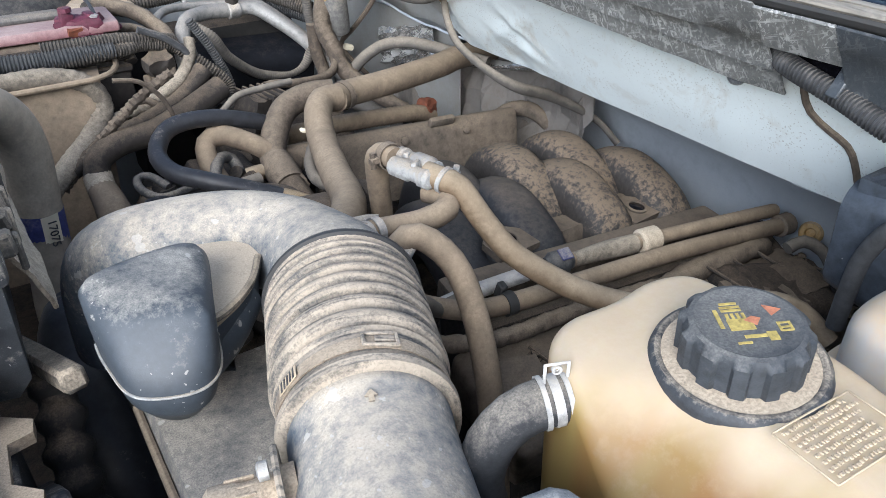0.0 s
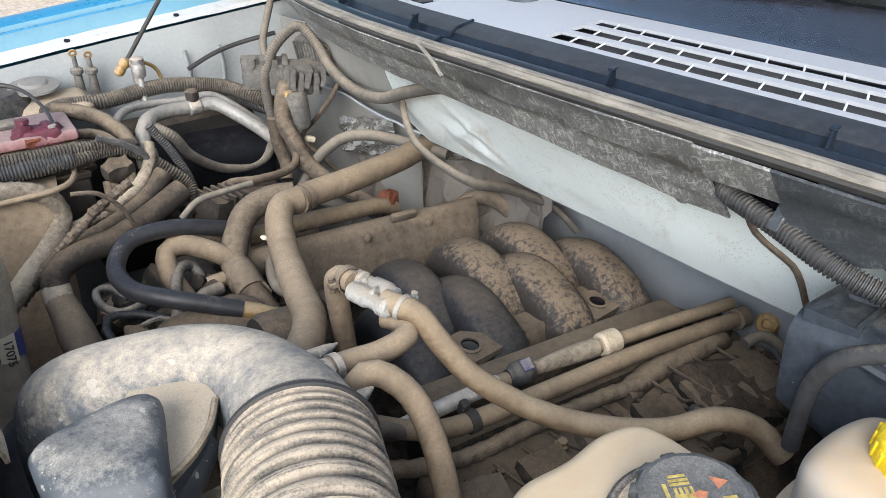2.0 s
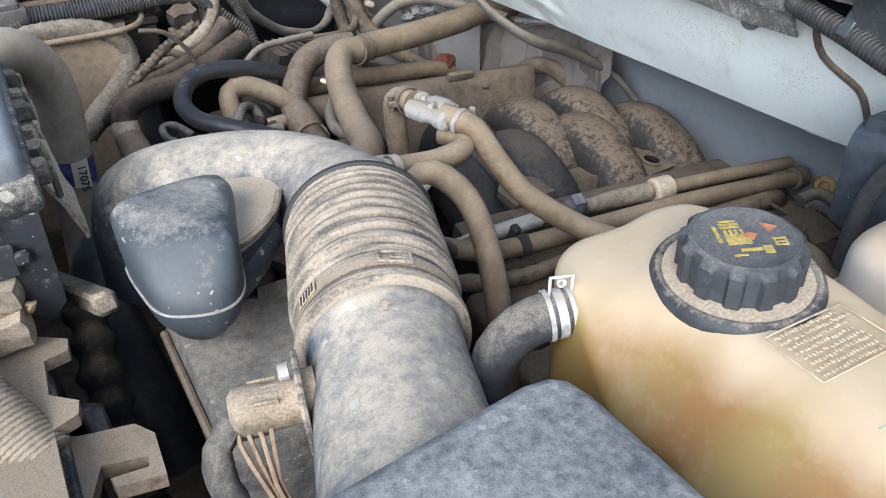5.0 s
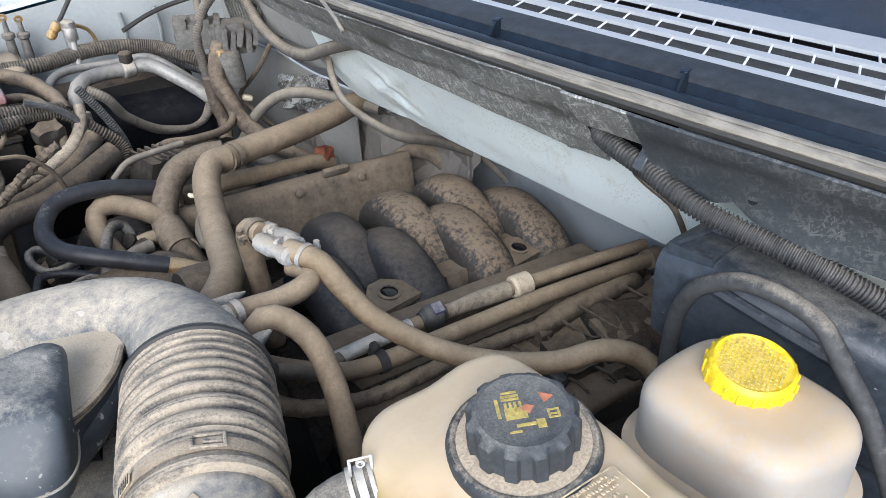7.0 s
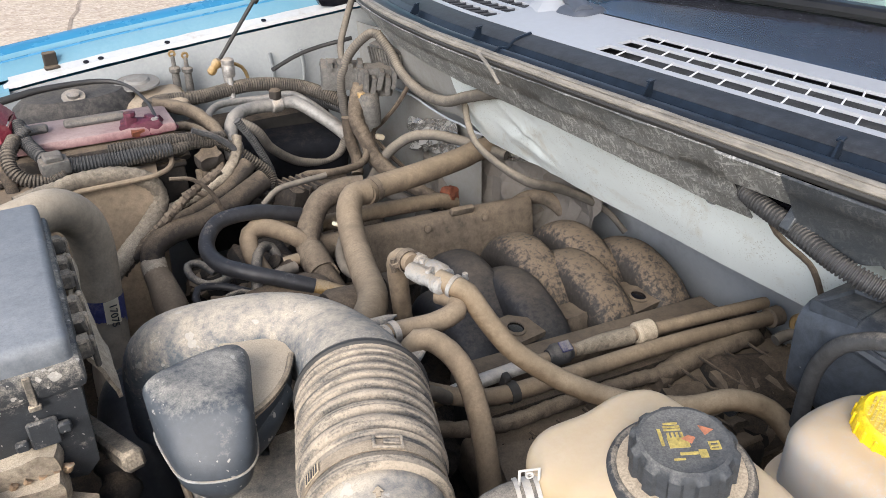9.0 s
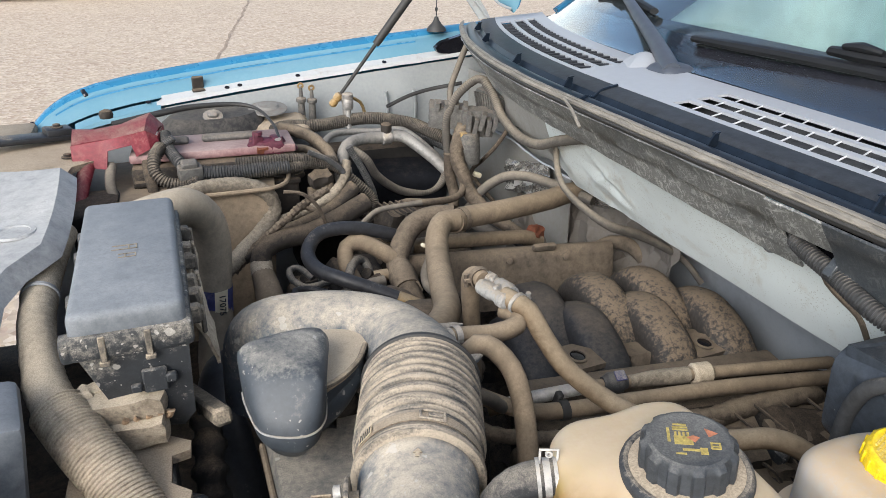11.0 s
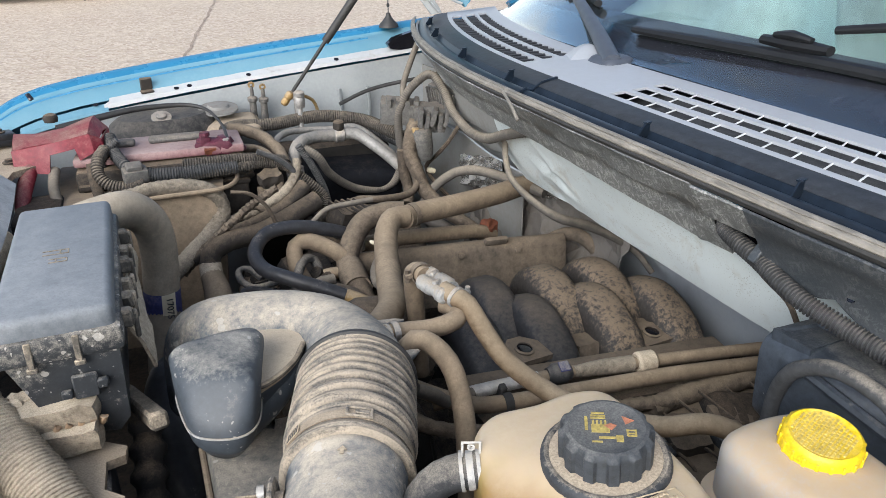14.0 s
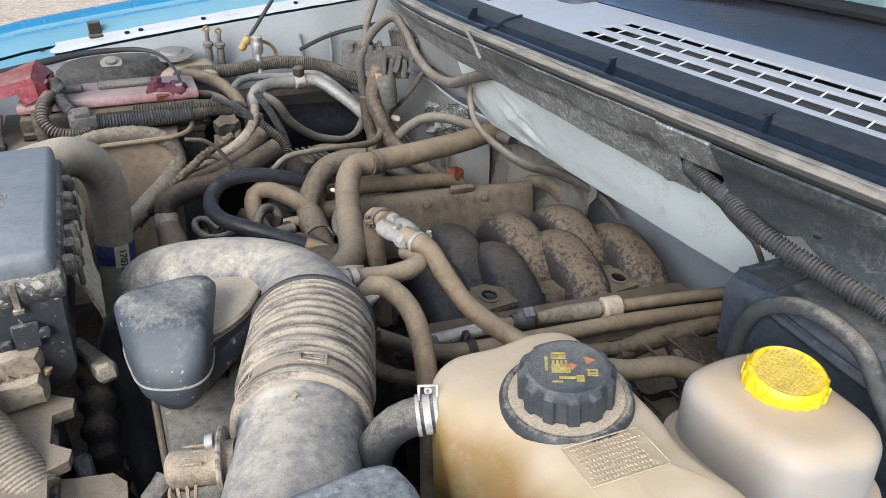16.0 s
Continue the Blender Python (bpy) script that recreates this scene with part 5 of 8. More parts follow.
def runner(x, y, z, tail, r=0.0405):
    """One arched intake runner, boxy in section, from the valley over to the near rail."""
    pts = [(x + 0.010, y + 0.100, z - 0.150), (x + 0.010, y + 0.088, z - 0.085), (x + 0.006, y + 0.055, z - 0.025), (x, y, z), (x - 0.004, y - 0.050, z - 0.006), (x - 0.008, y - 0.092 - tail, z - 0.030), (x - 0.010, y - 0.118 - tail, z - 0.080), (x - 0.010, y - 0.122 - tail, z - 0.150)]
    line = spline(pts, 0.012)
    loops = []
    for i, p in enumerate(line):
        d = (line[min(i + 1, len(line) - 1)] - line[max(i - 1, 0)]).normalized()
        sidev = Vector((1, 0, 0)) - d * d.x
        sidev.normalize()
        n = sidev.cross(d)
        lp = []
        for k in range(28):
            a = 2 * math.pi * k / 28
            c, q = math.cos(a), math.sin(a)
            lp.append(p + sidev * r * math.copysign(abs(c) ** 0.72, c) + n * r * 0.96 * math.copysign(abs(q) ** 0.80, q) + Vector((0, 0, 0.0012 * noise.noise(p * 30 + Vector((k, 0, 0))))))
        loops.append(lp)
    return loft_bm(loops)


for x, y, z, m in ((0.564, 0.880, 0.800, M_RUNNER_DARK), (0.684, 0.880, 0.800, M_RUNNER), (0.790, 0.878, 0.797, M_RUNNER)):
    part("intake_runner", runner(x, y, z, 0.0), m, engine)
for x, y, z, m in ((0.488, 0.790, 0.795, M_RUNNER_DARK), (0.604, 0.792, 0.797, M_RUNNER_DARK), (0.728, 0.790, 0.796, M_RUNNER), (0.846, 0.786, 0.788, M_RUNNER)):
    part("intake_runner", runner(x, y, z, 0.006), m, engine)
for x in (0.546, 0.666, 0.787):
    part("runner_web", lump_bm((0.050, 0.085, 0.05), pose(x, 0.735, 0.755, -10, 0, 0), 0.004, 5, 0.2), M_COVER, engine, "dust-filled web between the runners")
part("plenum", tube_bm([(0.40, 0.91, 0.69), (0.55, 0.91, 0.69), (0.80, 0.91, 0.68), (0.92, 0.91, 0.67)], [0.04, 0.06, 0.06, 0.05], seg=20), M_RUNNER, engine)
for x in (0.55, 0.67, 0.79):
    for y in (0.86, 0.97):
        part("web", lump_bm((0.06, 0.06, 0.06), pose(x + 0.03, y - 0.02, 0.745, 10, 0, 20), 0.006, 4, 0.3), M_COVER, engine)
# injector tabs
for x, y, z in ((0.530, 0.680, 0.820), (0.780, 0.690, 0.786)):
    b = bmesh.new()
    plate(b, [(-0.036, -0.026), (0.036, -0.026), (0.034, 0.012), (0.012, 0.032), (-0.012, 0.032), (-0.034, 0.012)], 0.010, pose(x, y, z - 0.005, 8, 3, 8))
    tab = part("injector_tab", b, M_COVER, engine)
    # the bore's inner shade is a black disc on the tab
    part("bore", lathe_bm([(0.0125, 0.0), (0.0125, 0.0012), (0.0125, 0.0014), (0.0120, 0.0016)], pose(x, y, z + 0.0005, 8, 3, 8), 20), M_BLACK_FILL, tab, "black disc painted as a shaded open bore")
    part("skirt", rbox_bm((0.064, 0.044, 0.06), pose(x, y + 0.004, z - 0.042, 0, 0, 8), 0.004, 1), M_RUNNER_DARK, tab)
    part("boss", lathe_bm([(0.016, 0), (0.0165, 0.003), (0.0125, 0.004), (0.0125, 0.001)], pose(x, y, z, 8, 3, 8), 20, close=False), M_COVER, tab)
# near bank cover strip and lower head
b = rbox_bm((0.45, 0.050, 0.030), pose(0.630, 0.622, 0.790, 3, 2.4, -4), 0.005, 2, jitter=0.0015)
part("rail_cover", b, M_COVER, engine, "flat dusty strip over the near cylinder head")
b = rbox_bm((0.50, 0.12, 0.10), pose(0.66, 0.60, 0.725, -10, 2.4, -3), 0.012, 2, jitter=0.004)
part("cylinder_head", b, M_ENGINE, engine)
b = rbox_bm((0.54, 0.15, 0.06), pose(0.625, 0.475, 0.735, 10, 2.0, -4), 0.012, 3, jitter=0.004)
near_cover = part("valve_cover", b, M_COVER, engine, "near valve cover under caked dust")
random.seed(31)
for k in range(6):
    x = 0.405 + 0.088 * k
    y = 0.486 - 0.006 * k
    part("coil_pack", lump_bm((0.062, 0.062, 0.030), pose(x, y, 0.772 - 0.0025 * k, 12, 2, -4 + random.uniform(-6, 6)), 0.004, 4, 0.18), M_ENGINE if k % 2 else M_COVER, near_cover, "dust-caked ignition coil")
    part("coil_plug", rbox_bm((0.018, 0.034, 0.020), pose(x + 0.044, y - 0.022, 0.772 - 0.0025 * k, 14, 4, 10 + random.uniform(-8, 8)), 0.003, 1, jitter=0.002), M_LOOM if k % 3 == 1 else M_BOX, near_cover, "dusty coil connector")
    part("cover_bolt", lathe_bm([(0.009, 0), (0.009, 0.004), (0.006, 0.0045), (0.006, 0.010), (0.003, 0.011)], pose(x + 0.040, y + 0.026, 0.778 - 0.0025 * k, 10, 0, 0), 8), M_BRASS if k in (1, 4) else M_ENGINE, near_cover)
# far valve cover
b = bmesh.new()
prof = [(-0.034, -0.12), (-0.030, -0.075), (-0.028, -0.070), (-0.022, -0.018), (-0.017, -0.006), (-0.008, 0.0), (0.008, -0.003), (0.018, -0.012), (0.026, -0.12)]
ends = []
for x, k in ((0.372, 0.90), (0.378, 0.98), (0.388, 1), (0.46, 1), (0.55, 1), (0.65, 1), (0.790, 1), (0.808, 0.985), (0.816, 0.90)):
    ends.append([Vector((x, 1.050 + dy * k, 0.856 - (x - 0.38) * 0.075 + dz * (2 - k) + 0.002 * noise.noise(Vector((x * 20, dy * 30, 0))))) for dy, dz in prof])
loft(b, ends)
far_cover = part("valve_cover", b, M_COVER, engine, "long dust-covered far valve cover", angle=50)
for x in (0.43, 0.575, 0.70):
    part("bolt", lathe_bm([(0.007, 0), (0.007, 0.005), (0.0045, 0.006)], axis((x, 1.026, 0.838 - (x - 0.38) * 0.075), (0, -0.95, 0.3)), 8), M_COVER, far_cover)
part("oil_boss", rbox_bm((0.05, 0.012, 0.016), pose(0.655, 1.034, 0.838, 20, 4, 0), 0.004, 2), M_COVER, far_cover)
part("breather_pipe", tube_bm([(0.79, 1.07, 0.795), (0.83, 1.06, 0.812), (0.865, 1.04, 0.805), (0.885, 1.00, 0.77), (0.885, 0.97, 0.70)], 0.015), M_COVER, engine)
part("far_tube", tube_bm([(0.40, 1.105, 0.848), (0.50, 1.112, 0.842), (0.60, 1.122, 0.830), (0.66, 1.130, 0.820), (0.70, 1.14, 0.80)], 0.0150, wrap=(0.008, 0.0012), seg=16), M_HOSE, engine, "taped tube along the far valve cover")
b = lump_bm((0.032, 0.03, 0.030), pose(0.690, 1.142, 0.818, 20, 10, 30), 0.008, 4, 0.3, 50)
part("rusty_bracket", b, M_RUST, engine, "rusty brown bracket")
# grimy ignition covers and plugs on the near bank
random.seed(4)
for i in range(26):
    x = 0.42 + 0.019 * i
    b = lump_bm((0.030 + 0.03 * random.random(), 0.03 + 0.02 * random.random(), 0.035), pose(x, 0.405 + 0.10 * random.random(), 0.722 + 0.03 * random.random(), random.uniform(-25, 25), random.uniform(-25, 25), random.uniform(-40, 40)), 0.006, 4, 0.3)
    part("ignition_coil", b, M_GRIME_SHADE if i % 3 else M_ENGINE, engine)
part("coil_cover", rbox_bm((0.16, 0.11, 0.06), pose(0.80, 0.46, 0.745, 10, 6, -20), 0.02, 3, jitter=0.005), M_GRIME_SHADE, engine, "dark rounded coil cover")
part("coil_cover", rbox_bm((0.12, 0.10, 0.05), pose(0.68, 0.44, 0.725, 8, 4, -10), 0.015, 3, jitter=0.005), M_GRIME_SHADE, engine)
# front of engine: timing cover, alternator, pulleys and lumps
part("timing_cover", rbox_bm((0.10, 0.62, 0.26), pose(0.30, 0.86, 0.70, 0, -8, 0), 0.03, 3, jitter=0.012), M_GRIME_SHADE, engine)
part("alternator", lathe_bm([(0.02, -0.08), (0.055, -0.075), (0.068, -0.05), (0.068, 0.04), (0.055, 0.07), (0.02, 0.08)], axis((0.26, 0.90, 0.80), (-1, -0.1, 0)), 28), M_ENGINE, engine, "dusty alternator body")
part("throttle_body", lathe_bm([(0.045, -0.05), (0.05, -0.04), (0.05, 0.03), (0.058, 0.035), (0.058, 0.05)], axis((0.34, 0.80, 0.84), (1, 0, -0.1)), 28), M_ENGINE, engine)
for i in range(64):
    x, y = random.uniform(0.14, 0.44), random.uniform(0.76, 1.22)
    z = 0.845 - 0.25 * abs(y - 1.0) - 0.10 * abs(x - 0.32) - random.uniform(0, 0.05)
    m = pose(x, y, z, random.uniform(-40, 40), random.uniform(-40, 40), random.uniform(0, 90))
    if i % 2:
        b = lump_bm((random.uniform(0.02, 0.06), random.uniform(0.02, 0.05), random.uniform(0.02, 0.04)), m, 0.006, 3, 0.3)
    else:
        b = lathe_bm([(0.012, -0.03), (0.02, -0.025), (0.02, 0.01), (0.012, 0.015), (0.012, 0.03)], m, 14)
    part("fitting", b, (M_ENGINE, M_GRIME_SHADE, M_GRIME_SHADE, M_COVER)[i % 4], engine)
settle(engine)

# fuel rails
rail = thing("fuel_line", "dusty steel fuel line with quick connector", "fuel line", (0.6, 0.57, 0.8))
part("pipe", tube_bm([(0.345, 0.60, 0.822), (0.40, 0.592, 0.832), (0.534, 0.582, 0.834), (0.70, 0.566, 0.826), (0.872, 0.548, 0.814), (0.90, 0.545, 0.811)], 0.0095, seg=14, step=0.02), M_HOSE, rail)
part("bare_end", tube_bm([(0.372, 0.596, 0.828), (0.41, 0.591, 0.8335), (0.50, 0.585, 0.835)], 0.0098, seg=14), M_STEEL, rail, "bare shiny steel end")
part("connector", lathe_bm([(0.010, -0.020), (0.0125, -0.014), (0.0155, -0.010), (0.0155, 0.008), (0.0125, 0.011), (0.0115, 0.016)], axis((0.534, 0.582, 0.836), (1, -0.08, -0.04)), 18), M_CONDUIT, rail, "dark metal hose clip")
part("blue_clip", rbox_bm((0.016, 0.016, 0.003), pose(0.536, 0.574, 0.8520, 28, 0, -5), 0.001, 1), M_BLUE_BAND, rail, "small blue plastic label")
part("sleeve", tube_bm([(0.555, 0.580, 0.834), (0.60, 0.576, 0.832), (0.65, 0.571, 0.829)], [0.009, 0.0115, 0.0125], wobble=0.0015), M_LOOM_TAPE, rail)
part("collar", lathe_bm([(0.013, -0.016), (0.0165, -0.012), (0.0165, 0.012), (0.013, 0.016)], axis((0.672, 0.569, 0.828), (1, -0.08, -0.04)), 16), M_LOOM_PALE, rail, "crumbling tan tape collar")
settle(rail)
line2 = thing("fuel_line", "dusty brown hose running along the engine", "fuel line", (0.6, 0.54, 0.8))
part("pipe", tube_bm([(0.29, 0.64, 0.865), (0.326, 0.606, 0.851), (0.383, 0.570, 0.834), (0.433, 0.549, 0.836), (0.552, 0.544, 0.828), (0.716, 0.539, 0.815), (0.904, 0.526, 0.796)], 0.0115, seg=16, step=0.015), M_HOSE, line2)
b = lathe_bm([(0.0125, -0.006), (0.0140, -0.006), (0.0140, 0.006), (0.0125, 0.006)], axis((0.433, 0.549, 0.836), (1, -0.05, 0)), 16, close=False)
rbox(b, (0.010, 0.012, 0.022), pose(0.432, 0.563, 0.846, 20, 0, 0), 0.002, 1)
part("clip", b, M_TRIM, line2, "black plastic double clip")
part("end_nut", lathe_bm([(0.012, -0.012), (0.016, -0.010), (0.016, 0.010), (0.012, 0.012)], axis((0.900, 0.5265, 0.7965), (1, -0.05, -0.05)), 12), M_COVER, line2)
settle(line2)
hose("taped wiring harness beside the fuel lines", [(0.29, 0.58, 0.845), (0.327, 0.550, 0.826), (0.401, 0.530, 0.812), (0.489, 0.526, 0.808), (0.595, 0.522, 0.800), (0.682, 0.515, 0.790)], 0.010, M_LOOM, "harness", "wiring_harness", wrap=(0.02, 0.002))
hose("thick taped harness behind the cylinder head", [(0.645, 0.515, 0.783), (0.70, 0.528, 0.781), (0.749, 0.530, 0.780), (0.80, 0.526, 0.782), (0.842, 0.524, 0.782), (0.87, 0.53, 0.76)], 0.016, M_LOOM, "harness", "wiring_harness", wrap=(0.03, 0.003))
for i in range(11):
    x = 0.40 + 0.042 * i
    hose("thin dusty wire over the cylinder head", [(x, 0.52, 0.79), (x + 0.02, 0.49 - 0.02 * (i % 3), 0.775), (x + 0.06, 0.47, 0.765), (x + 0.075, 0.44 - 0.012 * (i % 3), 0.765), (x + 0.085, 0.41, 0.745)], 0.0026, M_ENGINE, "wire", "wire", "thin wires", seg=7)

# ---- heater and coolant hoses ----
hh = thing("heater_hose", "dusty brown heater hose running to the firewall", "hose", (0.6, 1.1, 0.85))
part("hose", tube_bm([(0.466, 1.045, 0.914), (0.497, 1.065, 0.911), (0.589, 1.088, 0.906), (0.706, 1.123, 0.901), (0.784, 1.147, 0.901), (0.975, 1.185, 0.886)], 0.0215, seg=18), M_HOSE, hh)
clamp_ring((0.487, 1.058, 0.912), (0.9, 0.4, 0), 0.0215, hh, "dusty worm-drive clamp", 0.012, M_LOOM)
settle(hh)
yh = thing("coolant_hose", "dusty tan hose bending down toward the throttle", "hose", (0.4, 0.9, 0.85))
part("hose", tube_bm([(0.471, 1.048, 0.915), (0.443, 1.040, 0.918), (0.418, 1.004, 0.911), (0.397, 0.945, 0.897), (0.368, 0.844, 0.895), (0.339, 0.745, 0.906), (0.301, 0.682, 0.916), (0.268, 0.65, 0.920)], 0.0210, seg=18), M_HOSE, yh)
settle(yh)
th = thing("coolant_hose", "dusty elbow hose to the thermostat housing", "hose", (0.36, 1.0, 0.8))
part("hose", tube_bm([(0.476, 1.074, 0.915), (0.439, 1.083, 0.915), (0.396, 1.077, 0.905), (0.363, 1.048, 0.880), (0.346, 1.021, 0.856), (0.345, 0.987, 0.844)], 0.0205, seg=18), M_LOOM, th)
part("sleeve", tube_bm([(0.346, 1.012, 0.852), (0.346, 0.990, 0.845), (0.347, 0.962, 0.834)], [0.024, 0.0255, 0.024], seg=18), M_LOOM, th)
part("neck", tube_bm([(0.347, 0.968, 0.836), (0.350, 0.930, 0.820), (0.354, 0.890, 0.805)], [0.021, 0.020, 0.022], seg=18), M_ENGINE, th)
settle(th)
b = tube_bm([(0.352, 1.018, 0.856), (0.327, 1.033, 0.876), (0.287, 1.056, 0.894), (0.262, 1.059, 0.886), (0.255, 1.033, 0.861), (0.269, 0.997, 0.822)], 0.0152)
solid("coolant_hose", b, M_HOSE, "short dusty bypass hose", "hose")
bh = thing("power_steering_hose", "clean dark rubber hose looping by the alternator", "hose", (0.25, 1.0, 0.8))
part("hose", tube_bm([(0.377, 1.088, 0.876), (0.348, 1.070, 0.896), (0.277, 1.063, 0.921), (0.215, 1.052, 0.924), (0.183, 1.010, 0.910), (0.188, 0.961, 0.899), (0.221, 0.919, 0.894), (0.263, 0.897, 0.880), (0.303, 0.880, 0.864)], 0.0125), M_HOSE_DARK, bh)
part("brass_end", tube_bm([(0.296, 0.884, 0.867), (0.320, 0.874, 0.857), (0.349, 0.863, 0.845)], [0.012, 0.0125, 0.010]), M_BRASS, bh, "crimped brass hose end")
settle(bh)
hose("thin dark vacuum hose", [(0.24, 0.96, 0.83), (0.19, 1.0, 0.84), (0.155, 1.0, 0.845), (0.15, 0.97, 0.83), (0.19, 0.95, 0.81)], 0.006, M_HOSE_DARK)
hose("dark bent hose near the alternator", [(0.31, 0.985, 0.845), (0.275, 0.975, 0.845), (0.258, 0.95, 0.83), (0.26, 0.92, 0.81)], 0.010, M_HOSE_GREY)

# vacuum valve block with its two hoses
vb = thing("vacuum_valve", "cast alloy twin hose valve with clamps", "valve", (0.365, 0.62, 0.95))
d = Vector((0.10, -0.95, 0.10)).normalized()
m = axis((0.367, 0.634, 0.988), d)
b = lathe_bm([(0.006, -0.044), (0.0100, -0.042), (0.0105, -0.030), (0.0085, -0.028), (0.0088, -0.012), (0.0110, -0.008), (0.0112, 0.014), (0.009, 0.020), (0.009, 0.026)], m @ Matrix.Translation((0.0105, 0.001, 0)), 10)
lathe(b, [(0.006, -0.026), (0.0112, -0.022), (0.0114, 0.004), (0.0090, 0.008), (0.0092, 0.026), (0.0112, 0.028), (0.0112, 0.038), (0.007, 0.042)], m @ Matrix.Translation((-0.0095, -0.001, 0)), 10)
rbox(b, (0.022, 0.007, 0.034), m @ pose(0, 0.003, -0.004, 0, 12, 0), 0.0015, 1)
rbox(b, (0.013, 0.016, 0.006), m @ pose(0.006, 0.004, -0.018, 0, 24, 0), 0.0015, 1)
rbox(b, (0.013, 0.016, 0.006), m @ pose(-0.006, 0.004, 0.012, 0, 24, 0), 0.0015, 1)
rbox(b, (0.004, 0.012, 0.050), m @ pose(0.001, -0.008, 0.0, 0, 16, 0), 0.001, 1)
part("body", b, M_ALLOY, vb)
settle(vb)
u1 = thing("vacuum_hose", "dusty hose elbow from the valve to the intake tube", "hose", (0.33, 0.57, 0.93))
part("hose", tube_bm([(0.369, 0.614, 0.968), (0.378, 0.591, 0.968), (0.367, 0.571, 0.967), (0.335, 0.566, 0.965), (0.299, 0.569, 0.967), (0.268, 0.561, 0.974)], 0.0125, seg=16), M_HOSE, u1)
clamp_ring((0.282, 0.563, 0.972), (1, 0.1, -0.1), 0.0130, u1, "grey spring clamp", 0.008, M_STEEL_DUSTY, False)
settle(u1)
u2 = thing("vacuum_hose", "capped dusty hose stub on the valve", "hose", (0.33, 0.66, 0.9))
part("hose", tube_bm([(0.364, 0.668, 0.985), (0.362, 0.688, 0.983), (0.360, 0.702, 0.975), (0.360, 0.707, 0.955), (0.364, 0.708, 0.90), (0.37, 0.71, 0.80)], [0.0125, 0.0140, 0.0145, 0.0135, 0.0130, 0.013], seg=16), M_HOSE, u2)
clamp_ring((0.363, 0.680, 0.9835), (0.0, 1, -0.1), 0.0145, u2, "rusty wire clamp", 0.012, M_LOOM)
settle(u2)
u3 = thing("vacuum_hose", "long dusty hose from the valve to the brake booster", "hose", (0.48, 0.45, 0.85))
part("hose", tube_bm([(0.366, 0.608, 0.992), (0.374, 0.590, 0.990), (0.387, 0.578, 0.982), (0.402, 0.554, 0.948), (0.423, 0.525, 0.914), (0.463, 0.472, 0.887), (0.506, 0.423, 0.878), (0.553, 0.382, 0.879), (0.597, 0.358, 0.887), (0.627, 0.331, 0.878), (0.637, 0.301, 0.855)], 0.0126, seg=18), M_HOSE_RED, u3)
clamp_ring((0.376, 0.589, 0.989), (0.35, -0.9, -0.2), 0.0130, u3, "silver worm-drive clamp", 0.005, M_ALLOY)
settle(u3)
hose("dusty hose dropping beside the intake tube", [(0.272, 0.534, 0.917), (0.289, 0.536, 0.966), (0.308, 0.528, 0.976), (0.330, 0.506, 0.953), (0.335, 0.479, 0.915), (0.326, 0.440, 0.860), (0.314, 0.410, 0.79), (0.306, 0.39, 0.69)], 0.0128)
hose("thin bent pipe beside the intake tube", [(0.31, 0.565, 0.88), (0.335, 0.565, 0.865), (0.36, 0.58, 0.838), (0.40, 0.588, 0.834)], 0.009, M_HOSE_GREY)

# ---- air intake ----
U = Vector((0.335, 0.942, 0)).normalized()
A0 = Vector((0.155, 0.329, 0.957))


def along(s, dz=0.0):
    return A0 + U * s + Vector((0, 0, dz))


intake = thing("air_intake", "dusty grey plastic air intake tube with ribbed bellows", "air intake", (0.15, 0.4, 0.8))
ax = axis(A0, U)
b = lathe_bm([(0.058, -0.20), (0.0565, -0.10), (0.0555, -0.02), (0.0555, 0.012), (0.0564, 0.014), (0.0564, 0.022), (0.0555, 0.024)], ax, 48)
sensor_tube = part("sensor_tube", b, M_INTAKE, intake, "dusty grey airflow sensor tube")
b = bmesh.new()
plate(b, [(-0.0018, -0.005), (0.0018, -0.005), (0.0018, 0.000), (0.0042, 0.000), (0, 0.006), (-0.0042, 0.000), (-0.0018, 0.000)], 0.0010, Matrix.Translation(along(0.0, 0.0562)) @ pose(0, 0, 0, 0, 0, -21))
part("arrow", b, M_RUBBER_DUST, sensor_tube, "small moulded flow arrow")
prof = [(0.056, 0.022), (0.0635, 0.024), (0.0645, 0.030), (0.0615, 0.034), (0.0615, 0.058), (0.064, 0.061)]
s = 0.064
for wide, deep in ((0.0185, 0.0050), (0.0175, 0.0058), (0.0160, 0.0068), (0.0140, 0.0070), (0.0125, 0.0066), (0.0118, 0.0062), (0.0110, 0.0058), (0.0102, 0.0052)):
    rr = 0.0668
    prof += [(rr - 1.7 * deep, s + 0.0002), (rr - 1.7 * deep + 0.0004, s + wide * 0.10), (rr - 0.0016, s + wide * 0.26), (rr - 0.0002, s + wide * 0.38), (rr, s + wide * 0.60), (rr - 0.0010, s + wide * 0.78), (rr - 0.0024, s + wide * 0.86), (rr - 1.7 * deep, s + wide * 0.985)]
    s += wide
prof += [(0.062, s + 0.002), (0.0665, s + 0.006), (0.0665, s + 0.014), (0.0575, s + 0.016)]
bellows = part("bellows", lathe_bm(prof, ax, 56), M_BELLOWS, intake, "ribbed rubber bellows caked in dust")
S_END = s + 0.010
b = lathe_bm([(0.0618, 0.038), (0.0628, 0.038), (0.0628, 0.050), (0.0618, 0.050)], ax, 48, close=False)
clamp = part("band_clamp", b, M_TRAY, intake, "flat tan band clamp with a small buckle")
bk = Matrix.Translation(along(0.046)) @ pose(0, 0, 0, 0, 0, -19.6) @ pose(0, 0, 0, 0, 12, 0)
b = bmesh.new()
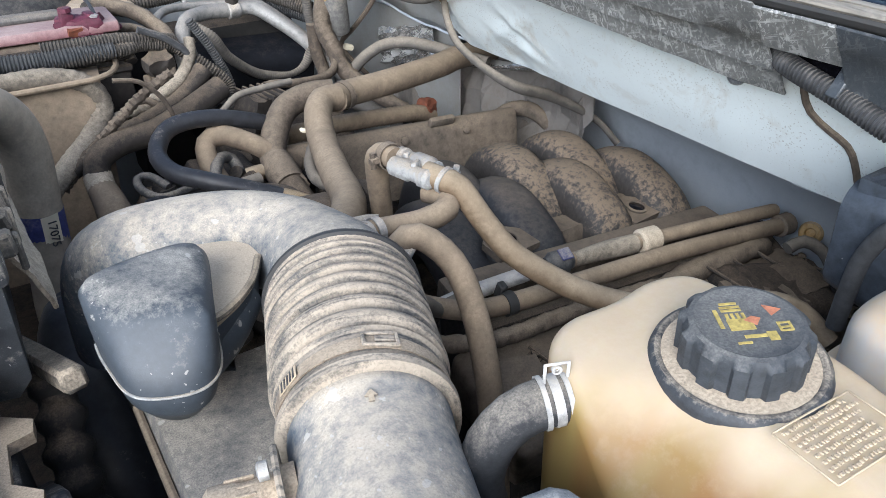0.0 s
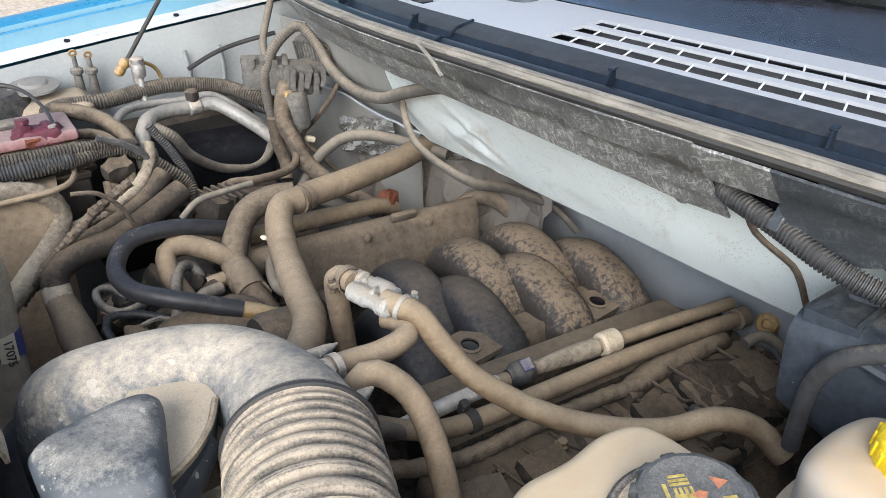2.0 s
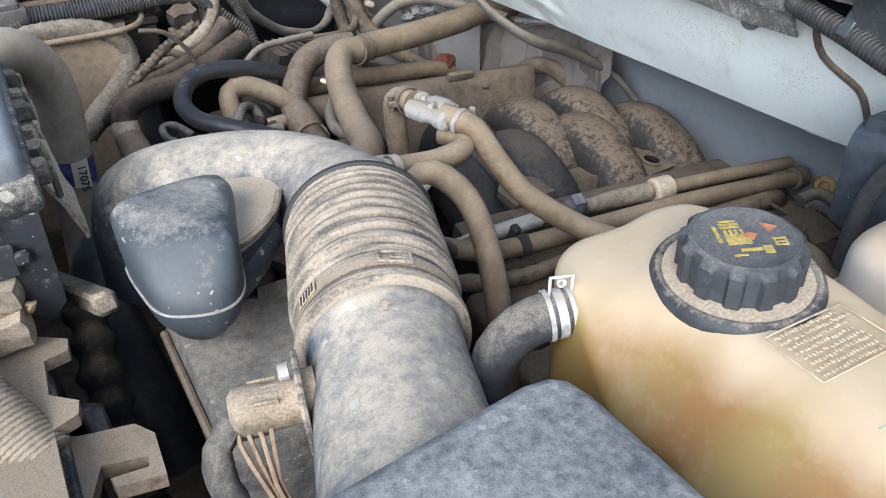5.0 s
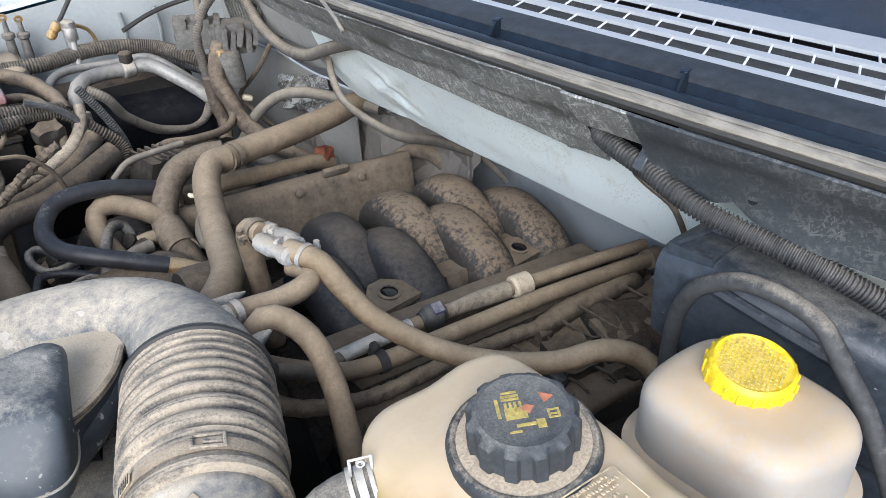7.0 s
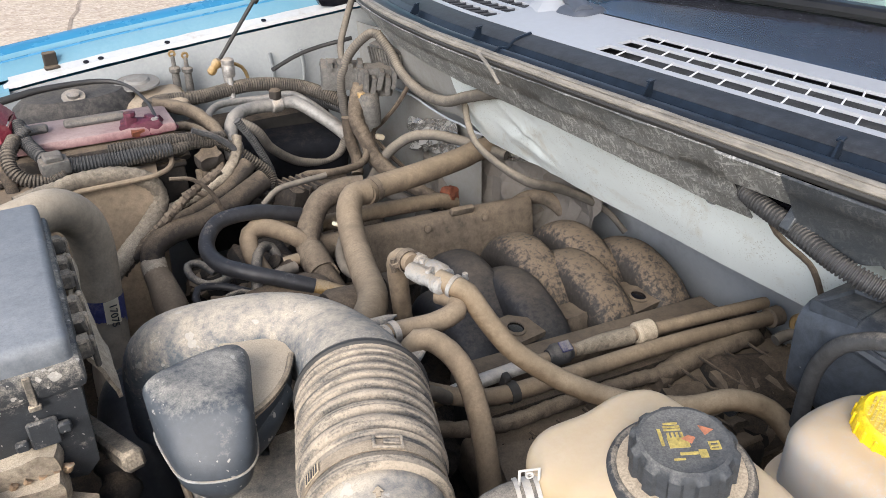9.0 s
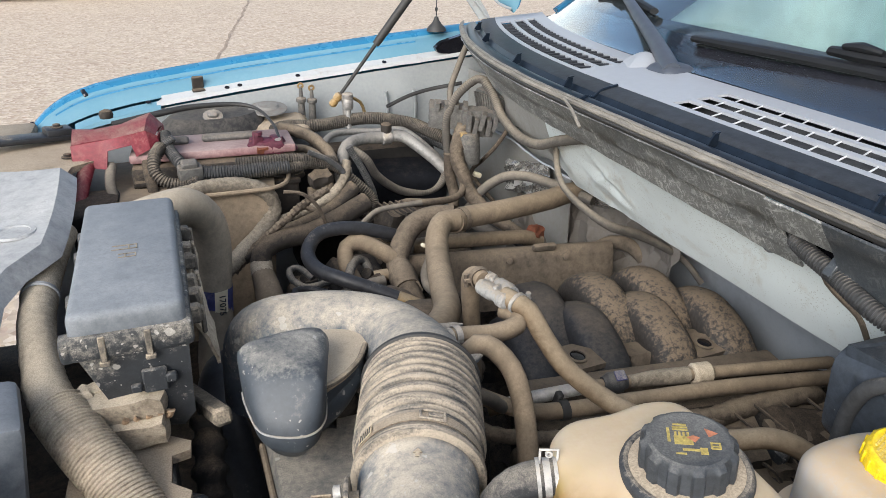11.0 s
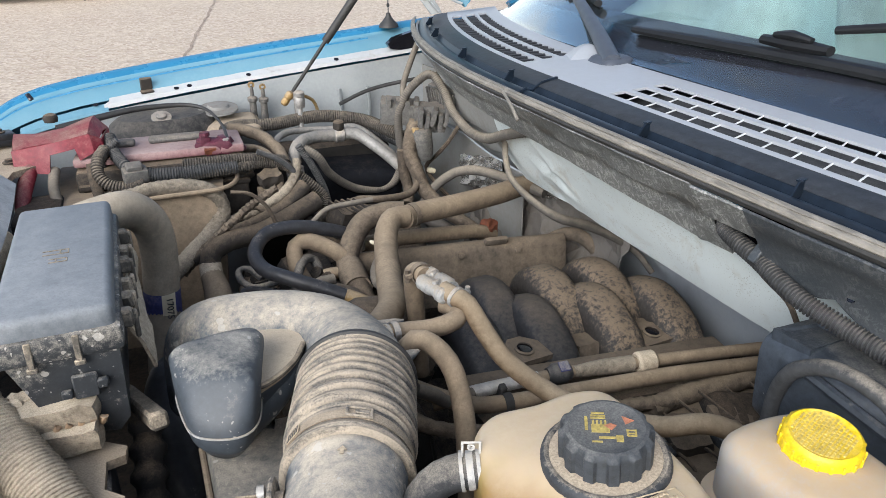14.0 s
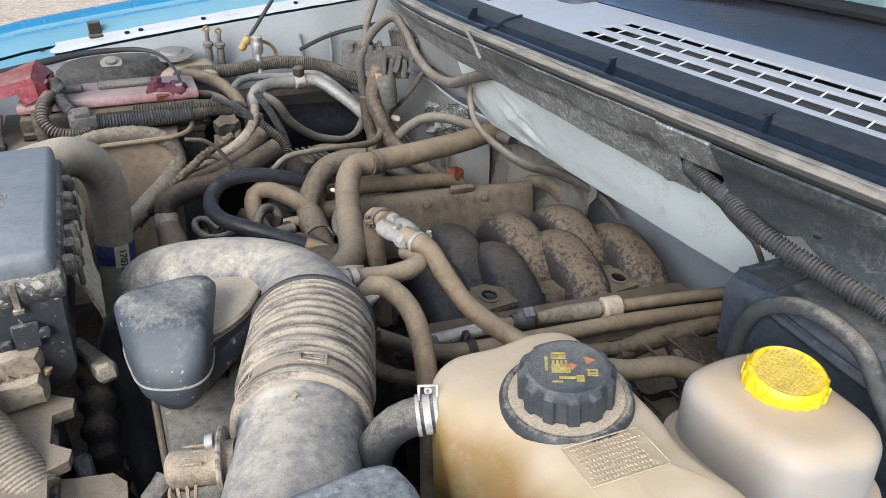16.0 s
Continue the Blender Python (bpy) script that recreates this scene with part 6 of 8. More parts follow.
for x, y, w, h in ((0, 0.006, 0.026, 0.003), (0, -0.006, 0.026, 0.003), (0.0115, 0, 0.003, 0.012), (-0.0115, 0, 0.003, 0.012), (0.003, 0, 0.014, 0.006)):
    rbox(b, (w, h, 0.0026), bk @ pose(x, y, 0.0634), 0.0008, 1)
part("buckle", b, M_BELLOWS, clamp, "dark square buckle")
bl = Matrix.Translation(along(0.046)) @ pose(0, 0, 0, 0, 0, -19.6) @ pose(0, 0, 0, 0, -52, 0)
part("paper_tag", rbox_bm((0.020, 0.011, 0.0006), bl @ pose(0, 0, 0.0634), 0, 1), M_BOTTLE_LABEL, clamp, "white paper tag with dark bars")
for k in range(5):
    part("tag_bar", rbox_bm((0.0016, 0.0095, 0.0004), bl @ pose(-0.007 + 0.0035 * k, 0, 0.0639), 0, 1), M_INK, clamp)
for s0 in (S_END - 0.002,):
    part("dark_rim", lathe_bm([(0.0640, s0 - 0.0035), (0.0682, s0 - 0.002), (0.0682, s0 + 0.002), (0.0640, s0 + 0.0035)], ax, 48, close=False), M_TRIM, intake)
e0 = along(S_END - 0.01)
elbow_pts = [e0, along(S_END + 0.03, -0.004), (0.230, 0.596, 0.942), (0.218, 0.648, 0.938), (0.185, 0.683, 0.938), (0.138, 0.701, 0.938), (0.084, 0.728, 0.925), (0.066, 0.758, 0.888), (0.063, 0.771, 0.805)]
elbow = part("elbow", tube_bm(elbow_pts, [0.057, 0.056, 0.053, 0.050, 0.049, 0.049, 0.049, 0.050, 0.052], seg=36, step=0.010), M_INTAKE, intake, "grey plastic elbow whitened by dried mud")
for q, dirv, ln in (((0.262, 0.606, 0.956), (0.95, 0.30, -0.08), 0.052), ((0.254, 0.512, 0.957), (0.94, 0.27, 0.20), 0.050)):
    part("spigot", lathe_bm([(0.011, -0.02), (0.0105, ln * 0.3), (0.006, ln * 0.8), (0.0025, ln), (0.0015, ln + 0.004)], axis(q, dirv), 14), M_INTAKE, elbow)
part("spigot", lathe_bm([(0.012, -0.03), (0.012, 0.012), (0.0145, 0.014), (0.0145, 0.020), (0.012, 0.022)], axis((0.255, 0.560, 0.973), (1, 0.1, -0.1)), 18), M_INTAKE, elbow)
# resonator chamber
RING = [
    [(0.047, 0.566, 1.006), (0.047, 0.556, 1.002), (0.064, 0.542, 1.000), (0.088, 0.528, 0.999), (0.101, 0.540, 0.999), (0.110, 0.578, 1.000), (0.098, 0.588, 1.003), (0.070, 0.578, 1.006)],
    [(0.034, 0.572, 1.007), (0.034, 0.553, 0.999), (0.054, 0.534, 0.997), (0.094, 0.512, 0.996), (0.108, 0.524, 0.994), (0.126, 0.586, 0.994), (0.116, 0.604, 0.996), (0.074, 0.592, 1.003)],
    [(0.029, 0.574, 1.001), (0.029, 0.549, 0.991), (0.049, 0.526, 0.988), (0.097, 0.503, 0.987), (0.112, 0.518, 0.985), (0.131, 0.588, 0.986), (0.120, 0.609, 0.988), (0.072, 0.598, 0.995)],
    [(0.029, 0.577, 0.975), (0.029, 0.532, 0.966), (0.043, 0.505, 0.962), (0.088, 0.487, 0.962), (0.108, 0.502, 0.962), (0.120, 0.565, 0.964), (0.116, 0.605, 0.966), (0.072, 0.604, 0.972)],
    [(0.030, 0.578, 0.952), (0.030, 0.522, 0.946), (0.042, 0.492, 0.942), (0.080, 0.476, 0.942), (0.104, 0.494, 0.943), (0.115, 0.55, 0.946), (0.112, 0.60, 0.948), (0.072, 0.606, 0.951)],
    [(0.032, 0.578, 0.936), (0.033, 0.520, 0.928), (0.046, 0.493, 0.923), (0.078, 0.479, 0.922), (0.099, 0.497, 0.923), (0.110, 0.55, 0.927), (0.108, 0.598, 0.932), (0.072, 0.604, 0.936)],
    [(0.041, 0.572, 0.914), (0.043, 0.526, 0.907), (0.054, 0.505, 0.903), (0.074, 0.496, 0.902), (0.090, 0.510, 0.903), (0.099, 0.55, 0.907), (0.098, 0.590, 0.910), (0.072, 0.594, 0.914)]]


def ring3(pts, per=8):
    """A smooth closed loop through points in space."""
    out = []
    for i in range(len(pts)):
        a, b, c, d = (Vector(pts[(i + j) % len(pts)]) for j in (-1, 0, 1, 2))
        out += [0.5 * (2 * b + (c - a) * t + (2 * a - 5 * b + 4 * c - d) * t * t + (3 * b - 3 * c + d - a) * t ** 3) for t in (k / per for k in range(per))]
    return out


loops = [ring3(pts) for pts in RING]
resonator = part("resonator", loft_bm(loops), M_RESON, intake, "dark boxy resonator chamber", angle=60)
seam_line = [p + (p - Vector((0.075, 0.56, p.z))).normalized() * 0.0004 for p in loops[4][2:42]]
part("moulding_seam", tube_bm(seam_line, 0.0013, seg=6), M_ALLOY, resonator, "pale moulding seam")
shelf = ccw(closed_curve([(0.098, 0.538), (0.109, 0.527), (0.123, 0.534), (0.144, 0.550), (0.163, 0.572), (0.178, 0.600), (0.190, 0.640), (0.170, 0.672), (0.130, 0.672), (0.100, 0.63)], 80))
b = bmesh.new()
plate(b, [(p.x, p.y) for p in shelf], 0.007, Matrix.Translation((0, 0, 0.9575)))
duct = part("connecting_duct", b, M_SHELF, intake, "tan dusty hollowed shelf to the elbow")
part("duct_body", loft_bm([[Vector((p.x, p.y, z)) for p in inset(shelf, e)] for z, e in ((0.954, 0.002), (0.945, 0.001), (0.925, 0.004), (0.905, 0.014), (0.895, 0.026))]), M_RESON, duct, "dark rounded body under the shelf")
part("rim", tube_bm([(0.102, 0.530, 0.966), (0.110, 0.5265, 0.964), (0.123, 0.533, 0.962), (0.144, 0.549, 0.962), (0.163, 0.571, 0.962), (0.178, 0.600, 0.962)], 0.0036, seg=8, step=0.006), M_RUBBER_DUST, duct, "raised moulded rim")
part("under_tube", tube_bm([(0.072, 0.585, 0.880), (0.092, 0.560, 0.905), (0.118, 0.553, 0.926), (0.150, 0.585, 0.936)], [0.030, 0.027, 0.023, 0.022], seg=18), M_RESON, duct, "dark rounded underside")
# airflow sensor on the side of the tube
sd = Vector((-0.96, 0.25, -0.05)).normalized()
sp = along(-0.016, 0.006) + sd * 0.050
b = lathe_bm([(0.019, 0.0), (0.019, 0.012), (0.016, 0.013), (0.016, 0.034), (0.0175, 0.036), (0.0175, 0.052), (0.013, 0.056)], axis(sp + Vector((0, 0, 0.004)), sd), 20)
sensor = part("airflow_sensor", b, M_TRAY, intake, "dusty airflow sensor plugged into the tube")
part("flange", lathe_bm([(0.020, -0.002), (0.034, -0.002), (0.035, 0.0), (0.034, 0.002), (0.020, 0.002)], axis(sp + sd * 0.010, sd), 28), M_BELLOWS, sensor, "thin dusty flange")
for k in range(4):
    part("socket_rib", rbox_bm((0.018, 0.0022, 0.003), Matrix.Translation(sp + sd * 0.034 + Vector((0, 0, 0.019))) @ pose(0, 0, 0, 0, 0, -15) @ pose(0, -0.012 + 0.007 * k, 0), 0.0006, 1), M_TRAY, sensor)
part("screw", lathe_bm([(0.006, 0), (0.006, 0.006), (0.003, 0.007)], axis(sp + sd * 0.016 + Vector((0, 0, 0.030)), sd), 10), M_CLAMP, sensor)
settle(intake)
q0 = sp + sd * 0.052
pig = thing("sensor_pigtail", "taped sensor wires hanging with bare strands", "wiring", tuple(q0 - Vector((0, 0, 0.08))))
part("sleeve", tube_bm([q0 + Vector((-0.006, -0.004, 0.004)), q0 + Vector((-0.022, -0.022, -0.01)), q0 + Vector((-0.014, -0.055, -0.04)), q0 + Vector((0.008, -0.078, -0.07)), q0 + Vector((0.018, -0.09, -0.12))], [0.008, 0.010, 0.009, 0.0115, 0.009], wrap=(0.022, 0.0022), seg=16), M_TAPE, pig, "dark torn tape sleeve")
for k in range(4):
    o = Vector((0.003 * k, 0.003 * (k % 2), 0.004))
    part("strand", tube_bm([q0 + o, q0 + o + Vector((-0.006 + 0.004 * k, -0.022, -0.004)), q0 + o + Vector((0.0, -0.045, -0.025)), q0 + o + Vector((0.008, -0.065, -0.055))], 0.0016, seg=6), M_WIRE, pig)
settle(pig)

airbox = thing("air_filter_box", "dusty black air filter box with sloped lid", "air filter box", (0.12, 0.2, 0.6))
out = [(0.2045, 0.180), (0.206, 0.10), (0.20, -0.12), (-0.06, -0.14), (-0.08, 0.15), (0.035, 0.198), (0.12, 0.206), (0.172, 0.2105), (0.190, 0.2075), (0.200, 0.198)]
base = ccw([Vector((x, y, 0)) for x, y in out])
loops = []
for dz, ins in ((-0.09, 0.0), (-0.03, 0.001), (-0.012, 0.003), (-0.004, 0.007), (0.0, 0.014)):
    loops.append([p + Vector((0, 0, 1.040 + dz)) for p in inset(base, ins)])
b = loft_bm(loops)
lid = part("lid", b, M_LIDBOX, airbox, "mud-spattered black lid")
part("lower_box", rbox_bm((0.24, 0.30, 0.30), pose(0.10, 0.03, 0.77), 0.02, 2), M_BOX, airbox)
b = bmesh.new()
loft(b, [[Vector((x, y, z)) for x, y in pts] for z, pts in ((0.52, [(0.06, 0.44), (0.20, 0.44), (0.20, 0.58), (0.06, 0.58)]), (0.84, [(0.045, 0.40), (0.225, 0.40), (0.225, 0.61), (0.045, 0.61)]), (0.862, [(0.052, 0.41), (0.218, 0.41), (0.218, 0.60), (0.052, 0.60)]))])
part("duct_box", b, M_DUCT, airbox, "dusty black duct below the tube")
part("duct_edge", tube_bm([(0.043, 0.60, 0.845), (0.043, 0.48, 0.845), (0.044, 0.40, 0.843)], 0.004, seg=8), M_LOOM, airbox)
settle(airbox)

# ---- coolant bottle ----
DEG = [(0.238, 0.14), (0.245, 0.215), (0.253, 0.262), (0.267, 0.296), (0.294, 0.313), (0.335, 0.312), (0.374, 0.316), (0.404, 0.305), (0.416, 0.272), (0.413, 0.225), (0.410, 0.178), (0.404, 0.142), (0.406, 0.116), (0.421, 0.088), (0.417, 0.058), (0.394, 0.034), (0.365, 0.012), (0.335, -0.03), (0.265, -0.045), (0.236, 0.03)]
coolant = thing("coolant_bottle", "stained yellowish coolant bottle with black screw cap", "coolant bottle", (0.34, 0.15, 0.75))
b = loft_bm(bottle_loops(DEG, 0.74, 1.027, 0.014, 110, 0.003, 7, 0.004))
for v in b.verts:
    k = max(0, 0.12 - v.co.y) * 0.16 + 0.9 * max(0, v.co.x - 0.405) * 0.5
    if v.co.z > 0.9:
        v.co.z -= k * (v.co.z - 0.9) / 0.12
    sl = max(0.0, min(1.0, (0.318 - v.co.x) / 0.085)) * max(0.0, min(1.0, (0.275 - v.co.y) / 0.07))
    if v.co.z > 0.86:
        v.co.z -= 0.052 * sl * sl * (3 - 2 * sl) * (v.co.z - 0.86) / 0.166
    groove = math.exp(-((v.co.y - 0.165) / 0.018) ** 2) * max(0, min(1, (1.01 - v.co.z) / 0.06))
    if v.co.x < 0.30:
        v.co.x += 0.012 * groove
skin = BVHTree.FromBMesh(b)
body = part("body", b, M_BOTTLE, coolant, angle=60)
CAPM = pose(0.348, 0.216, 1.0285, 4, -3, -30)
part("neck_ring", lathe_bm([(0.040, -0.010), (0.0485, -0.008), (0.0490, 0.002), (0.0478, 0.0052), (0.036, 0.007)], CAPM, 48), M_CAP_RING, coolant, "neck ring caked in tan dust")
part("ring_lip", lathe_bm([(0.0475, -0.010), (0.0505, -0.011), (0.0535, -0.006), (0.0540, 0.000), (0.0527, 0.0045), (0.0500, 0.0066), (0.0472, 0.0064), (0.0455, 0.0050)], CAPM, 56, close=False), M_CAP_LIP, coolant, "thick dark rounded lip of the neck ring")
cap = part("cap", lathe_bm([(0.0345, 0.006), (0.0355, 0.007), (0.0355, 0.026), (0.0352, 0.029), (0.0335, 0.0330), (0.0305, 0.0340), (0.0292, 0.0334), (0.010, 0.0336)], CAPM, 120, knurl=(12, 0.0030, 0, 3)), M_CAP, coolant, "knurled black screw cap")
TOP = CAPM @ Matrix.Translation((0, 0, 0.0338)) @ Matrix.Diagonal((0.80, 0.80, 0.6, 1))
SYMBOL = [(-0.008, 0.020, 0.013, 0.0022), (-0.008, 0.016, 0.015, 0.0022), (-0.008, 0.0125, 0.015, 0.0022), (-0.006, -0.003, 0.018, 0.012), (0.000, -0.016, 0.016, 0.003), (0.012, -0.017, 0.007, 0.009), (-0.010, -0.022, 0.010, 0.002), (-0.020, 0.004, 0.003, 0.020), (0.020, -0.008, 0.0018, 0.009), (0.028, -0.008, 0.0018, 0.009), (0.024, -0.0125, 0.009, 0.0016), (0.024, -0.009, 0.009, 0.0016), (0.024, -0.0045, 0.009, 0.0016)] + [(-0.013 + 0.004 * k, 0.006, 0.0022, 0.006) for k in range(4)]
for x, y, w, h in SYMBOL:
    part("symbol_stroke", rbox_bm((w, h, 0.0008), TOP @ pose(x, y, 0), 0, 1), M_YELLOW_INK, cap, smooth=False)
b = bmesh.new()
plate(b, [(0.010, 0.016), (0.022, 0.010), (0.013, 0.004)], 0.0009, TOP @ pose(0.006, 0.0, 0))
plate(b, [(-0.004, 0.005), (0.003, 0.009), (0.009, 0.006), (0.004, -0.001)], 0.0009, TOP @ pose(0.001, -0.004, 0))
part("orange_symbol", b, M_ORANGE_INK, cap, "worn orange warning triangle", smooth=False)
# embossed label panel, unreadable rows of small raised bars
LAB = pose(0.3435, 0.1445, 1.0318, 1, 1.0, -2)
b = bmesh.new()
for x, y, sx, sy in ((0, 0.020, 0.066, 0.0012), (0, -0.020, 0.066, 0.0012), (0.033, 0, 0.0012, 0.040), (-0.033, 0, 0.0012, 0.040)):
    rbox(b, (sx, sy, 0.0013), LAB @ pose(x, y, -0.0003), 0.0004, 1)
random.seed(8)
for r in range(8):
    x = -0.029 + random.uniform(0, 0.003)
    while x < random.uniform(0.020, 0.029):
        w = random.uniform(0.0009, 0.0030)
        rbox(b, (w, 0.0024, 0.0012), LAB @ pose(x + w / 2, 0.0164 - 0.0047 * r + random.uniform(-0.0005, 0.0005), -0.0004), 0.0004, 1)
        x += w + random.uniform(0.0006, 0.0014)
part("embossed_label", b, M_BOTTLE_LABEL, coolant, "embossed panel with unreadable raised rows")
b = bmesh.new()
for x0, y0, x1, y1 in ((0.314, 0.0945, 0.325, 0.0925), (0.325, 0.0925, 0.318, 0.0885), (0.331, 0.0965, 0.336, 0.0945), (0.334, 0.0985, 0.338, 0.0975), (0.292, 0.070, 0.297, 0.0745), (0.297, 0.0745, 0.303, 0.0725), (0.303, 0.0725, 0.298, 0.0660), (0.305, 0.0735, 0.312, 0.0715), (0.312, 0.0715, 0.309, 0.0665), (0.309, 0.0665, 0.303, 0.0685), (0.313, 0.0715, 0.320, 0.0715), (0.320, 0.0715, 0.317, 0.0660), (0.317, 0.0660, 0.311, 0.0670)):
    pts = []
    for t in (0.0, 0.5, 1.0):
        hit = skin.ray_cast(Vector((x0 + (x1 - x0) * t, y0 + (y1 - y0) * t, 1.2)), Vector((0, 0, -1)))[0]
        pts.append(hit + Vector((0, 0, 0.0001)))
    part("marker_stroke", tube_bm(pts, 0.00045, seg=6, step=0.004), M_CYAN_INK, coolant)
b = tube_bm([(0.285, 0.258, 1.004), (0.262, 0.268, 1.005), (0.246, 0.274, 1.002)], 0.0135, seg=18)
part("nipple", b, M_BOTTLE, coolant)
for k in range(3):
    part("side_ridge", tube_bm([(0.2405, 0.175, 0.90 - 0.02 * k), (0.2425, 0.20, 0.897 - 0.02 * k), (0.2485, 0.245, 0.893 - 0.02 * k)], 0.0015, seg=6), M_BOTTLE, coolant)
settle(coolant)
dh = thing("overflow_hose", "dark dusty overflow hose clamped to the coolant bottle", "hose", (0.215, 0.25, 0.8))
part("hose", tube_bm([(0.262, 0.268, 1.005), (0.246, 0.274, 1.003), (0.228, 0.280, 0.996), (0.212, 0.283, 0.979), (0.206, 0.285, 0.952), (0.211, 0.287, 0.925), (0.222, 0.288, 0.88), (0.23, 0.29, 0.80)], 0.0160, seg=20), M_CABLE, dh)
cd = Vector((0.92, -0.36, 0.12)).normalized()
b = bmesh.new()
q = Vector((0.252, 0.2715, 1.004))
for o in (-0.0075, 0.0075):
    lathe(b, [(0.0162, -0.0016), (0.0174, -0.0016), (0.0174, 0.0016), (0.0162, 0.0016)], axis(q + cd * o, cd), 28, close=False)
lathe(b, [(0.0162, -0.003), (0.0168, -0.003), (0.0168, 0.003), (0.0162, 0.003)], axis(q, cd), 28, close=False)
sidev = cd.cross(Vector((0, 0, 1))).normalized()
for o in (-0.0075, 0.0075):
    rbox(b, (0.0022, 0.0014, 0.014), Matrix.Translation(q + cd * o + Vector((0, 0, 0.0225))) @ pose(0, 0, 0, 0, 0, -21), 0.0005, 1)
rbox(b, (0.0172, 0.0014, 0.0022), Matrix.Translation(q + Vector((0, 0, 0.0295))) @ pose(0, 0, 0, 0, 0, -21), 0.0005, 1)
lathe(b, [(0.0017, -0.0012), (0.0033, -0.0012), (0.0033, 0.0012), (0.0017, 0.0012)], axis(q + Vector((0, 0, 0.0250)), sidev), 14, close=False)
part("clamp", b, M_WHITE_CLIP, dh, "bright spring clamp with raised ears")
settle(dh)

# ---- white reservoir ----
RES = [(0.459, 0.160), (0.461, 0.199), (0.479, 0.219), (0.521, 0.223), (0.557, 0.215), (0.571, 0.189), (0.573, 0.130), (0.565, 0.096), (0.539, 0.078), (0.491, 0.084), (0.467, 0.106)]
white = thing("brake_fluid_reservoir", "cloudy white fluid reservoir with yellow cap", "reservoir", (0.51, 0.14, 0.8))
part("body", loft_bm(bottle_loops(RES, 0.86, 1.022, 0.021, 88, 0.004, 6, -0.002)), M_BOTTLE_WHITE, white, angle=60)
rim = ccw(closed_curve(RES, 88))
part("flange", loft_bm([[p + Vector((0, 0, z)) for p in inset(rim, -e)] for z, e in ((0.950, 0.001), (0.951, 0.010), (0.956, 0.011), (0.960, 0.001))]), M_BOTTLE_WHITE, white, "dusty moulded flange")
YM = pose(0.525, 0.161, 1.020, 6, -6, 20)
ycap = part("cap", lathe_bm([(0.0320, 0.0), (0.0330, 0.002), (0.0326, 0.014), (0.0315, 0.019), (0.0285, 0.0215), (0.0265, 0.0205), (0.010, 0.0205)], YM, 64), M_YELLOW, white, "bright yellow screw cap")
for k in range(20):
    part("grip_rib", rbox_bm((0.0022, 0.0030, 0.013), YM @ pose(0, 0, 0, 0, 0, 18 * k) @ pose(0.0330, 0, 0.0095), 0.0005, 1), M_YELLOW, ycap)
b = bmesh.new()
random.seed(3)
for r in range(14):
    y = 0.0225 - 0.0034 * r
    half = math.sqrt(max(0, 0.0255 ** 2 - y * y))
    x = -half
    while x < half - 0.003:
        w = min(random.uniform(0.0015, 0.0045), half - x)
        rbox(b, (w, 0.0019, 0.0010), YM @ pose(x + w / 2, y, 0.0210), 0, 1)
        x += w + random.uniform(0.0008, 0.0020)
tagged(part("cap_writing", b, M_TAN_INK, ycap, "unreadable raised rows on the cap", smooth=False), kind="stuff")
settle(white)

# ---- black shield, cable and conduit at the near end of the firewall ----
shield = thing("booster_shield", "dusty black plastic shield over the brake booster", "shield", (0.68, 0.15, 0.85))
secs = []
for y, x0, x1, zt, zb in ((0.322, 0.625, 0.735, 1.020, 0.945), (0.312, 0.606, 0.745, 1.036, 0.925), (0.26, 0.604, 0.750, 1.040, 0.915), (0.20, 0.615, 0.750, 1.030, 0.90), (0.10, 0.640, 0.760, 1.018, 0.88), (-0.05, 0.66, 0.77, 1.0, 0.86), (-0.30, 0.67, 0.78, 0.98, 0.84)):
    lp = []
    r = 0.024
    for qx, qz, a0 in ((x1 - r, zt - r, 0), (x0 + r, zt - r, 90), (x0 + r + 0.004, zb + r, 180), (x1 - r, zb + r, 270)):
        for k in range(5):
            a = radians(a0 + 22.5 * k)
            lp.append(Vector((qx + r * math.cos(a), y, qz + r * math.sin(a))))
    secs.append(lp)
part("cover", loft_bm(secs), M_SHIELD, shield)
part("bolt", lathe_bm([(0.012, 0), (0.010, 0.004), (0.006, 0.006)], pose(0.685, 0.19, 1.029), 14), M_SHIELD, shield)
part("top_tray", loft_bm([[Vector((x, y, z)) for x, y in pts] for z, pts in ((1.030, [(0.612, 0.305), (0.668, 0.298), (0.672, 0.262), (0.614, 0.258)]), (1.0425, [(0.612, 0.305), (0.668, 0.298), (0.672, 0.262), (0.614, 0.258)]), (1.0425, [(0.617, 0.300), (0.663, 0.294), (0.667, 0.266), (0.618, 0.263)]), (1.0395, [(0.619, 0.298), (0.661, 0.292), (0.665, 0.268), (0.620, 0.265)]))]), M_SHIELD, shield, "dust-filled shallow tray", angle=20)
part("side_ridge", tube_bm([(0.606, 0.250, 1.022), (0.612, 0.20, 1.012), (0.630, 0.13, 0.992)], 0.006, seg=8), M_SHIELD, shield)
part("booster", lathe_bm([(0.03, -0.06), (0.10, -0.055), (0.115, -0.02), (0.115, 0.03), (0.10, 0.05)], axis((0.70, 0.08, 0.86), (-1, 0, 0.1)), 36), M_SHIELD, shield, "round black brake booster")
part("knob", lathe_bm([(0.012, -0.01), (0.014, 0.0), (0.013, 0.012), (0.008, 0.018)], axis((0.655, 0.118, 0.975), (-0.6, -0.5, 0.6)), 16), M_COWL, shield, "pale grey plastic knob")
settle(shield)
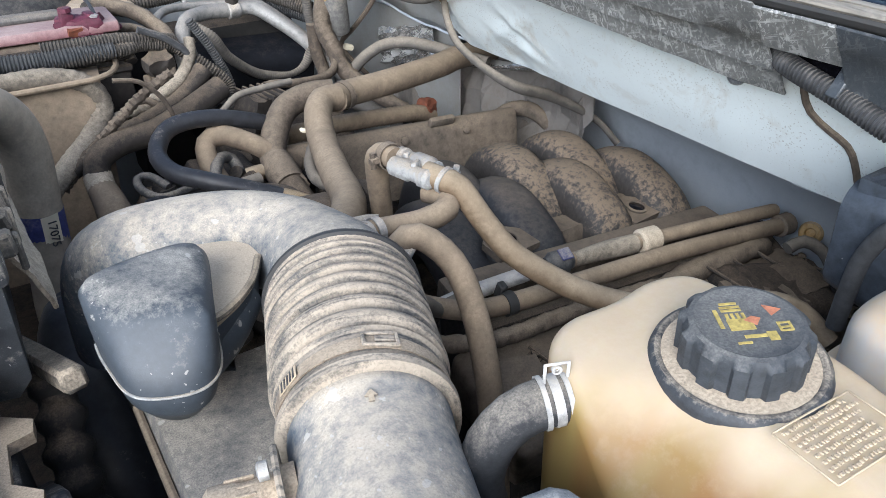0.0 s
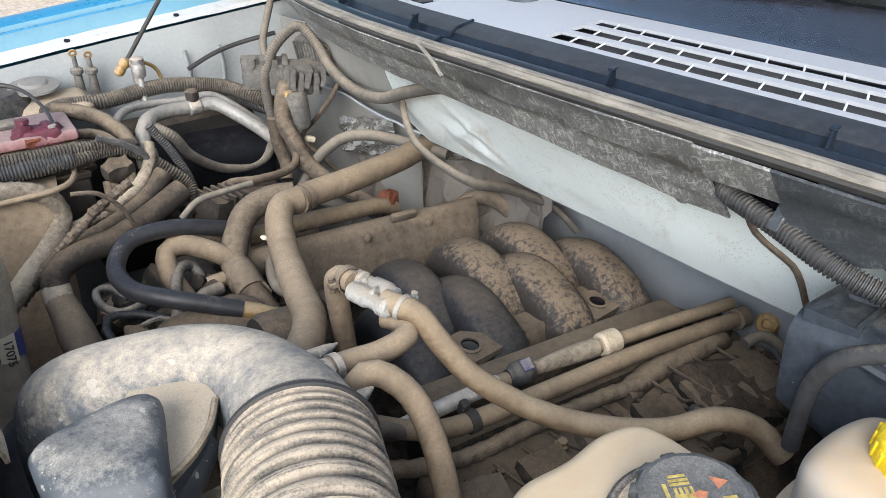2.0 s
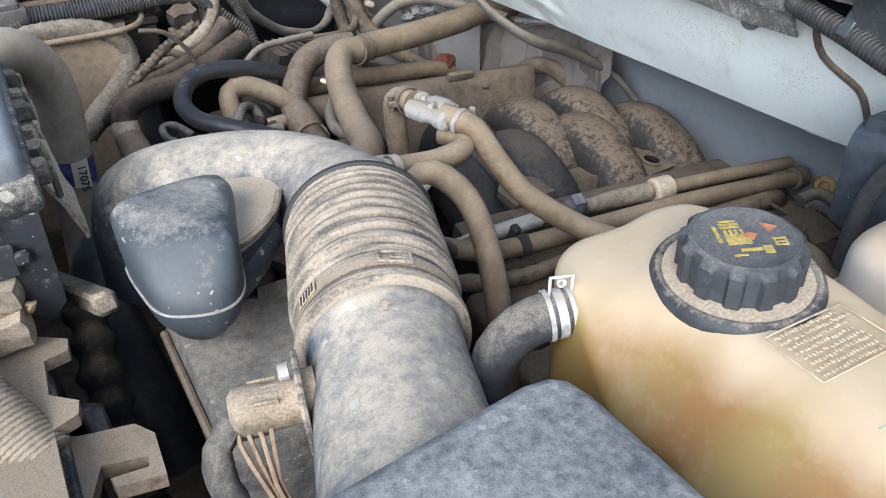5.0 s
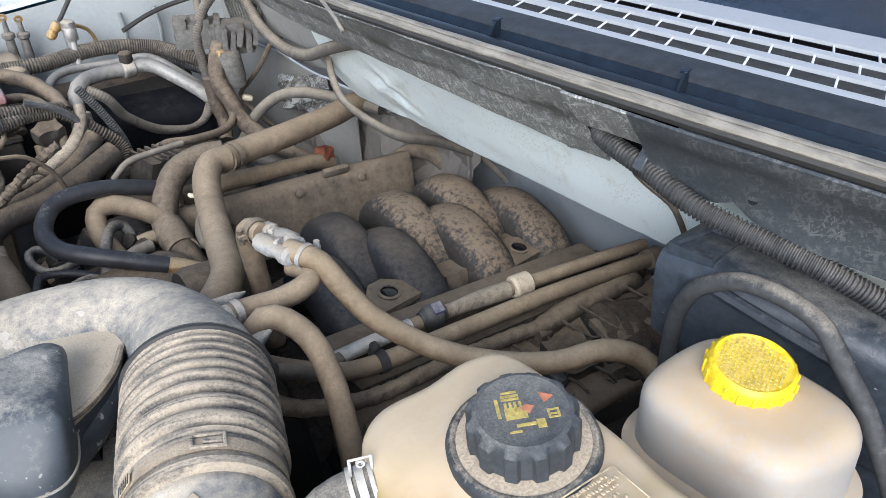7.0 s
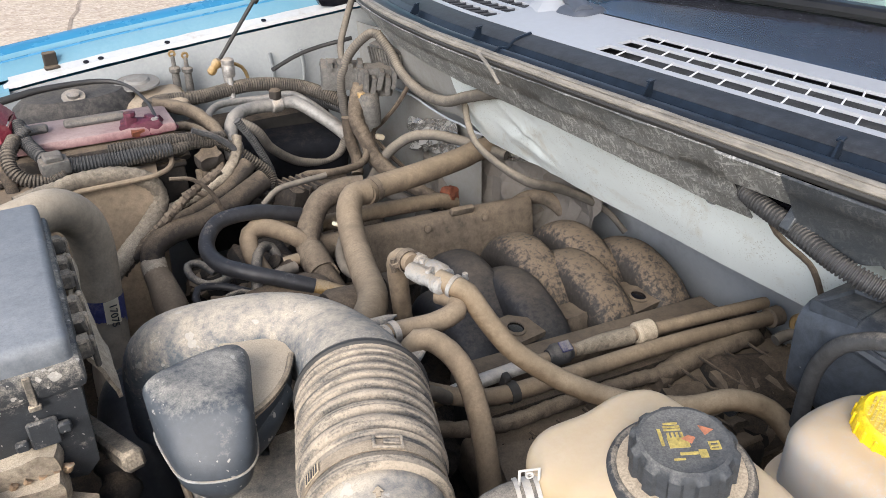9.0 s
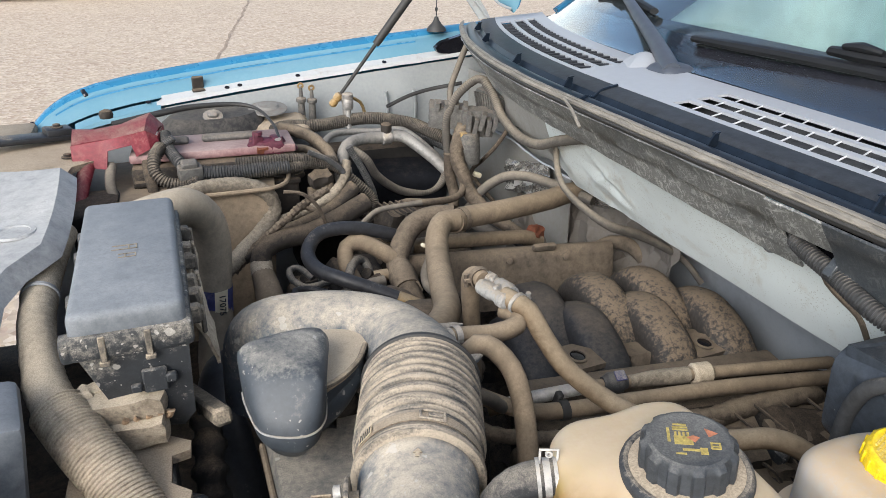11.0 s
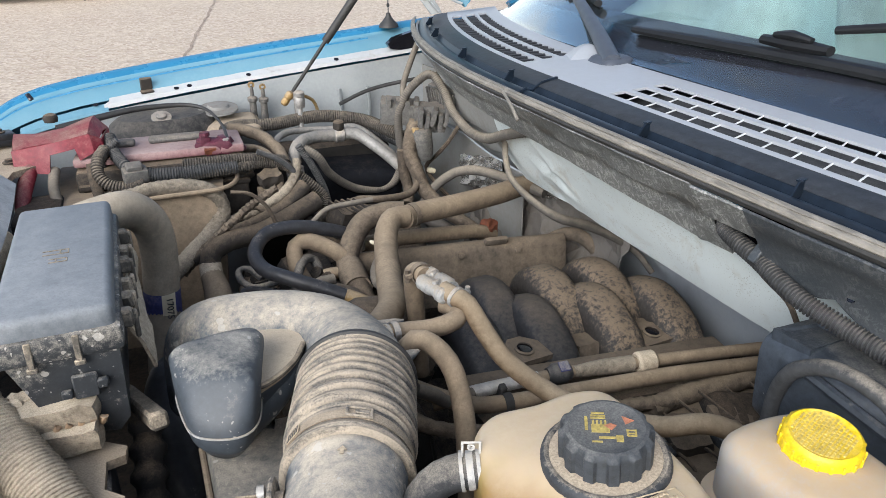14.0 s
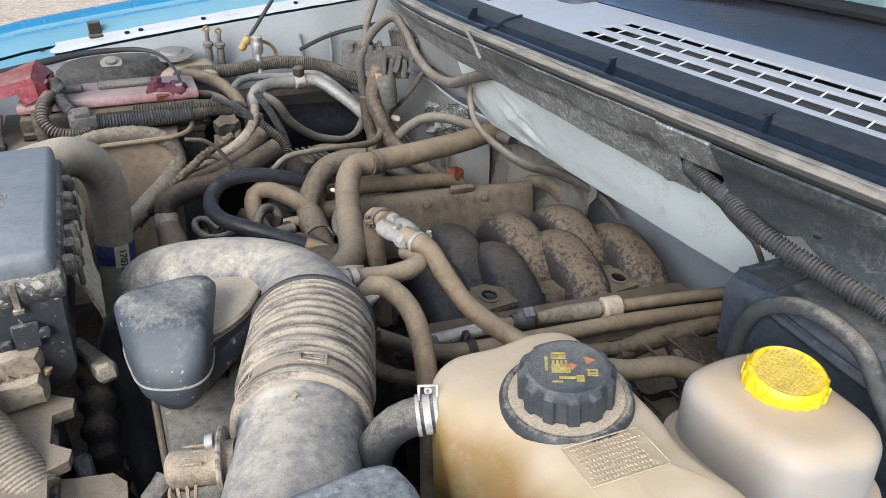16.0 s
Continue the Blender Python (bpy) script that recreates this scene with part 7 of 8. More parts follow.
hose("dusty black cable looping over the shield", [(0.607, 0.285, 0.90), (0.605, 0.283, 0.945), (0.603, 0.278, 0.983), (0.594, 0.258, 1.022), (0.593, 0.230, 1.045), (0.592, 0.203, 1.055), (0.594, 0.171, 1.054), (0.596, 0.145, 1.043), (0.595, 0.121, 1.016), (0.597, 0.100, 0.990), (0.597, 0.083, 0.963), (0.598, 0.065, 0.93), (0.60, 0.03, 0.86)], 0.0082, M_CABLE, "cable", "cable")
cowl_conduit = thing("conduit", "black corrugated conduit running along the cowl", "conduit", (0.64, 0.25, 1.0))
part("sleeve", tube_bm([(0.668, 0.450, 1.112), (0.640, 0.424, 1.112), (0.624, 0.397, 1.110), (0.622, 0.348, 1.099), (0.620, 0.292, 1.084), (0.634, 0.241, 1.070), (0.650, 0.177, 1.057), (0.667, 0.137, 1.040), (0.685, 0.090, 1.022), (0.70, 0.0, 1.0)], 0.0094, rib=(0.0040, 0.0022), seg=16), M_CONDUIT, cowl_conduit)
settle(cowl_conduit)
hose("thin dusty brown edge trim on the firewall opening", [fw_point(y, t) + Vector((-0.004, 0, 0)) for y, t in ((0.420, 0.0), (0.412, 0.12), (0.412, 0.30), (0.405, 0.42), (0.385, 0.50), (0.366, 0.56), (0.358, 0.66), (0.354, 0.85))], 0.0035, M_LOOM, "trim", "edge_trim", seg=8)
b = lathe_bm([(0.006, 0.002), (0.008, 0.006), (0.014, 0.006), (0.017, 0.002), (0.016, -0.012)], axis((0.946, 0.509, 0.776), (-0.9, -0.25, 0.35)), 24)
solid("grommet", b, M_BRASS, "rusty yellow grommet in the firewall", "grommet")

# ---- radiator side: slam panel, cover, fuse box, loom, brackets ----
slam = thing("radiator_support", "dusty black radiator support with bolts and brackets", "radiator support", (-0.3, 1.2, 0.7))
part("beam", rbox_bm((0.14, 1.9, 0.05), pose(-0.36, 0.75, 0.985, 0, 0, 0), 0.01, 2), M_TRAY, slam)
b = bmesh.new()
plate(b, [(-0.36, 1.24), (-0.20, 1.22), (-0.19, 1.30), (-0.15, 1.33), (-0.14, 1.46), (-0.19, 1.52), (-0.30, 1.55), (-0.37, 1.45)], 0.012, pose(0, 0, 1.008, 0, 0, 0))
part("corner_plate", b, M_TRAY, slam)
b = rbox_bm((0.16, 0.05, 0.012), pose(-0.28, 1.47, 1.030, 0, 4, 20), 0.004, 2)
rbox(b, (0.05, 0.045, 0.02), pose(-0.225, 1.49, 1.034, 0, 4, 20), 0.004, 2)
part("black_bracket", b, M_BLACK, slam, "black painted corner bracket")
for x, y, z in ((-0.225, 1.488, 1.044), (-0.20, 1.36, 1.016), (-0.17, 1.42, 1.016)):
    b = lathe_bm([(0.012, 0), (0.012, 0.002), (0.007, 0.0025), (0.007, 0.007), (0.004, 0.008)], Matrix.Translation((x, y, z)), 12)
    part("bolt", b, M_ENGINE, slam)
part("cream_cap", lathe_bm([(0.020, 0), (0.020, 0.012), (0.015, 0.016)], pose(-0.155, 1.46, 1.012, 10, 0, 0), 20), M_LOOM, slam, "cream plastic plug")
part("round_stop", lathe_bm([(0.013, 0), (0.015, 0.008), (0.012, 0.015), (0.005, 0.018)], pose(-0.135, 1.555, 1.040), 18), M_ENGINE, slam)
# solid block, near black in place of the shaded gap by the battery
part("gap_shade_block", rbox_bm((0.08, 0.14, 0.10), pose(-0.155, 1.24, 0.915), 0.012, 2, jitter=0.003), M_GRIME_SHADE, slam)
settle(slam)
cover = thing("radiator_cover", "grey plastic radiator cover with a worn dusty sheen", "radiator cover", (-0.3, 0.9, 0.95))
b = bmesh.new()
rows = []
for t in np.linspace(0, 1, 14):
    y = 1.165 - 0.75 * t
    xe = -0.168 + 0.004 * math.sin(t * 9) - 0.055 * max(0, min(1, (t - 0.38) / 0.12))
    rows.append([(-0.46 + (xe + 0.46) * s, y + 0.05 * (1 - s) * (1 - t), 1.058 - 0.055 * t - 0.006 * s - 0.03 * max(0, s - 0.93) * 10 + 0.004 * math.sin(s * 7 + t * 3)) for s in np.linspace(0, 1, 14)])
sheet(b, rows, thick=0.004)
part("panel", b, M_SHROUD, cover)
b = lathe_bm([(0.030, 0.0), (0.028, 0.003), (0.022, 0.003), (0.020, 0.001), (0.005, 0.001)], pose(-0.232, 0.930, 1.036), 28)
part("moulded_ring", b, M_SHROUD, cover)
settle(cover)

fuse = thing("fuse_box", "dark grey fuse box with dust-faded lid, mud-splashed sides", "fuse box", (-0.08, 0.77, 0.9))
b = rbox_bm((0.120, 0.354, 0.032), pose(-0.0805, 0.773, 1.044), 0.008, 3, taper=0.985)
lidf = part("lid", b, M_LID, fuse, "dust-faded dark grey lid", angle=50)
b = bmesh.new()
for x, y, w, h in ((-0.083, 0.775, 0.030, 0.0016), (-0.083, 0.763, 0.030, 0.0016), (-0.069, 0.769, 0.0016, 0.012), (-0.078, 0.769, 0.0016, 0.012), (-0.080, 0.748, 0.020, 0.0016), (-0.080, 0.738, 0.020, 0.0016), (-0.070, 0.743, 0.0016, 0.010), (-0.082, 0.743, 0.0016, 0.010)):
    rbox(b, (w, h, 0.0016), pose(x, y, 1.0600), 0, 1)
part("moulded_mark", b, M_LOOM_TAPE, lidf, "small moulded symbol, unreadable", smooth=False)
b = rbox_bm((0.128, 0.362, 0.030), pose(-0.079, 0.772, 1.022), 0.006, 2)
part("upper_body", b, M_BOX, fuse, "mud-splashed black upper body")
b = loft_bm([[Vector((x, y, z)) for x, y in pts] for z, pts in ((0.893, [(-0.085, 0.62), (-0.040, 0.61), (-0.032, 0.93), (-0.115, 0.93)]), (0.915, [(-0.100, 0.602), (-0.026, 0.600), (-0.024, 0.945), (-0.13, 0.945)]), (1.012, [(-0.136, 0.597), (-0.022, 0.596), (-0.022, 0.95), (-0.136, 0.95)]))])
part("lower_body", b, M_BOX, fuse, "mud-splashed black lower body")
for x in (-0.108, -0.062):
    b = rbox_bm((0.007, 0.004, 0.030), pose(x, 0.591, 1.020, -4, 0, 0), 0.001, 1)
    rbox(b, (0.011, 0.005, 0.006), pose(x, 0.590, 1.003), 0.001, 1)
    part("front_rib", b, M_BRACKET, fuse, "dust-filled moulded rib")
b = rbox_bm((0.026, 0.006, 0.030), pose(-0.062, 0.592, 0.972), 0.002, 1)
rbox(b, (0.012, 0.008, 0.012), pose(-0.045, 0.592, 0.972), 0.002, 1)
rbox(b, (0.012, 0.008, 0.010), pose(-0.082, 0.592, 0.965), 0.002, 1)
part("latch", b, M_BOX, fuse)
for y in (0.605, 0.70, 0.83, 0.90):
    b = rbox_bm((0.014, 0.026, 0.026), pose(-0.144, y, 1.020, 0, 0, 4), 0.004, 2)
    part("side_clip", b, M_BOX, fuse)
random.seed(12)
for k in range(6):
    y = 0.640 + 0.050 * k
    b = rbox_bm((0.016, 0.020, 0.020), pose(-0.012, y, 1.022 - 0.004 * k % 0.01, random.uniform(-10, 10), 0, random.uniform(-10, 10)), 0.003, 1, jitter=0.003)
    rbox(b, (0.006, 0.012, 0.034), pose(-0.003, y + 0.012, 1.005), 0.002, 1)
    part("edge_clip", b, M_BRACKET, fuse)
b = bmesh.new()
rows = []
for t in np.linspace(0, 1, 16):
    y = 0.90 - 0.24 * t
    rows.append([(-0.010 + (0.013 + 0.006 * t) * s + 0.003 * math.sin(6 * t + 3 * s) + 0.003 * noise.noise(Vector((t * 8, s * 4, 0))), y, 1.012 - 0.030 * s - 0.034 * t * s - 0.012 * t) for s in np.linspace(0, 1, 8)])
sheet(b, rows, thick=0.004)
part("side_flap", b, M_LOOM_PALE, fuse, "dust-caked side flap")
for k in range(5):
    part("wire", tube_bm([(-0.10 + 0.012 * k, 0.615, 0.930), (-0.105 + 0.012 * k, 0.600, 0.915 + 0.004 * (k % 2)), (-0.098 + 0.012 * k, 0.585, 0.932), (-0.10 + 0.01 * k, 0.60, 0.92)], 0.0036, seg=7), M_WIRE, fuse)
settle(fuse)

loom = thing("wiring_loom", "thick taped wiring loom wrapped in dusty cloth tape", "wiring loom", (-0.18, 0.75, 0.85))
part("trunk", tube_bm([(-0.180, 1.015, 0.995), (-0.192, 0.94, 0.990), (-0.200, 0.843, 0.980), (-0.198, 0.76, 0.972), (-0.188, 0.69, 0.962), (-0.178, 0.64, 0.950), (-0.155, 0.585, 0.930)], [0.016, 0.020, 0.022, 0.022, 0.022, 0.024, 0.026], seg=22, wrap=(0.013, 0.0016)), M_LOOM_PALE, loom)
part("corrugated_end", tube_bm([(-0.168, 0.615, 0.940), (-0.140, 0.565, 0.920), (-0.11, 0.52, 0.895), (-0.08, 0.47, 0.86)], 0.030, seg=24, rib=(0.0046, 0.0015)), M_LOOM_PALE, loom, "corrugated loom sleeve")
part("branch", tube_bm([(-0.160, 0.600, 0.935), (-0.142, 0.620, 0.940), (-0.122, 0.632, 0.938), (-0.100, 0.63, 0.930)], [0.018, 0.018, 0.017, 0.014], wrap=(0.011, 0.005)), M_LOOM_PALE, loom)
part("tie", lathe_bm([(0.0225, -0.004), (0.0245, -0.003), (0.0245, 0.003), (0.0225, 0.004)], axis((-0.200, 0.83, 0.979), (0.0, 1, 0.1)), 20, close=False), M_SHROUD, loom)
settle(loom)
plug = thing("connector_block", "mud-caked wiring connector below the fuse box", "connector", (-0.1, 0.6, 0.9))
part("shell", lump_bm((0.086, 0.046, 0.026), pose(-0.098, 0.610, 0.940, 6, -3, -6), 0.004, 5, 0.14), M_LOOM_PALE, plug)
part("shell", lump_bm((0.078, 0.046, 0.032), pose(-0.096, 0.602, 0.912, 10, -3, -8), 0.004, 5, 0.14), M_LOOM_PALE, plug)
settle(plug)
brk = thing("fan_shroud", "dust-covered plastic fan shroud bracket with slots", "fan shroud", (-0.07, 0.5, 0.7))
b = bmesh.new()
plate(b, [(-0.160, 0.60), (-0.060, 0.605), (-0.036, 0.588), (-0.038, 0.572), (-0.058, 0.566), (-0.060, 0.520), (-0.040, 0.502), (-0.043, 0.486), (-0.062, 0.478), (-0.062, 0.40), (-0.17, 0.38)], 0.012, pose(0, 0, 0.876, 0, 3, 0))
part("plate", b, M_TRAY, brk)
b = bmesh.new()
plate(b, [(-0.09, 0.505), (-0.045, 0.492), (-0.008, 0.486), (0.004, 0.468), (0.002, 0.420), (-0.034, 0.425), (-0.036, 0.436), (-0.008, 0.434), (-0.006, 0.445), (-0.04, 0.452), (-0.052, 0.42), (-0.09, 0.40)], 0.014, pose(0, 0, 0.846, 0, 4, 0))
part("slotted_tab", b, M_TRAY, brk)
part("plate_wall", rbox_bm((0.012, 0.24, 0.22), pose(-0.062, 0.50, 0.755), 0.003, 1), M_BOX, brk)
part("raised_mark", rbox_bm((0.030, 0.052, 0.002), pose(-0.082, 0.548, 0.8845, 0, 3, 0), 0.0005, 1), M_LOOM, brk)
part("strut", rbox_bm((0.018, 0.16, 0.03), pose(-0.042, 0.565, 0.805, -38, 0, 8), 0.003, 1), M_BOX, brk, "sloping black brace")
part("belt_ribs", tube_bm([(-0.015, 0.66, 0.86), (-0.022, 0.60, 0.80), (-0.02, 0.56, 0.72), (-0.02, 0.54, 0.6)], 0.02, rib=(0.03, 0.006), seg=12), M_GRIME_SHADE, brk)
part("brace", rbox_bm((0.022, 0.24, 0.022), pose(-0.02, 0.70, 0.86, -22, 0, 12), 0.004, 1), M_BRACKET, brk)
settle(brk)
dark_panel = rbox_bm((0.05, 0.10, 0.10), pose(-0.215, 0.545, 0.955, 0, 8, 10), 0.010, 2)
solid("grille_bracket", dark_panel, M_LID, "dusty grey plastic bracket beside the loom", "bracket")

# ---- radiator hose with its label ----
rad = thing("radiator_hose", "thick dusty radiator hose with a paper part label", "radiator hose", (0.02, 1.05, 0.65))
part("hose", tube_bm([(-0.10, 0.985, 1.005), (-0.047, 1.007, 1.013), (-0.003, 1.041, 1.006), (0.024, 1.067, 0.972), (0.032, 1.080, 0.921), (0.026, 1.082, 0.845), (0.018, 1.068, 0.755), (0.009, 1.05, 0.69), (0.01, 1.0, 0.62)], 0.0305, seg=24), M_RADHOSE, rad)
ld = Vector((-0.08, 0.0, -1)).normalized()
b = lathe_bm([(0.0308, -0.026), (0.0311, -0.026), (0.0311, 0.026), (0.0308, 0.026)], axis((0.0235, 1.0775, 0.815), ld), 28, close=False)
part("blue_band", b, M_BLUE_BAND, rad, "faded blue paper band")
lm = Matrix.Translation((0.0235, 1.0775, 0.815))
fw = Vector((0.25, -0.85, 0.45)).normalized()
rt = Vector((0, 0, 1)).cross(fw).normalized()
b = bmesh.new()
rows = []
for a in np.linspace(-0.55, 0.22, 8):
    ca, sa = math.cos(a - 1.1), math.sin(a - 1.1)
    rows.append([Vector((0.0235, 1.0775, 0.815)) + Vector((ca * 0.0316, sa * 0.0316, 0)) + ld * h for h in (-0.026, 0.026)])
sheet(b, rows)
label17 = part("paper_label", b, M_LABEL, rad, "cream paper label with number")
a = -0.165 - 1.1
nrm = Vector((math.cos(a), math.sin(a), 0))
tx = -ld
ty = nrm.cross(tx)
tm = Matrix((tx, ty, nrm)).transposed().to_4x4()
tm.translation = Vector((0.0235, 1.0775, 0.815)) + nrm * 0.0336
text_part("17075", 0.0165, tm @ pose(0, 0, 0, 0, 0, 180), M_INK, label17, "printed number 17075")
settle(rad)
hose("dark lower radiator hose", [(0.045, 0.98, 0.72), (0.02, 0.92, 0.755), (0.005, 0.88, 0.73), (0.01, 0.82, 0.69), (0.02, 0.76, 0.64), (0.03, 0.70, 0.56)], 0.036, M_HOSE_DARK, seg=20)
wh = thing("coolant_hose", "dusty bent hose with a pale clamp and flared end", "hose", (0.13, 1.1, 0.75))
part("hose", tube_bm([(0.345, 1.230, 0.905), (0.313, 1.218, 0.895), (0.269, 1.198, 0.884), (0.215, 1.174, 0.875), (0.156, 1.163, 0.873), (0.121, 1.154, 0.856), (0.115, 1.140, 0.830)], 0.0195, seg=18), M_ENGINE, wh)
part("flared_end", tube_bm([(0.115, 1.130, 0.823), (0.118, 1.105, 0.809), (0.119, 1.073, 0.795), (0.124, 1.02, 0.768)], [0.021, 0.0235, 0.0265, 0.0265], seg=18), M_HOSE, wh)
part("pale_band", tube_bm([(0.1155, 1.146, 0.838), (0.115, 1.133, 0.826), (0.116, 1.119, 0.815)], 0.0208, seg=18), M_LOOM_PALE, wh, "pale worn band")
settle(wh)

# ---- battery, tray and cables ----
tray = thing("battery_tray", "tan dust-covered battery tray with tall side", "battery tray", (0.05, 1.35, 0.7))
b = loft_bm([[Vector((x, y, z)) for x, y in pts] for z, pts in ((0.66, [(-0.08, 1.21), (0.14, 1.20), (0.17, 1.50), (-0.08, 1.50)]), (0.955, [(-0.13, 1.235), (0.165, 1.235), (0.20, 1.50), (-0.13, 1.50)]))])
part("box", b, M_TANK, tray)
b = bmesh.new()
rim_pts = [(-0.14, 1.225, 0.958), (0.10, 1.222, 0.957), (0.165, 1.225, 0.958), (0.195, 1.26, 0.960), (0.205, 1.34, 0.965)]
tube(b, rim_pts, 0.0045, seg=8)
part("rim", b, M_TANK, tray)
settle(tray)
battery = thing("battery", "dusty red-grey car battery with filler caps", "battery", (0.05, 1.38, 0.9))
part("case", rbox_bm((0.315, 0.185, 0.15), pose(0.070, 1.395, 0.920, 0, 0, -3), 0.008, 2), M_ENGINE, battery, "dark grimy battery case")
part("top", rbox_bm((0.318, 0.160, 0.018), pose(0.070, 1.400, 1.003, -3, 0, -3), 0.006, 2), M_BATTERY, battery)
for x in (-0.030, 0.100):
    part("filler_cap", rbox_bm((0.105, 0.030, 0.014), pose(x, 1.405, 1.018, -3, 0, -3), 0.007, 3), M_MODULE, battery, "grey oval filler cap")
part("front_ridge", rbox_bm((0.315, 0.010, 0.012), pose(0.068, 1.300, 0.965, 0, 0, -3), 0.003, 1), M_ENGINE, battery)
part("front_ridge", rbox_bm((0.315, 0.010, 0.012), pose(0.068, 1.300, 0.945, 0, 0, -3), 0.003, 1), M_ENGINE, battery)
settle(battery)
term = thing("battery_terminal", "corroded dark red battery clamp with bolt", "battery terminal", (0.17, 1.33, 1.0))
b = lump_bm((0.070, 0.034, 0.026), pose(0.168, 1.335, 1.012, 4, 0, -6), 0.007, 5, 0.2)
rbox(b, (0.02, 0.012, 0.03), pose(0.150, 1.330, 1.020, 0, 10, 10), 0.003, 2, jitter=0.004)
rbox(b, (0.014, 0.03, 0.022), pose(0.186, 1.336, 1.018, 0, 0, 10), 0.003, 2, jitter=0.004)
rbox(b, (0.05, 0.014, 0.010), pose(0.205, 1.330, 1.006, 0, 10, -6), 0.003, 1)
part("clamp_body", b, M_TERMINAL, term)
part("bolt", lathe_bm([(0.005, 0), (0.005, 0.022), (0.010, 0.023), (0.010, 0.030)], pose(0.152, 1.330, 1.012), 8), M_TERMINAL, term)
part("nut", lathe_bm([(0.009, 0), (0.009, 0.010), (0.005, 0.012)], pose(0.190, 1.325, 1.016), 6), M_STEEL_DUSTY, term)
part("rust_patch", lump_bm((0.022, 0.009, 0.010), pose(0.156, 1.317, 1.006, 20, 0, 10), 0.004, 3, 0.3), M_RUST, term, "orange rusty crust")
settle(term)
redc = thing("terminal_cover", "faded red plastic battery terminal cover, lifted open", "terminal cover", (-0.1, 1.37, 1.0))
b = bmesh.new()
back = [(-0.188, 1.405, 1.058), (-0.150, 1.400, 1.056), (-0.101, 1.400, 1.062), (-0.070, 1.402, 1.072), (-0.044, 1.402, 1.080), (-0.022, 1.410, 1.052)]
front = [(-0.188, 1.350, 1.040), (-0.158, 1.345, 1.046), (-0.118, 1.340, 1.050), (-0.086, 1.340, 1.055), (-0.058, 1.340, 1.060), (-0.040, 1.350, 1.046)]
hem = [(-0.190, 1.338, 1.012), (-0.150, 1.325, 0.998), (-0.132, 1.322, 0.996), (-0.126, 1.328, 1.030), (-0.084, 1.332, 1.036), (-0.078, 1.328, 1.014), (-0.052, 1.330, 1.026), (-0.036, 1.345, 1.036)]
brow = [(-0.190, 1.346, 1.040), (-0.152, 1.340, 1.046), (-0.134, 1.338, 1.048), (-0.124, 1.338, 1.049), (-0.086, 1.338, 1.055), (-0.076, 1.338, 1.057), (-0.056, 1.338, 1.060), (-0.038, 1.350, 1.046)]
sheet(b, [[Vector(p) + Vector((0, 0.012, -0.030)) for p in back], back, [Vector(p).lerp(Vector(q), 0.5) + Vector((0, 0, 0.006)) for p, q in zip(back, front)], front], thick=0.003)
part("hood", b, M_RED, redc, angle=25)
part("front_skirt", sheet_bm([brow, hem], thick=0.003), M_RED, redc, "notched front skirt", angle=25)
part("side_skirt", sheet_bm([[(-0.022, 1.410, 1.052), (-0.036, 1.345, 1.046)], [(-0.022, 1.412, 1.028), (-0.034, 1.348, 1.030)]], thick=0.003), M_RED, redc)
part("side_skirt", sheet_bm([[(-0.189, 1.405, 1.057), (-0.190, 1.345, 1.040)], [(-0.196, 1.400, 1.025), (-0.192, 1.338, 1.012)]], thick=0.003), M_RED, redc)
settle(redc)
hose("red dusty battery cable boot", [(-0.160, 1.345, 1.012), (-0.173, 1.31, 0.990), (-0.182, 1.27, 0.962), (-0.182, 1.23, 0.93)], [0.012, 0.014, 0.013, 0.012], M_RED, "cable boot", "cable_boot")
hose("dark dusty battery cable", [(-0.125, 1.335, 1.0), (-0.130, 1.30, 0.975), (-0.125, 1.27, 0.945), (-0.12, 1.25, 0.90)], 0.010, M_HOSE_GREY, "cable", "battery_cable")
hose("dusty vertical battery strap", [(-0.060, 1.325, 1.005), (-0.060, 1.305, 0.985), (-0.056, 1.285, 0.955), (-0.052, 1.275, 0.93)], 0.010, M_ENGINE, "strap", "strap", flat=0.5)
hose("thin black cable arching over the battery", [(-0.12, 1.47, 1.045), (-0.027, 1.50, 1.054), (0.040, 1.52, 1.058), (0.131, 1.53, 1.055), (0.176, 1.50, 1.047), (0.196, 1.42, 1.032), (0.197, 1.345, 1.020)], [0.007, 0.007, 0.006, 0.005, 0.0035, 0.003, 0.003], M_TRIM, "cable", "cable")
RIB = (0.0050, 0.0020)
hose("ribbed grey conduit in front of the battery", [(0.014, 1.268, 0.996), (0.040, 1.262, 0.990), (0.090, 1.262, 0.986), (0.133, 1.262, 0.986), (0.199, 1.27, 0.982)], 0.0125, M_CONDUIT, "conduit", "conduit", rib=RIB)
hose("ribbed dusty conduit in front of the battery", [(0.110, 1.262, 0.980), (0.160, 1.262, 0.981), (0.215, 1.275, 0.980), (0.247, 1.29, 0.978), (0.295, 1.30, 0.965), (0.339, 1.29, 0.927), (0.372, 1.28, 0.888), (0.366, 1.255, 0.862), (0.345, 1.24, 0.86)], 0.0105, M_CONDUIT_TAN, "conduit", "conduit", rib=RIB)
hose("ribbed dusty conduit beside the battery terminal", [(0.100, 1.278, 0.998), (0.150, 1.276, 0.997), (0.200, 1.280, 0.995), (0.248, 1.29, 0.987), (0.30, 1.31, 0.972)], 0.0100, M_CONDUIT_TAN, "conduit", "conduit", rib=RIB)
hose("ribbed conduit dropping from the red cover", [(-0.022, 1.375, 1.040), (-0.019, 1.335, 1.024), (-0.004, 1.285, 1.010), (0.012, 1.265, 0.998)], 0.0110, M_CONDUIT, "conduit", "conduit", rib=RIB)
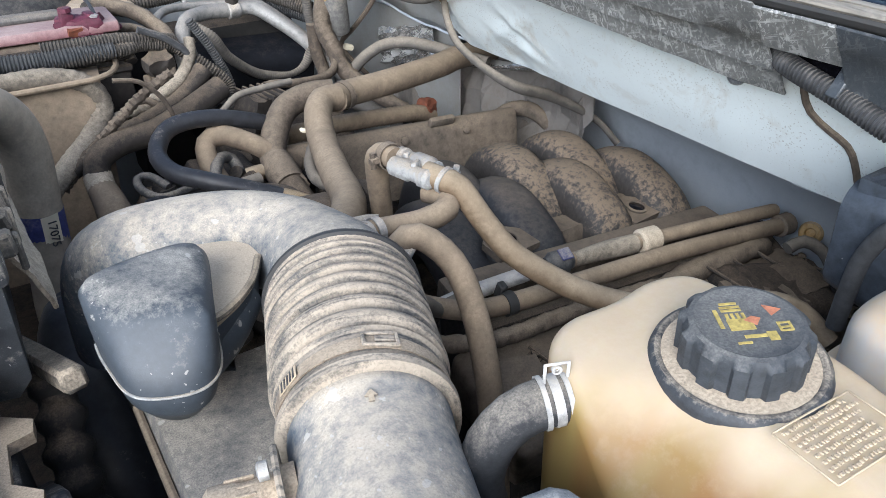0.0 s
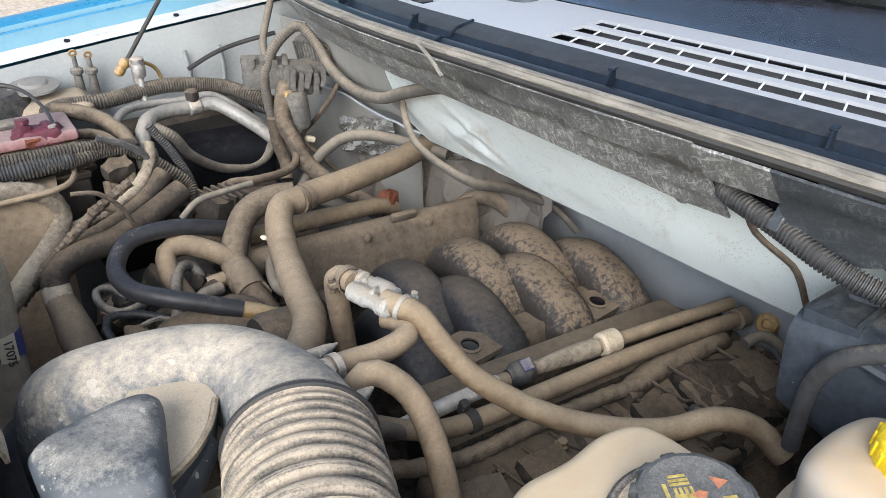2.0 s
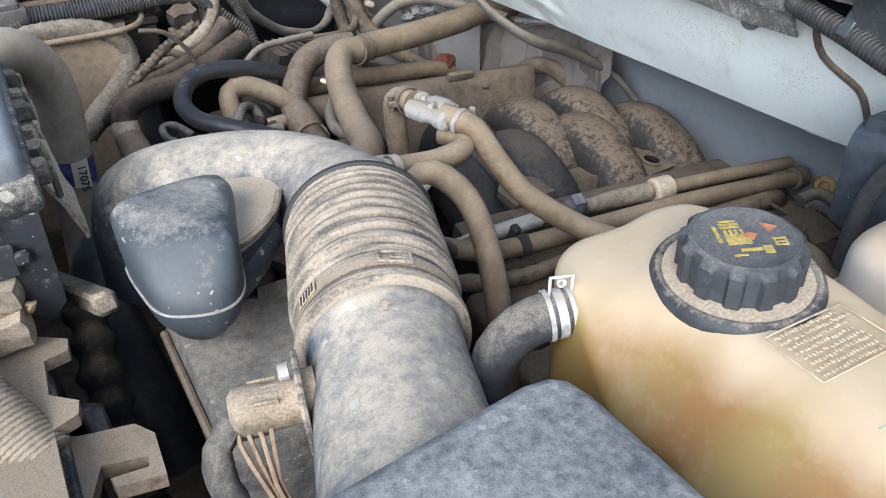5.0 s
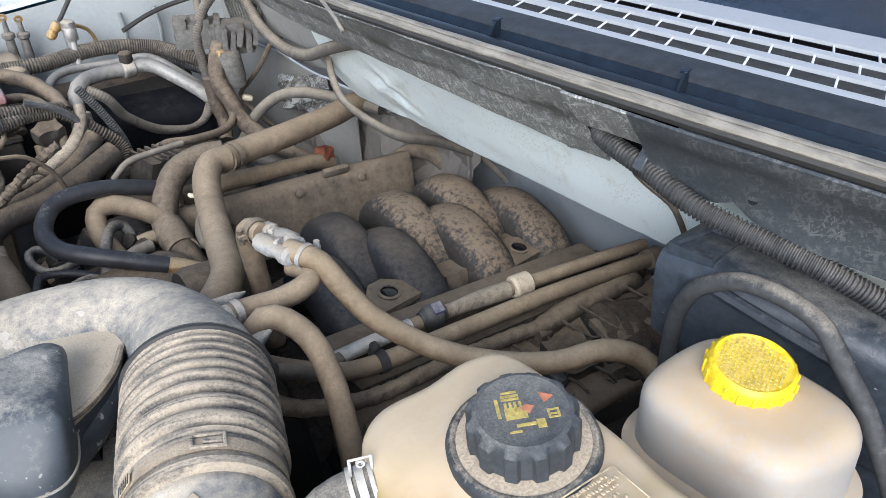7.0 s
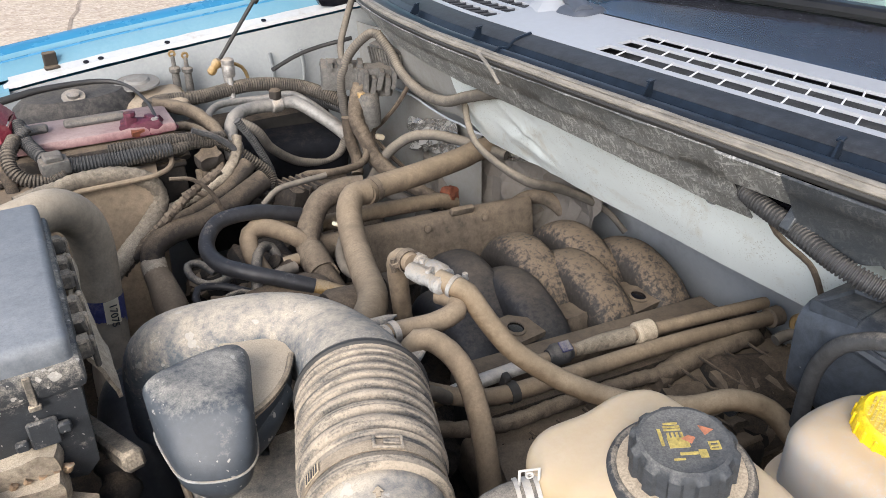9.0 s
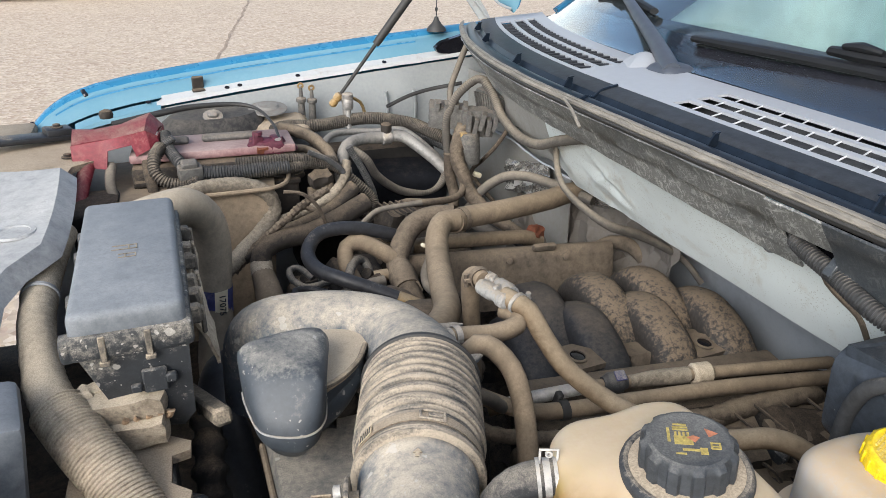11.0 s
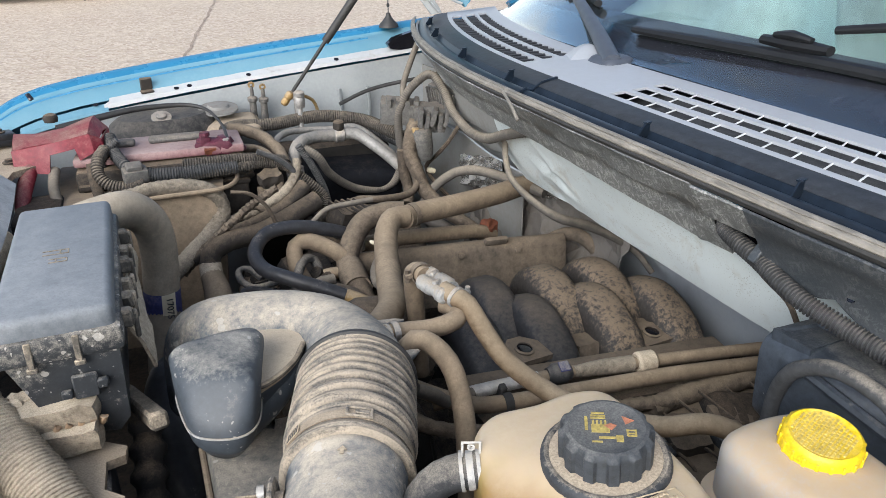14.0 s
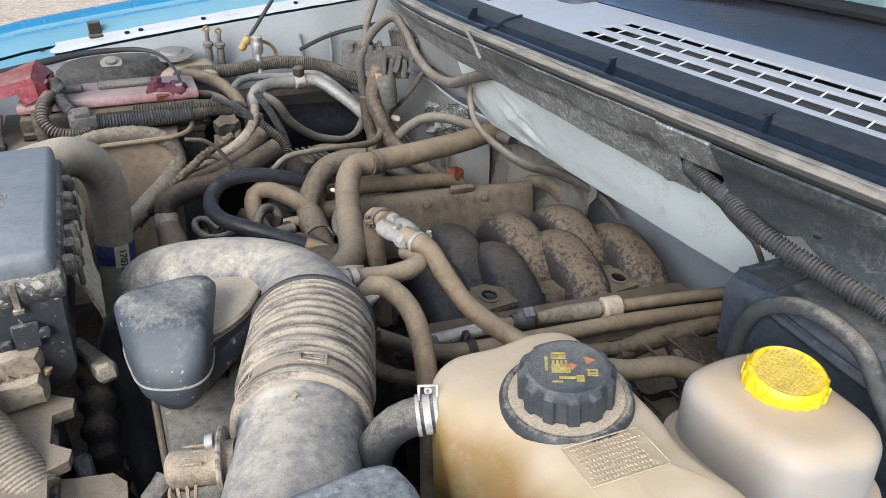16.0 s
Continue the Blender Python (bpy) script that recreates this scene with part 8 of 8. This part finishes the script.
hose("looped dusty conduit beside the battery", [(-0.034, 1.325, 1.030), (-0.046, 1.285, 1.022), (-0.048, 1.262, 1.001), (-0.031, 1.25, 0.983), (0.000, 1.248, 0.975), (0.027, 1.25, 0.982)], 0.0105, M_CONDUIT_TAN, "conduit", "conduit", rib=RIB)
b = rbox_bm((0.044, 0.030, 0.026), pose(0.014, 1.258, 0.995, 10, 0, 8), 0.004, 2)
rbox(b, (0.030, 0.024, 0.012), pose(0.014, 1.255, 1.012, 10, 0, 8), 0.003, 1)
solid("cable_connector", b, M_MODULE, "dusty grey cable connector block", "connector")
hose("cloth-taped grey loom looping from the battery", [(-0.055, 1.19, 0.972), (-0.027, 1.20, 0.974), (0.004, 1.22, 0.970), (0.044, 1.235, 0.970), (0.109, 1.24, 0.964), (0.148, 1.24, 0.944), (0.160, 1.24, 0.915), (0.151, 1.23, 0.890), (0.121, 1.20, 0.871), (0.084, 1.17, 0.853), (0.045, 1.14, 0.83)], [0.010, 0.011, 0.012, 0.0145, 0.0150, 0.0150, 0.0145, 0.017, 0.017, 0.016, 0.016], M_LOOM_TAPE, "harness", "wiring_harness", wrap=(0.013, 0.002))
hose("taped branch loom climbing to the pipes", [(0.145, 1.225, 0.888), (0.187, 1.24, 0.888), (0.235, 1.25, 0.897), (0.284, 1.26, 0.918), (0.314, 1.28, 0.945), (0.325, 1.30, 0.972)], [0.006, 0.009, 0.0105, 0.011, 0.010, 0.009], M_LOOM_TAPE, "harness", "wiring_harness", wrap=(0.012, 0.0013))
hose("fraying taped loom below the battery", [(0.085, 1.165, 0.845), (0.125, 1.18, 0.862), (0.175, 1.20, 0.874), (0.23, 1.225, 0.882), (0.285, 1.245, 0.897), (0.33, 1.26, 0.93)], [0.014, 0.014, 0.013, 0.013, 0.014, 0.016], M_ENGINE, "harness", "wiring_harness", wrap=(0.016, 0.002))
hose("dusty cable by the battery end", [(0.215, 1.47, 1.008), (0.250, 1.452, 1.003), (0.281, 1.43, 0.990), (0.306, 1.40, 0.965), (0.312, 1.37, 0.945)], 0.0135, M_LOOM, "cable", "cable", wrap=(0.03, 0.002))
hose("thin dusty cable by the battery end", [(0.22, 1.36, 0.992), (0.25, 1.375, 0.985), (0.275, 1.37, 0.972), (0.29, 1.35, 0.955)], 0.0085, M_LOOM, "cable", "cable")
hose("short dusty cable by the terminal", [(0.205, 1.345, 0.985), (0.215, 1.33, 0.97), (0.222, 1.315, 0.965), (0.225, 1.30, 0.95)], 0.012, M_ENGINE, "cable", "cable")
for k, (x, y, z) in enumerate(((0.255, 1.272, 0.935), (0.268, 1.265, 0.915), (0.283, 1.262, 0.930), (0.243, 1.26, 0.91))):
    hose("dusty cable stub in the bundle", [(x, y + 0.02, z + 0.02), (x - 0.004, y, z - 0.02), (x + 0.002, y - 0.01, z - 0.07)], 0.0075, M_LOOM, "cable", "cable", "cable stubs")
b = lump_bm((0.044, 0.028, 0.026), pose(0.262, 1.275, 0.948, 20, -10, 12), 0.006, 7, 0.25)
solid("cable_connector", b, M_ENGINE, "mud-caked brown cable connector", "connector")
hose("dusty wire hanging by the battery tray", [(0.20, 1.245, 0.90), (0.225, 1.24, 0.905), (0.245, 1.235, 0.885), (0.25, 1.22, 0.86)], 0.0065, M_LOOM, "wire", "wire")

# ---- suspension tower and apron fittings ----
tower = thing("strut_tower", "dark dusty suspension tower with a large bolt", "strut tower", (0.08, 1.58, 0.9))
b = bmesh.new()
loft(b, [[Vector((0.085 + 0.115 * k * math.cos(t), 1.60 + 0.075 * k * math.sin(t), z)) for t in np.linspace(0, 2 * math.pi, 36, endpoint=False)] for k, z in ((1.15, 0.90), (1.05, 0.985), (0.98, 1.008), (0.82, 1.022), (0.5, 1.020))])
part("dome", b, M_TOWER, tower)
b = lathe_bm([(0.022, 0), (0.022, 0.003), (0.012, 0.0035), (0.012, 0.010), (0.006, 0.014)], axis((0.083, 1.560, 1.024), (0, -0.45, 1)), 14)
part("bolt", b, M_STEEL_DUSTY, tower)
settle(tower)
solid("bracket_plate", rbox_bm((0.13, 0.12, 0.03), pose(0.235, 1.585, 0.985, 4, 0, 0), 0.02, 3), M_TRAY, "tan dusty apron plate", "bracket")
cap2 = thing("tower_cap", "round grey-white cap on the apron", "cap", (0.215, 1.615, 1.02))
part("disc", lathe_bm([(0.045, 0), (0.045, 0.004), (0.026, 0.007), (0.022, 0.012), (0.010, 0.014)], pose(0.212, 1.612, 1.018, 8, 0, 0), 28), M_FOOTWELL, cap2)
settle(cap2)
for x, y, z, h in ((0.296, 1.640, 0.985, 0.075), (0.322, 1.640, 0.985, 0.068)):
    peg = thing("apron_stud", "dusty metal stud on the fender apron", "stud", (x, y, z), "apron studs")
    part("stem", lathe_bm([(0.007, -0.03), (0.009, 0.0), (0.008, h * 0.5), (0.012, h * 0.55), (0.012, h * 0.65), (0.005, h * 0.7), (0.004, h)], pose(x, y, z, 6, 0, 0), 12), M_MODULE, peg)
    part("ring", lathe_bm([(0.004, -0.002), (0.008, -0.002), (0.008, 0.002), (0.004, 0.002)], axis((x, y - 0.006, z + h + 0.004), (0, 1, 0.3)), 14, close=False), M_BRASS, peg)
    settle(peg)
pipe_stem = thing("service_port", "dusty air-conditioning service port", "service port", (0.39, 1.56, 0.97))
part("stem", tube_bm([(0.390, 1.548, 0.965), (0.391, 1.552, 0.995), (0.392, 1.556, 1.020)], 0.0065, seg=12), M_ALU, pipe_stem)
part("cap", lathe_bm([(0.012, 0), (0.013, 0.004), (0.013, 0.022), (0.011, 0.026), (0.013, 0.027), (0.013, 0.036), (0.010, 0.038)], pose(0.392, 1.556, 1.018, 4, 0, 0), 16), M_STEEL_DUSTY, pipe_stem)
settle(pipe_stem)
hose("rust-stained cable clip on the apron", [(0.415, 1.62, 1.03), (0.440, 1.63, 1.015), (0.450, 1.63, 0.99), (0.448, 1.62, 0.96)], 0.004, M_BRASS, "cable", "cable", seg=7)
hose("black cable across the apron", [(0.50, 1.60, 1.005), (0.56, 1.61, 1.025), (0.62, 1.615, 1.037), (0.70, 1.60, 1.05)], 0.005, M_TRIM, "cable", "cable", seg=8)
for x in (0.515, 0.590):
    hose("pressed rib in the apron", [(x, 1.655, 1.03), (x + 0.004, 1.652, 0.99), (x + 0.002, 1.655, 0.955)], 0.008, M_APRON, "rib", "apron_rib", "apron ribs", flat=0.5)

# ---- air-conditioning pipes, canister and firewall fittings ----
ac1 = thing("air_conditioning_pipe", "dull aluminium pipe with a dusty service valve", "pipe", (0.45, 1.47, 0.9))
part("pipe", tube_bm([(0.335, 1.385, 0.90), (0.338, 1.40, 0.944), (0.353, 1.42, 0.968), (0.395, 1.46, 0.969), (0.455, 1.48, 0.962), (0.503, 1.48, 0.960), (0.539, 1.46, 0.935), (0.575, 1.44, 0.903), (0.611, 1.42, 0.862), (0.66, 1.39, 0.80)], 0.0135, seg=18), M_ALU, ac1)
part("valve_cap", lathe_bm([(0.010, 0), (0.012, 0.006), (0.012, 0.020), (0.009, 0.023)], pose(0.462, 1.478, 0.974, 4, 0, 0), 14, knurl=(10, 0.001, 1, 2)), M_ENGINE, ac1, "dark knurled valve cap")
part("collar", lathe_bm([(0.014, -0.012), (0.0165, -0.010), (0.0165, 0.010), (0.014, 0.012)], axis((0.462, 1.479, 0.962), (1, 0.1, 0)), 16), M_STEEL_DUSTY, ac1)
part("foot", lathe_bm([(0.014, -0.02), (0.020, -0.015), (0.020, 0.012), (0.014, 0.016)], axis((0.336, 1.388, 0.915), (0, 0.3, 1)), 16), M_STEEL_DUSTY, ac1)
settle(ac1)
hose("thinner aluminium air-conditioning pipe", [(0.305, 1.43, 0.945), (0.309, 1.45, 0.970), (0.339, 1.50, 0.974), (0.386, 1.53, 0.969), (0.457, 1.54, 0.962), (0.514, 1.54, 0.962), (0.547, 1.53, 0.944), (0.581, 1.48, 0.912), (0.62, 1.45, 0.87)], 0.0075, M_ALU, "pipe", "air_conditioning_pipe")
hose("thick dusty ribbed conduit along the apron", [(0.21, 1.52, 0.99), (0.244, 1.55, 0.990), (0.323, 1.55, 0.986), (0.435, 1.56, 0.991), (0.532, 1.55, 0.976), (0.574, 1.50, 0.964), (0.615, 1.46, 0.945)], 0.0145, M_CONDUIT_TAN, "conduit", "conduit", rib=(0.0050, 0.0014))
hose("black conduit behind the pipes", [(0.48, 1.57, 0.965), (0.54, 1.56, 0.955), (0.58, 1.53, 0.940), (0.62, 1.48, 0.925)], 0.014, M_CONDUIT, "conduit", "conduit", rib=(0.0050, 0.0014))
# solid block painted black where the far corner opens into shade
canister = thing("recess_block", "black block coloured as the shaded recess in the far corner", "heater box", (0.46, 1.42, 0.7))
part("shell", rbox_bm((0.26, 0.14, 0.20), pose(0.480, 1.520, 0.800, 14, 4, -4), 0.03, 3), M_RECESS_SHADE, canister)
part("lower_step", rbox_bm((0.22, 0.10, 0.10), pose(0.490, 1.455, 0.745, 10, 4, -4), 0.02, 3), M_GRIME_SHADE, canister, "dusty step at the foot of the box")
settle(canister)
# added block, dark to stand in for the shadowed gaps behind the pipes
solid("shade_filler", rbox_bm((0.36, 0.10, 0.30), pose(0.42, 1.56, 0.78, 0, 0, 0), 0.02, 2), M_GRIME_SHADE, "added dark block coloured as the shade against the apron", "duct")
b = rbox_bm((0.26, 0.18, 0.10), pose(0.46, 1.30, 0.765, 12, 8, -10), 0.03, 3, jitter=0.006)
solid("blower_housing", b, M_ENGINE, "dusty dark housing below the pipes", "housing")
hose("dusty ribbed hose looping to the firewall", [(0.363, 1.41, 0.962), (0.392, 1.40, 0.939), (0.420, 1.41, 0.893), (0.479, 1.43, 0.845), (0.539, 1.44, 0.831), (0.578, 1.43, 0.848), (0.596, 1.42, 0.899), (0.588, 1.41, 0.958), (0.584, 1.40, 1.015), (0.604, 1.39, 1.068), (0.640, 1.37, 1.106), (0.660, 1.355, 1.104)], 0.0095, M_HOSE_GREY, "hose", "hose", rib=(0.0050, 0.0007))
hose("dusty conduit hanging under the cowl", [(0.655, 1.36, 1.108), (0.668, 1.33, 1.075), (0.668, 1.28, 1.040), (0.667, 1.195, 1.021), (0.662, 1.10, 1.030), (0.658, 1.02, 1.058), (0.652, 0.93, 1.088), (0.65, 0.88, 1.10)], 0.0098, M_HOSE_GREY, "conduit", "conduit", rib=(0.0050, 0.0007))
hose("taped thick loom descending the firewall", [(0.620, 1.385, 1.00), (0.600, 1.37, 0.965), (0.595, 1.36, 0.931), (0.604, 1.34, 0.895), (0.612, 1.32, 0.860), (0.634, 1.28, 0.830), (0.668, 1.22, 0.803), (0.70, 1.17, 0.78)], 0.0165, M_LOOM, "harness", "wiring_harness", wrap=(0.016, 0.002))
hose("dusty hose stub beside the loom", [(0.590, 1.40, 0.933), (0.593, 1.40, 0.877), (0.600, 1.39, 0.838), (0.590, 1.37, 0.81)], 0.013, M_LOOM, "hose", "hose")
hose("thin dusty hose over the engine rear", [(0.42, 1.27, 0.870), (0.447, 1.28, 0.873), (0.499, 1.28, 0.866), (0.566, 1.30, 0.860), (0.594, 1.32, 0.870), (0.60, 1.34, 0.89)], 0.008, M_LOOM, "hose", "hose")
hose("thin vacuum line on the firewall", [(0.712, 1.335, 1.005), (0.700, 1.331, 0.989), (0.685, 1.353, 0.951), (0.668, 1.388, 0.910), (0.655, 1.415, 0.880), (0.660, 1.396, 0.857), (0.680, 1.355, 0.826), (0.70, 1.32, 0.80)], 0.0050, M_LOOM, "hose", "vacuum_line", seg=8)
hose("black hose dropping from the cowl corner", [(0.714, 1.60, 1.150), (0.680, 1.575, 1.10), (0.650, 1.55, 1.048), (0.640, 1.52, 1.01)], 0.0075, M_HOSE_GREY, "hose", "hose")
sol = thing("solenoid_valve", "dusty grey solenoid block with a rounded canister", "solenoid valve", (0.63, 1.39, 0.95))
part("block", lump_bm((0.085, 0.060, 0.050), pose(0.595, 1.425, 1.018, 6, 6, -20), 0.005, 5, 0.15), M_MODULE, sol)
for k in range(4):
    part("terminal", lump_bm((0.012, 0.03, 0.018), pose(0.566 + 0.020 * k, 1.412 - 0.006 * k, 1.046 - 0.002 * k, 10, 6, -20), 0.003, 2, 0.2), M_MODULE, sol)
part("module", lump_bm((0.075, 0.050, 0.060), pose(0.652, 1.385, 1.008, 6, 4, -15), 0.005, 5, 0.15), M_MODULE, sol)
for k in range(5):
    part("fin", lump_bm((0.010, 0.030, 0.040), pose(0.622 + 0.014 * k, 1.360 - 0.004 * k, 1.016 - 0.012 * (k % 2), 6, 4 + 6 * (k % 3), -15), 0.003, 2, 0.1), M_MODULE, sol)
part("canister", lathe_bm([(0.010, -0.045), (0.021, -0.038), (0.023, -0.02), (0.023, 0.03), (0.018, 0.038)], pose(0.628, 1.365, 0.955, 10, -8, 0), 20), M_MODULE, sol)
part("orange_plug", rbox_bm((0.016, 0.018, 0.016), pose(0.610, 1.362, 0.985), 0.003, 1), M_BRASS, sol)
part("white_plug", rbox_bm((0.020, 0.014, 0.012), pose(0.652, 1.375, 0.882, 0, 20, 0), 0.003, 1), M_LABEL, sol, "white plastic plug")
settle(sol)
mod = thing("control_module", "finned grey module on the firewall", "control module", (0.70, 1.37, 1.03))
part("case", rbox_bm((0.030, 0.150, 0.070), pose(0.705, 1.375, 1.040, 0, -12, 10), 0.006, 2), M_MODULE, mod)
for k in range(12):
    part("fin", rbox_bm((0.006, 0.004, 0.045), pose(0.688 - 0.0018 * k, 1.320 + 0.0098 * k, 1.046, 0, -12, 10), 0.001, 1), M_MODULE, mod)
settle(mod)
stud = thing("firewall_bolt", "rust-stained bolt on the firewall", "bolt", (0.70, 1.09, 1.03))
part("head", lathe_bm([(0.014, 0), (0.014, 0.004), (0.008, 0.005), (0.008, 0.012)], axis((0.698, 1.088, 1.034), (-1, 0, 0.2)), 12), M_BRASS, stud)
settle(stud)
hose("thin dusty cable sagging across the foil shield", [(0.695, 1.085, 1.030), (0.680, 1.05, 1.0), (0.668, 0.998, 0.975), (0.695, 0.955, 0.94), (0.735, 0.93, 0.912), (0.80, 0.935, 0.885), (0.855, 0.925, 0.855), (0.895, 0.90, 0.825), (0.915, 0.87, 0.79)], [0.006, 0.006, 0.006, 0.007, 0.009, 0.010, 0.008, 0.006, 0.006], M_HOSE_GREY, "cable", "cable")
hose("bent aluminium tube behind the heater hose", [(0.60, 1.33, 0.80), (0.635, 1.315, 0.86), (0.665, 1.295, 0.892), (0.69, 1.28, 0.905), (0.72, 1.24, 0.912), (0.76, 1.18, 0.905), (0.80, 1.10, 0.895)], 0.011, M_HOSE_GREY, "pipe", "pipe")
hose("dark strap behind the heater hose", [(0.60, 1.22, 0.83), (0.645, 1.20, 0.80), (0.69, 1.16, 0.765)], 0.010, M_TRIM, "strap", "strap", flat=0.5)
hose("silver wrapped tube below the heater hose", [(0.565, 1.19, 0.845), (0.59, 1.18, 0.83), (0.625, 1.16, 0.805)], 0.013, M_FOIL, "pipe", "pipe")
random.seed(12)
bm = bmesh.new()
sheet(bm, [[(0.792 - 0.05 * ((1.43 - 0.19 * v) - 1.19) / 0.49 - 0.010 - random.uniform(0, 0.010) - 0.010 * abs(math.sin(9 * t + 2 * v)), 1.430 - 0.185 * v - 0.022 * t + random.uniform(-0.005, 0.005), 0.890 + 0.050 * v - 0.072 * t + random.uniform(-0.004, 0.004)) for t in np.linspace(0, 1, 9)] for v in np.linspace(0, 1, 12)], thick=0.001)
bmesh.ops.triangulate(bm, faces=list(bm.faces))
solid("foil_patch", bm, M_FOIL_BRIGHT, "bright crumpled foil patch on the footwell panel", "foil patch", smooth=False)
b = lump_bm((0.075, 0.055, 0.060), pose(0.405, 1.225, 0.850, 10, 12, 25), 0.005, 5, 0.2)
for k in range(5):
    rbox(b, (0.006, 0.060, 0.064), pose(0.378 + 0.013 * k, 1.225, 0.856, 10, 12, 25), 0.001, 1)
solid("ribbed_connector", b, M_ENGINE, "large dusty ribbed wiring connector", "connector")
b = rbox_bm((0.026, 0.010, 0.006), pose(0.392, 0.985, 0.900, 0, 24, 10), 0.002, 1)
solid("clip", b, M_LABEL, "small white plastic clip", "clip")

# ---- loose cables between the battery and the engine ----
hose("dusty corrugated cable dropping behind the pipes", [(0.33, 1.30, 1.001), (0.356, 1.30, 0.953), (0.379, 1.30, 0.894), (0.381, 1.30, 0.854), (0.358, 1.30, 0.841), (0.34, 1.295, 0.866)], 0.0072, M_CONDUIT, "conduit", "conduit", rib=(0.0042, 0.0014), seg=10)
hose("frayed taped cable slanting below the looped loom", [(0.257, 1.17, 0.963), (0.218, 1.172, 0.942), (0.185, 1.17, 0.920), (0.134, 1.168, 0.881), (0.067, 1.165, 0.82)], 0.0075, M_LOOM, "harness", "wiring_harness", wrap=(0.009, 0.003), seg=10)
hose("thin dusty wire beside the looped loom", [(0.171, 1.16, 0.970), (0.207, 1.16, 0.961), (0.235, 1.16, 0.929), (0.246, 1.16, 0.896)], 0.0036, M_LOOM, "wire", "wire", seg=8)
hose("dark dusty cable curling under the pipes", [(0.243, 1.28, 1.005), (0.282, 1.28, 0.985), (0.315, 1.28, 0.951), (0.322, 1.28, 0.913), (0.296, 1.28, 0.879)], 0.0058, M_CABLE, "cable", "cable", seg=8)
hose("dark corrugated cable from the red cover", [(-0.007, 1.33, 1.045), (-0.025, 1.33, 1.029), (-0.042, 1.33, 1.002), (-0.038, 1.33, 0.967), (-0.004, 1.33, 0.946)], 0.0075, M_CONDUIT, "conduit", "conduit", rib=(0.0042, 0.0014), seg=10)
hose("thin dusty hose over the throttle", [(0.438, 1.15, 0.919), (0.385, 1.15, 0.917), (0.345, 1.15, 0.913), (0.316, 1.15, 0.891)], 0.0055, M_HOSE_GREY, "hose", "hose", seg=10)

# ---- tangled thin hoses beside the alternator ----
hose("thin dusty hose curling below the dark loop", [(0.196, 1.055, 0.835), (0.178, 1.085, 0.845), (0.160, 1.082, 0.846), (0.157, 1.046, 0.845), (0.172, 1.008, 0.845), (0.197, 1.012, 0.842), (0.232, 1.030, 0.838), (0.262, 1.030, 0.830)], 0.0062, M_CABLE, "hose", "hose", "tangled thin hoses", seg=10)
hose("thin dark hose arching by the alternator", [(0.226, 0.930, 0.825), (0.238, 0.962, 0.845), (0.252, 1.000, 0.862), (0.272, 1.040, 0.866), (0.292, 1.052, 0.856), (0.296, 1.030, 0.838), (0.280, 0.993, 0.815)], 0.0088, M_CABLE, "hose", "hose", "tangled thin hoses", seg=12)
hose("thin dark wire running to the connector", [(0.191, 0.970, 0.836), (0.215, 0.967, 0.840), (0.237, 0.940, 0.838), (0.258, 0.918, 0.834), (0.285, 0.900, 0.838), (0.306, 0.880, 0.840)], 0.0040, M_CABLE, "wire", "wire", "tangled thin hoses", seg=8)
hose("short brown hose beside the thermostat sleeve", [(0.300, 1.010, 0.842), (0.325, 1.004, 0.846), (0.345, 0.990, 0.842)], 0.0115, M_HOSE_RED, "hose", "hose", seg=12)
hose("bent dusty pipe under the coolant hose", [(0.404, 1.010, 0.858), (0.380, 0.962, 0.858), (0.372, 0.925, 0.852), (0.384, 0.905, 0.846), (0.405, 0.915, 0.842)], 0.0085, M_HOSE_GREY, "pipe", "pipe", seg=12)
b = rbox_bm((0.046, 0.022, 0.020), pose(0.332, 0.868, 0.842, 8, 6, -14), 0.003, 2)
for k in range(4):
    rbox(b, (0.0025, 0.024, 0.022), pose(0.318 + 0.009 * k, 0.8715 - 0.0022 * k, 0.8425, 8, 6, -14), 0.0006, 1)
solid("cable_connector", b, M_MODULE, "ribbed grey cable connector beside the hose end", "connector")
hose("thin curved hose behind the valve cover", [(0.852, 0.485, 0.795), (0.878, 0.480, 0.800), (0.897, 0.462, 0.788), (0.905, 0.440, 0.760)], 0.0085, M_HOSE_GREY, "hose", "hose", seg=10)
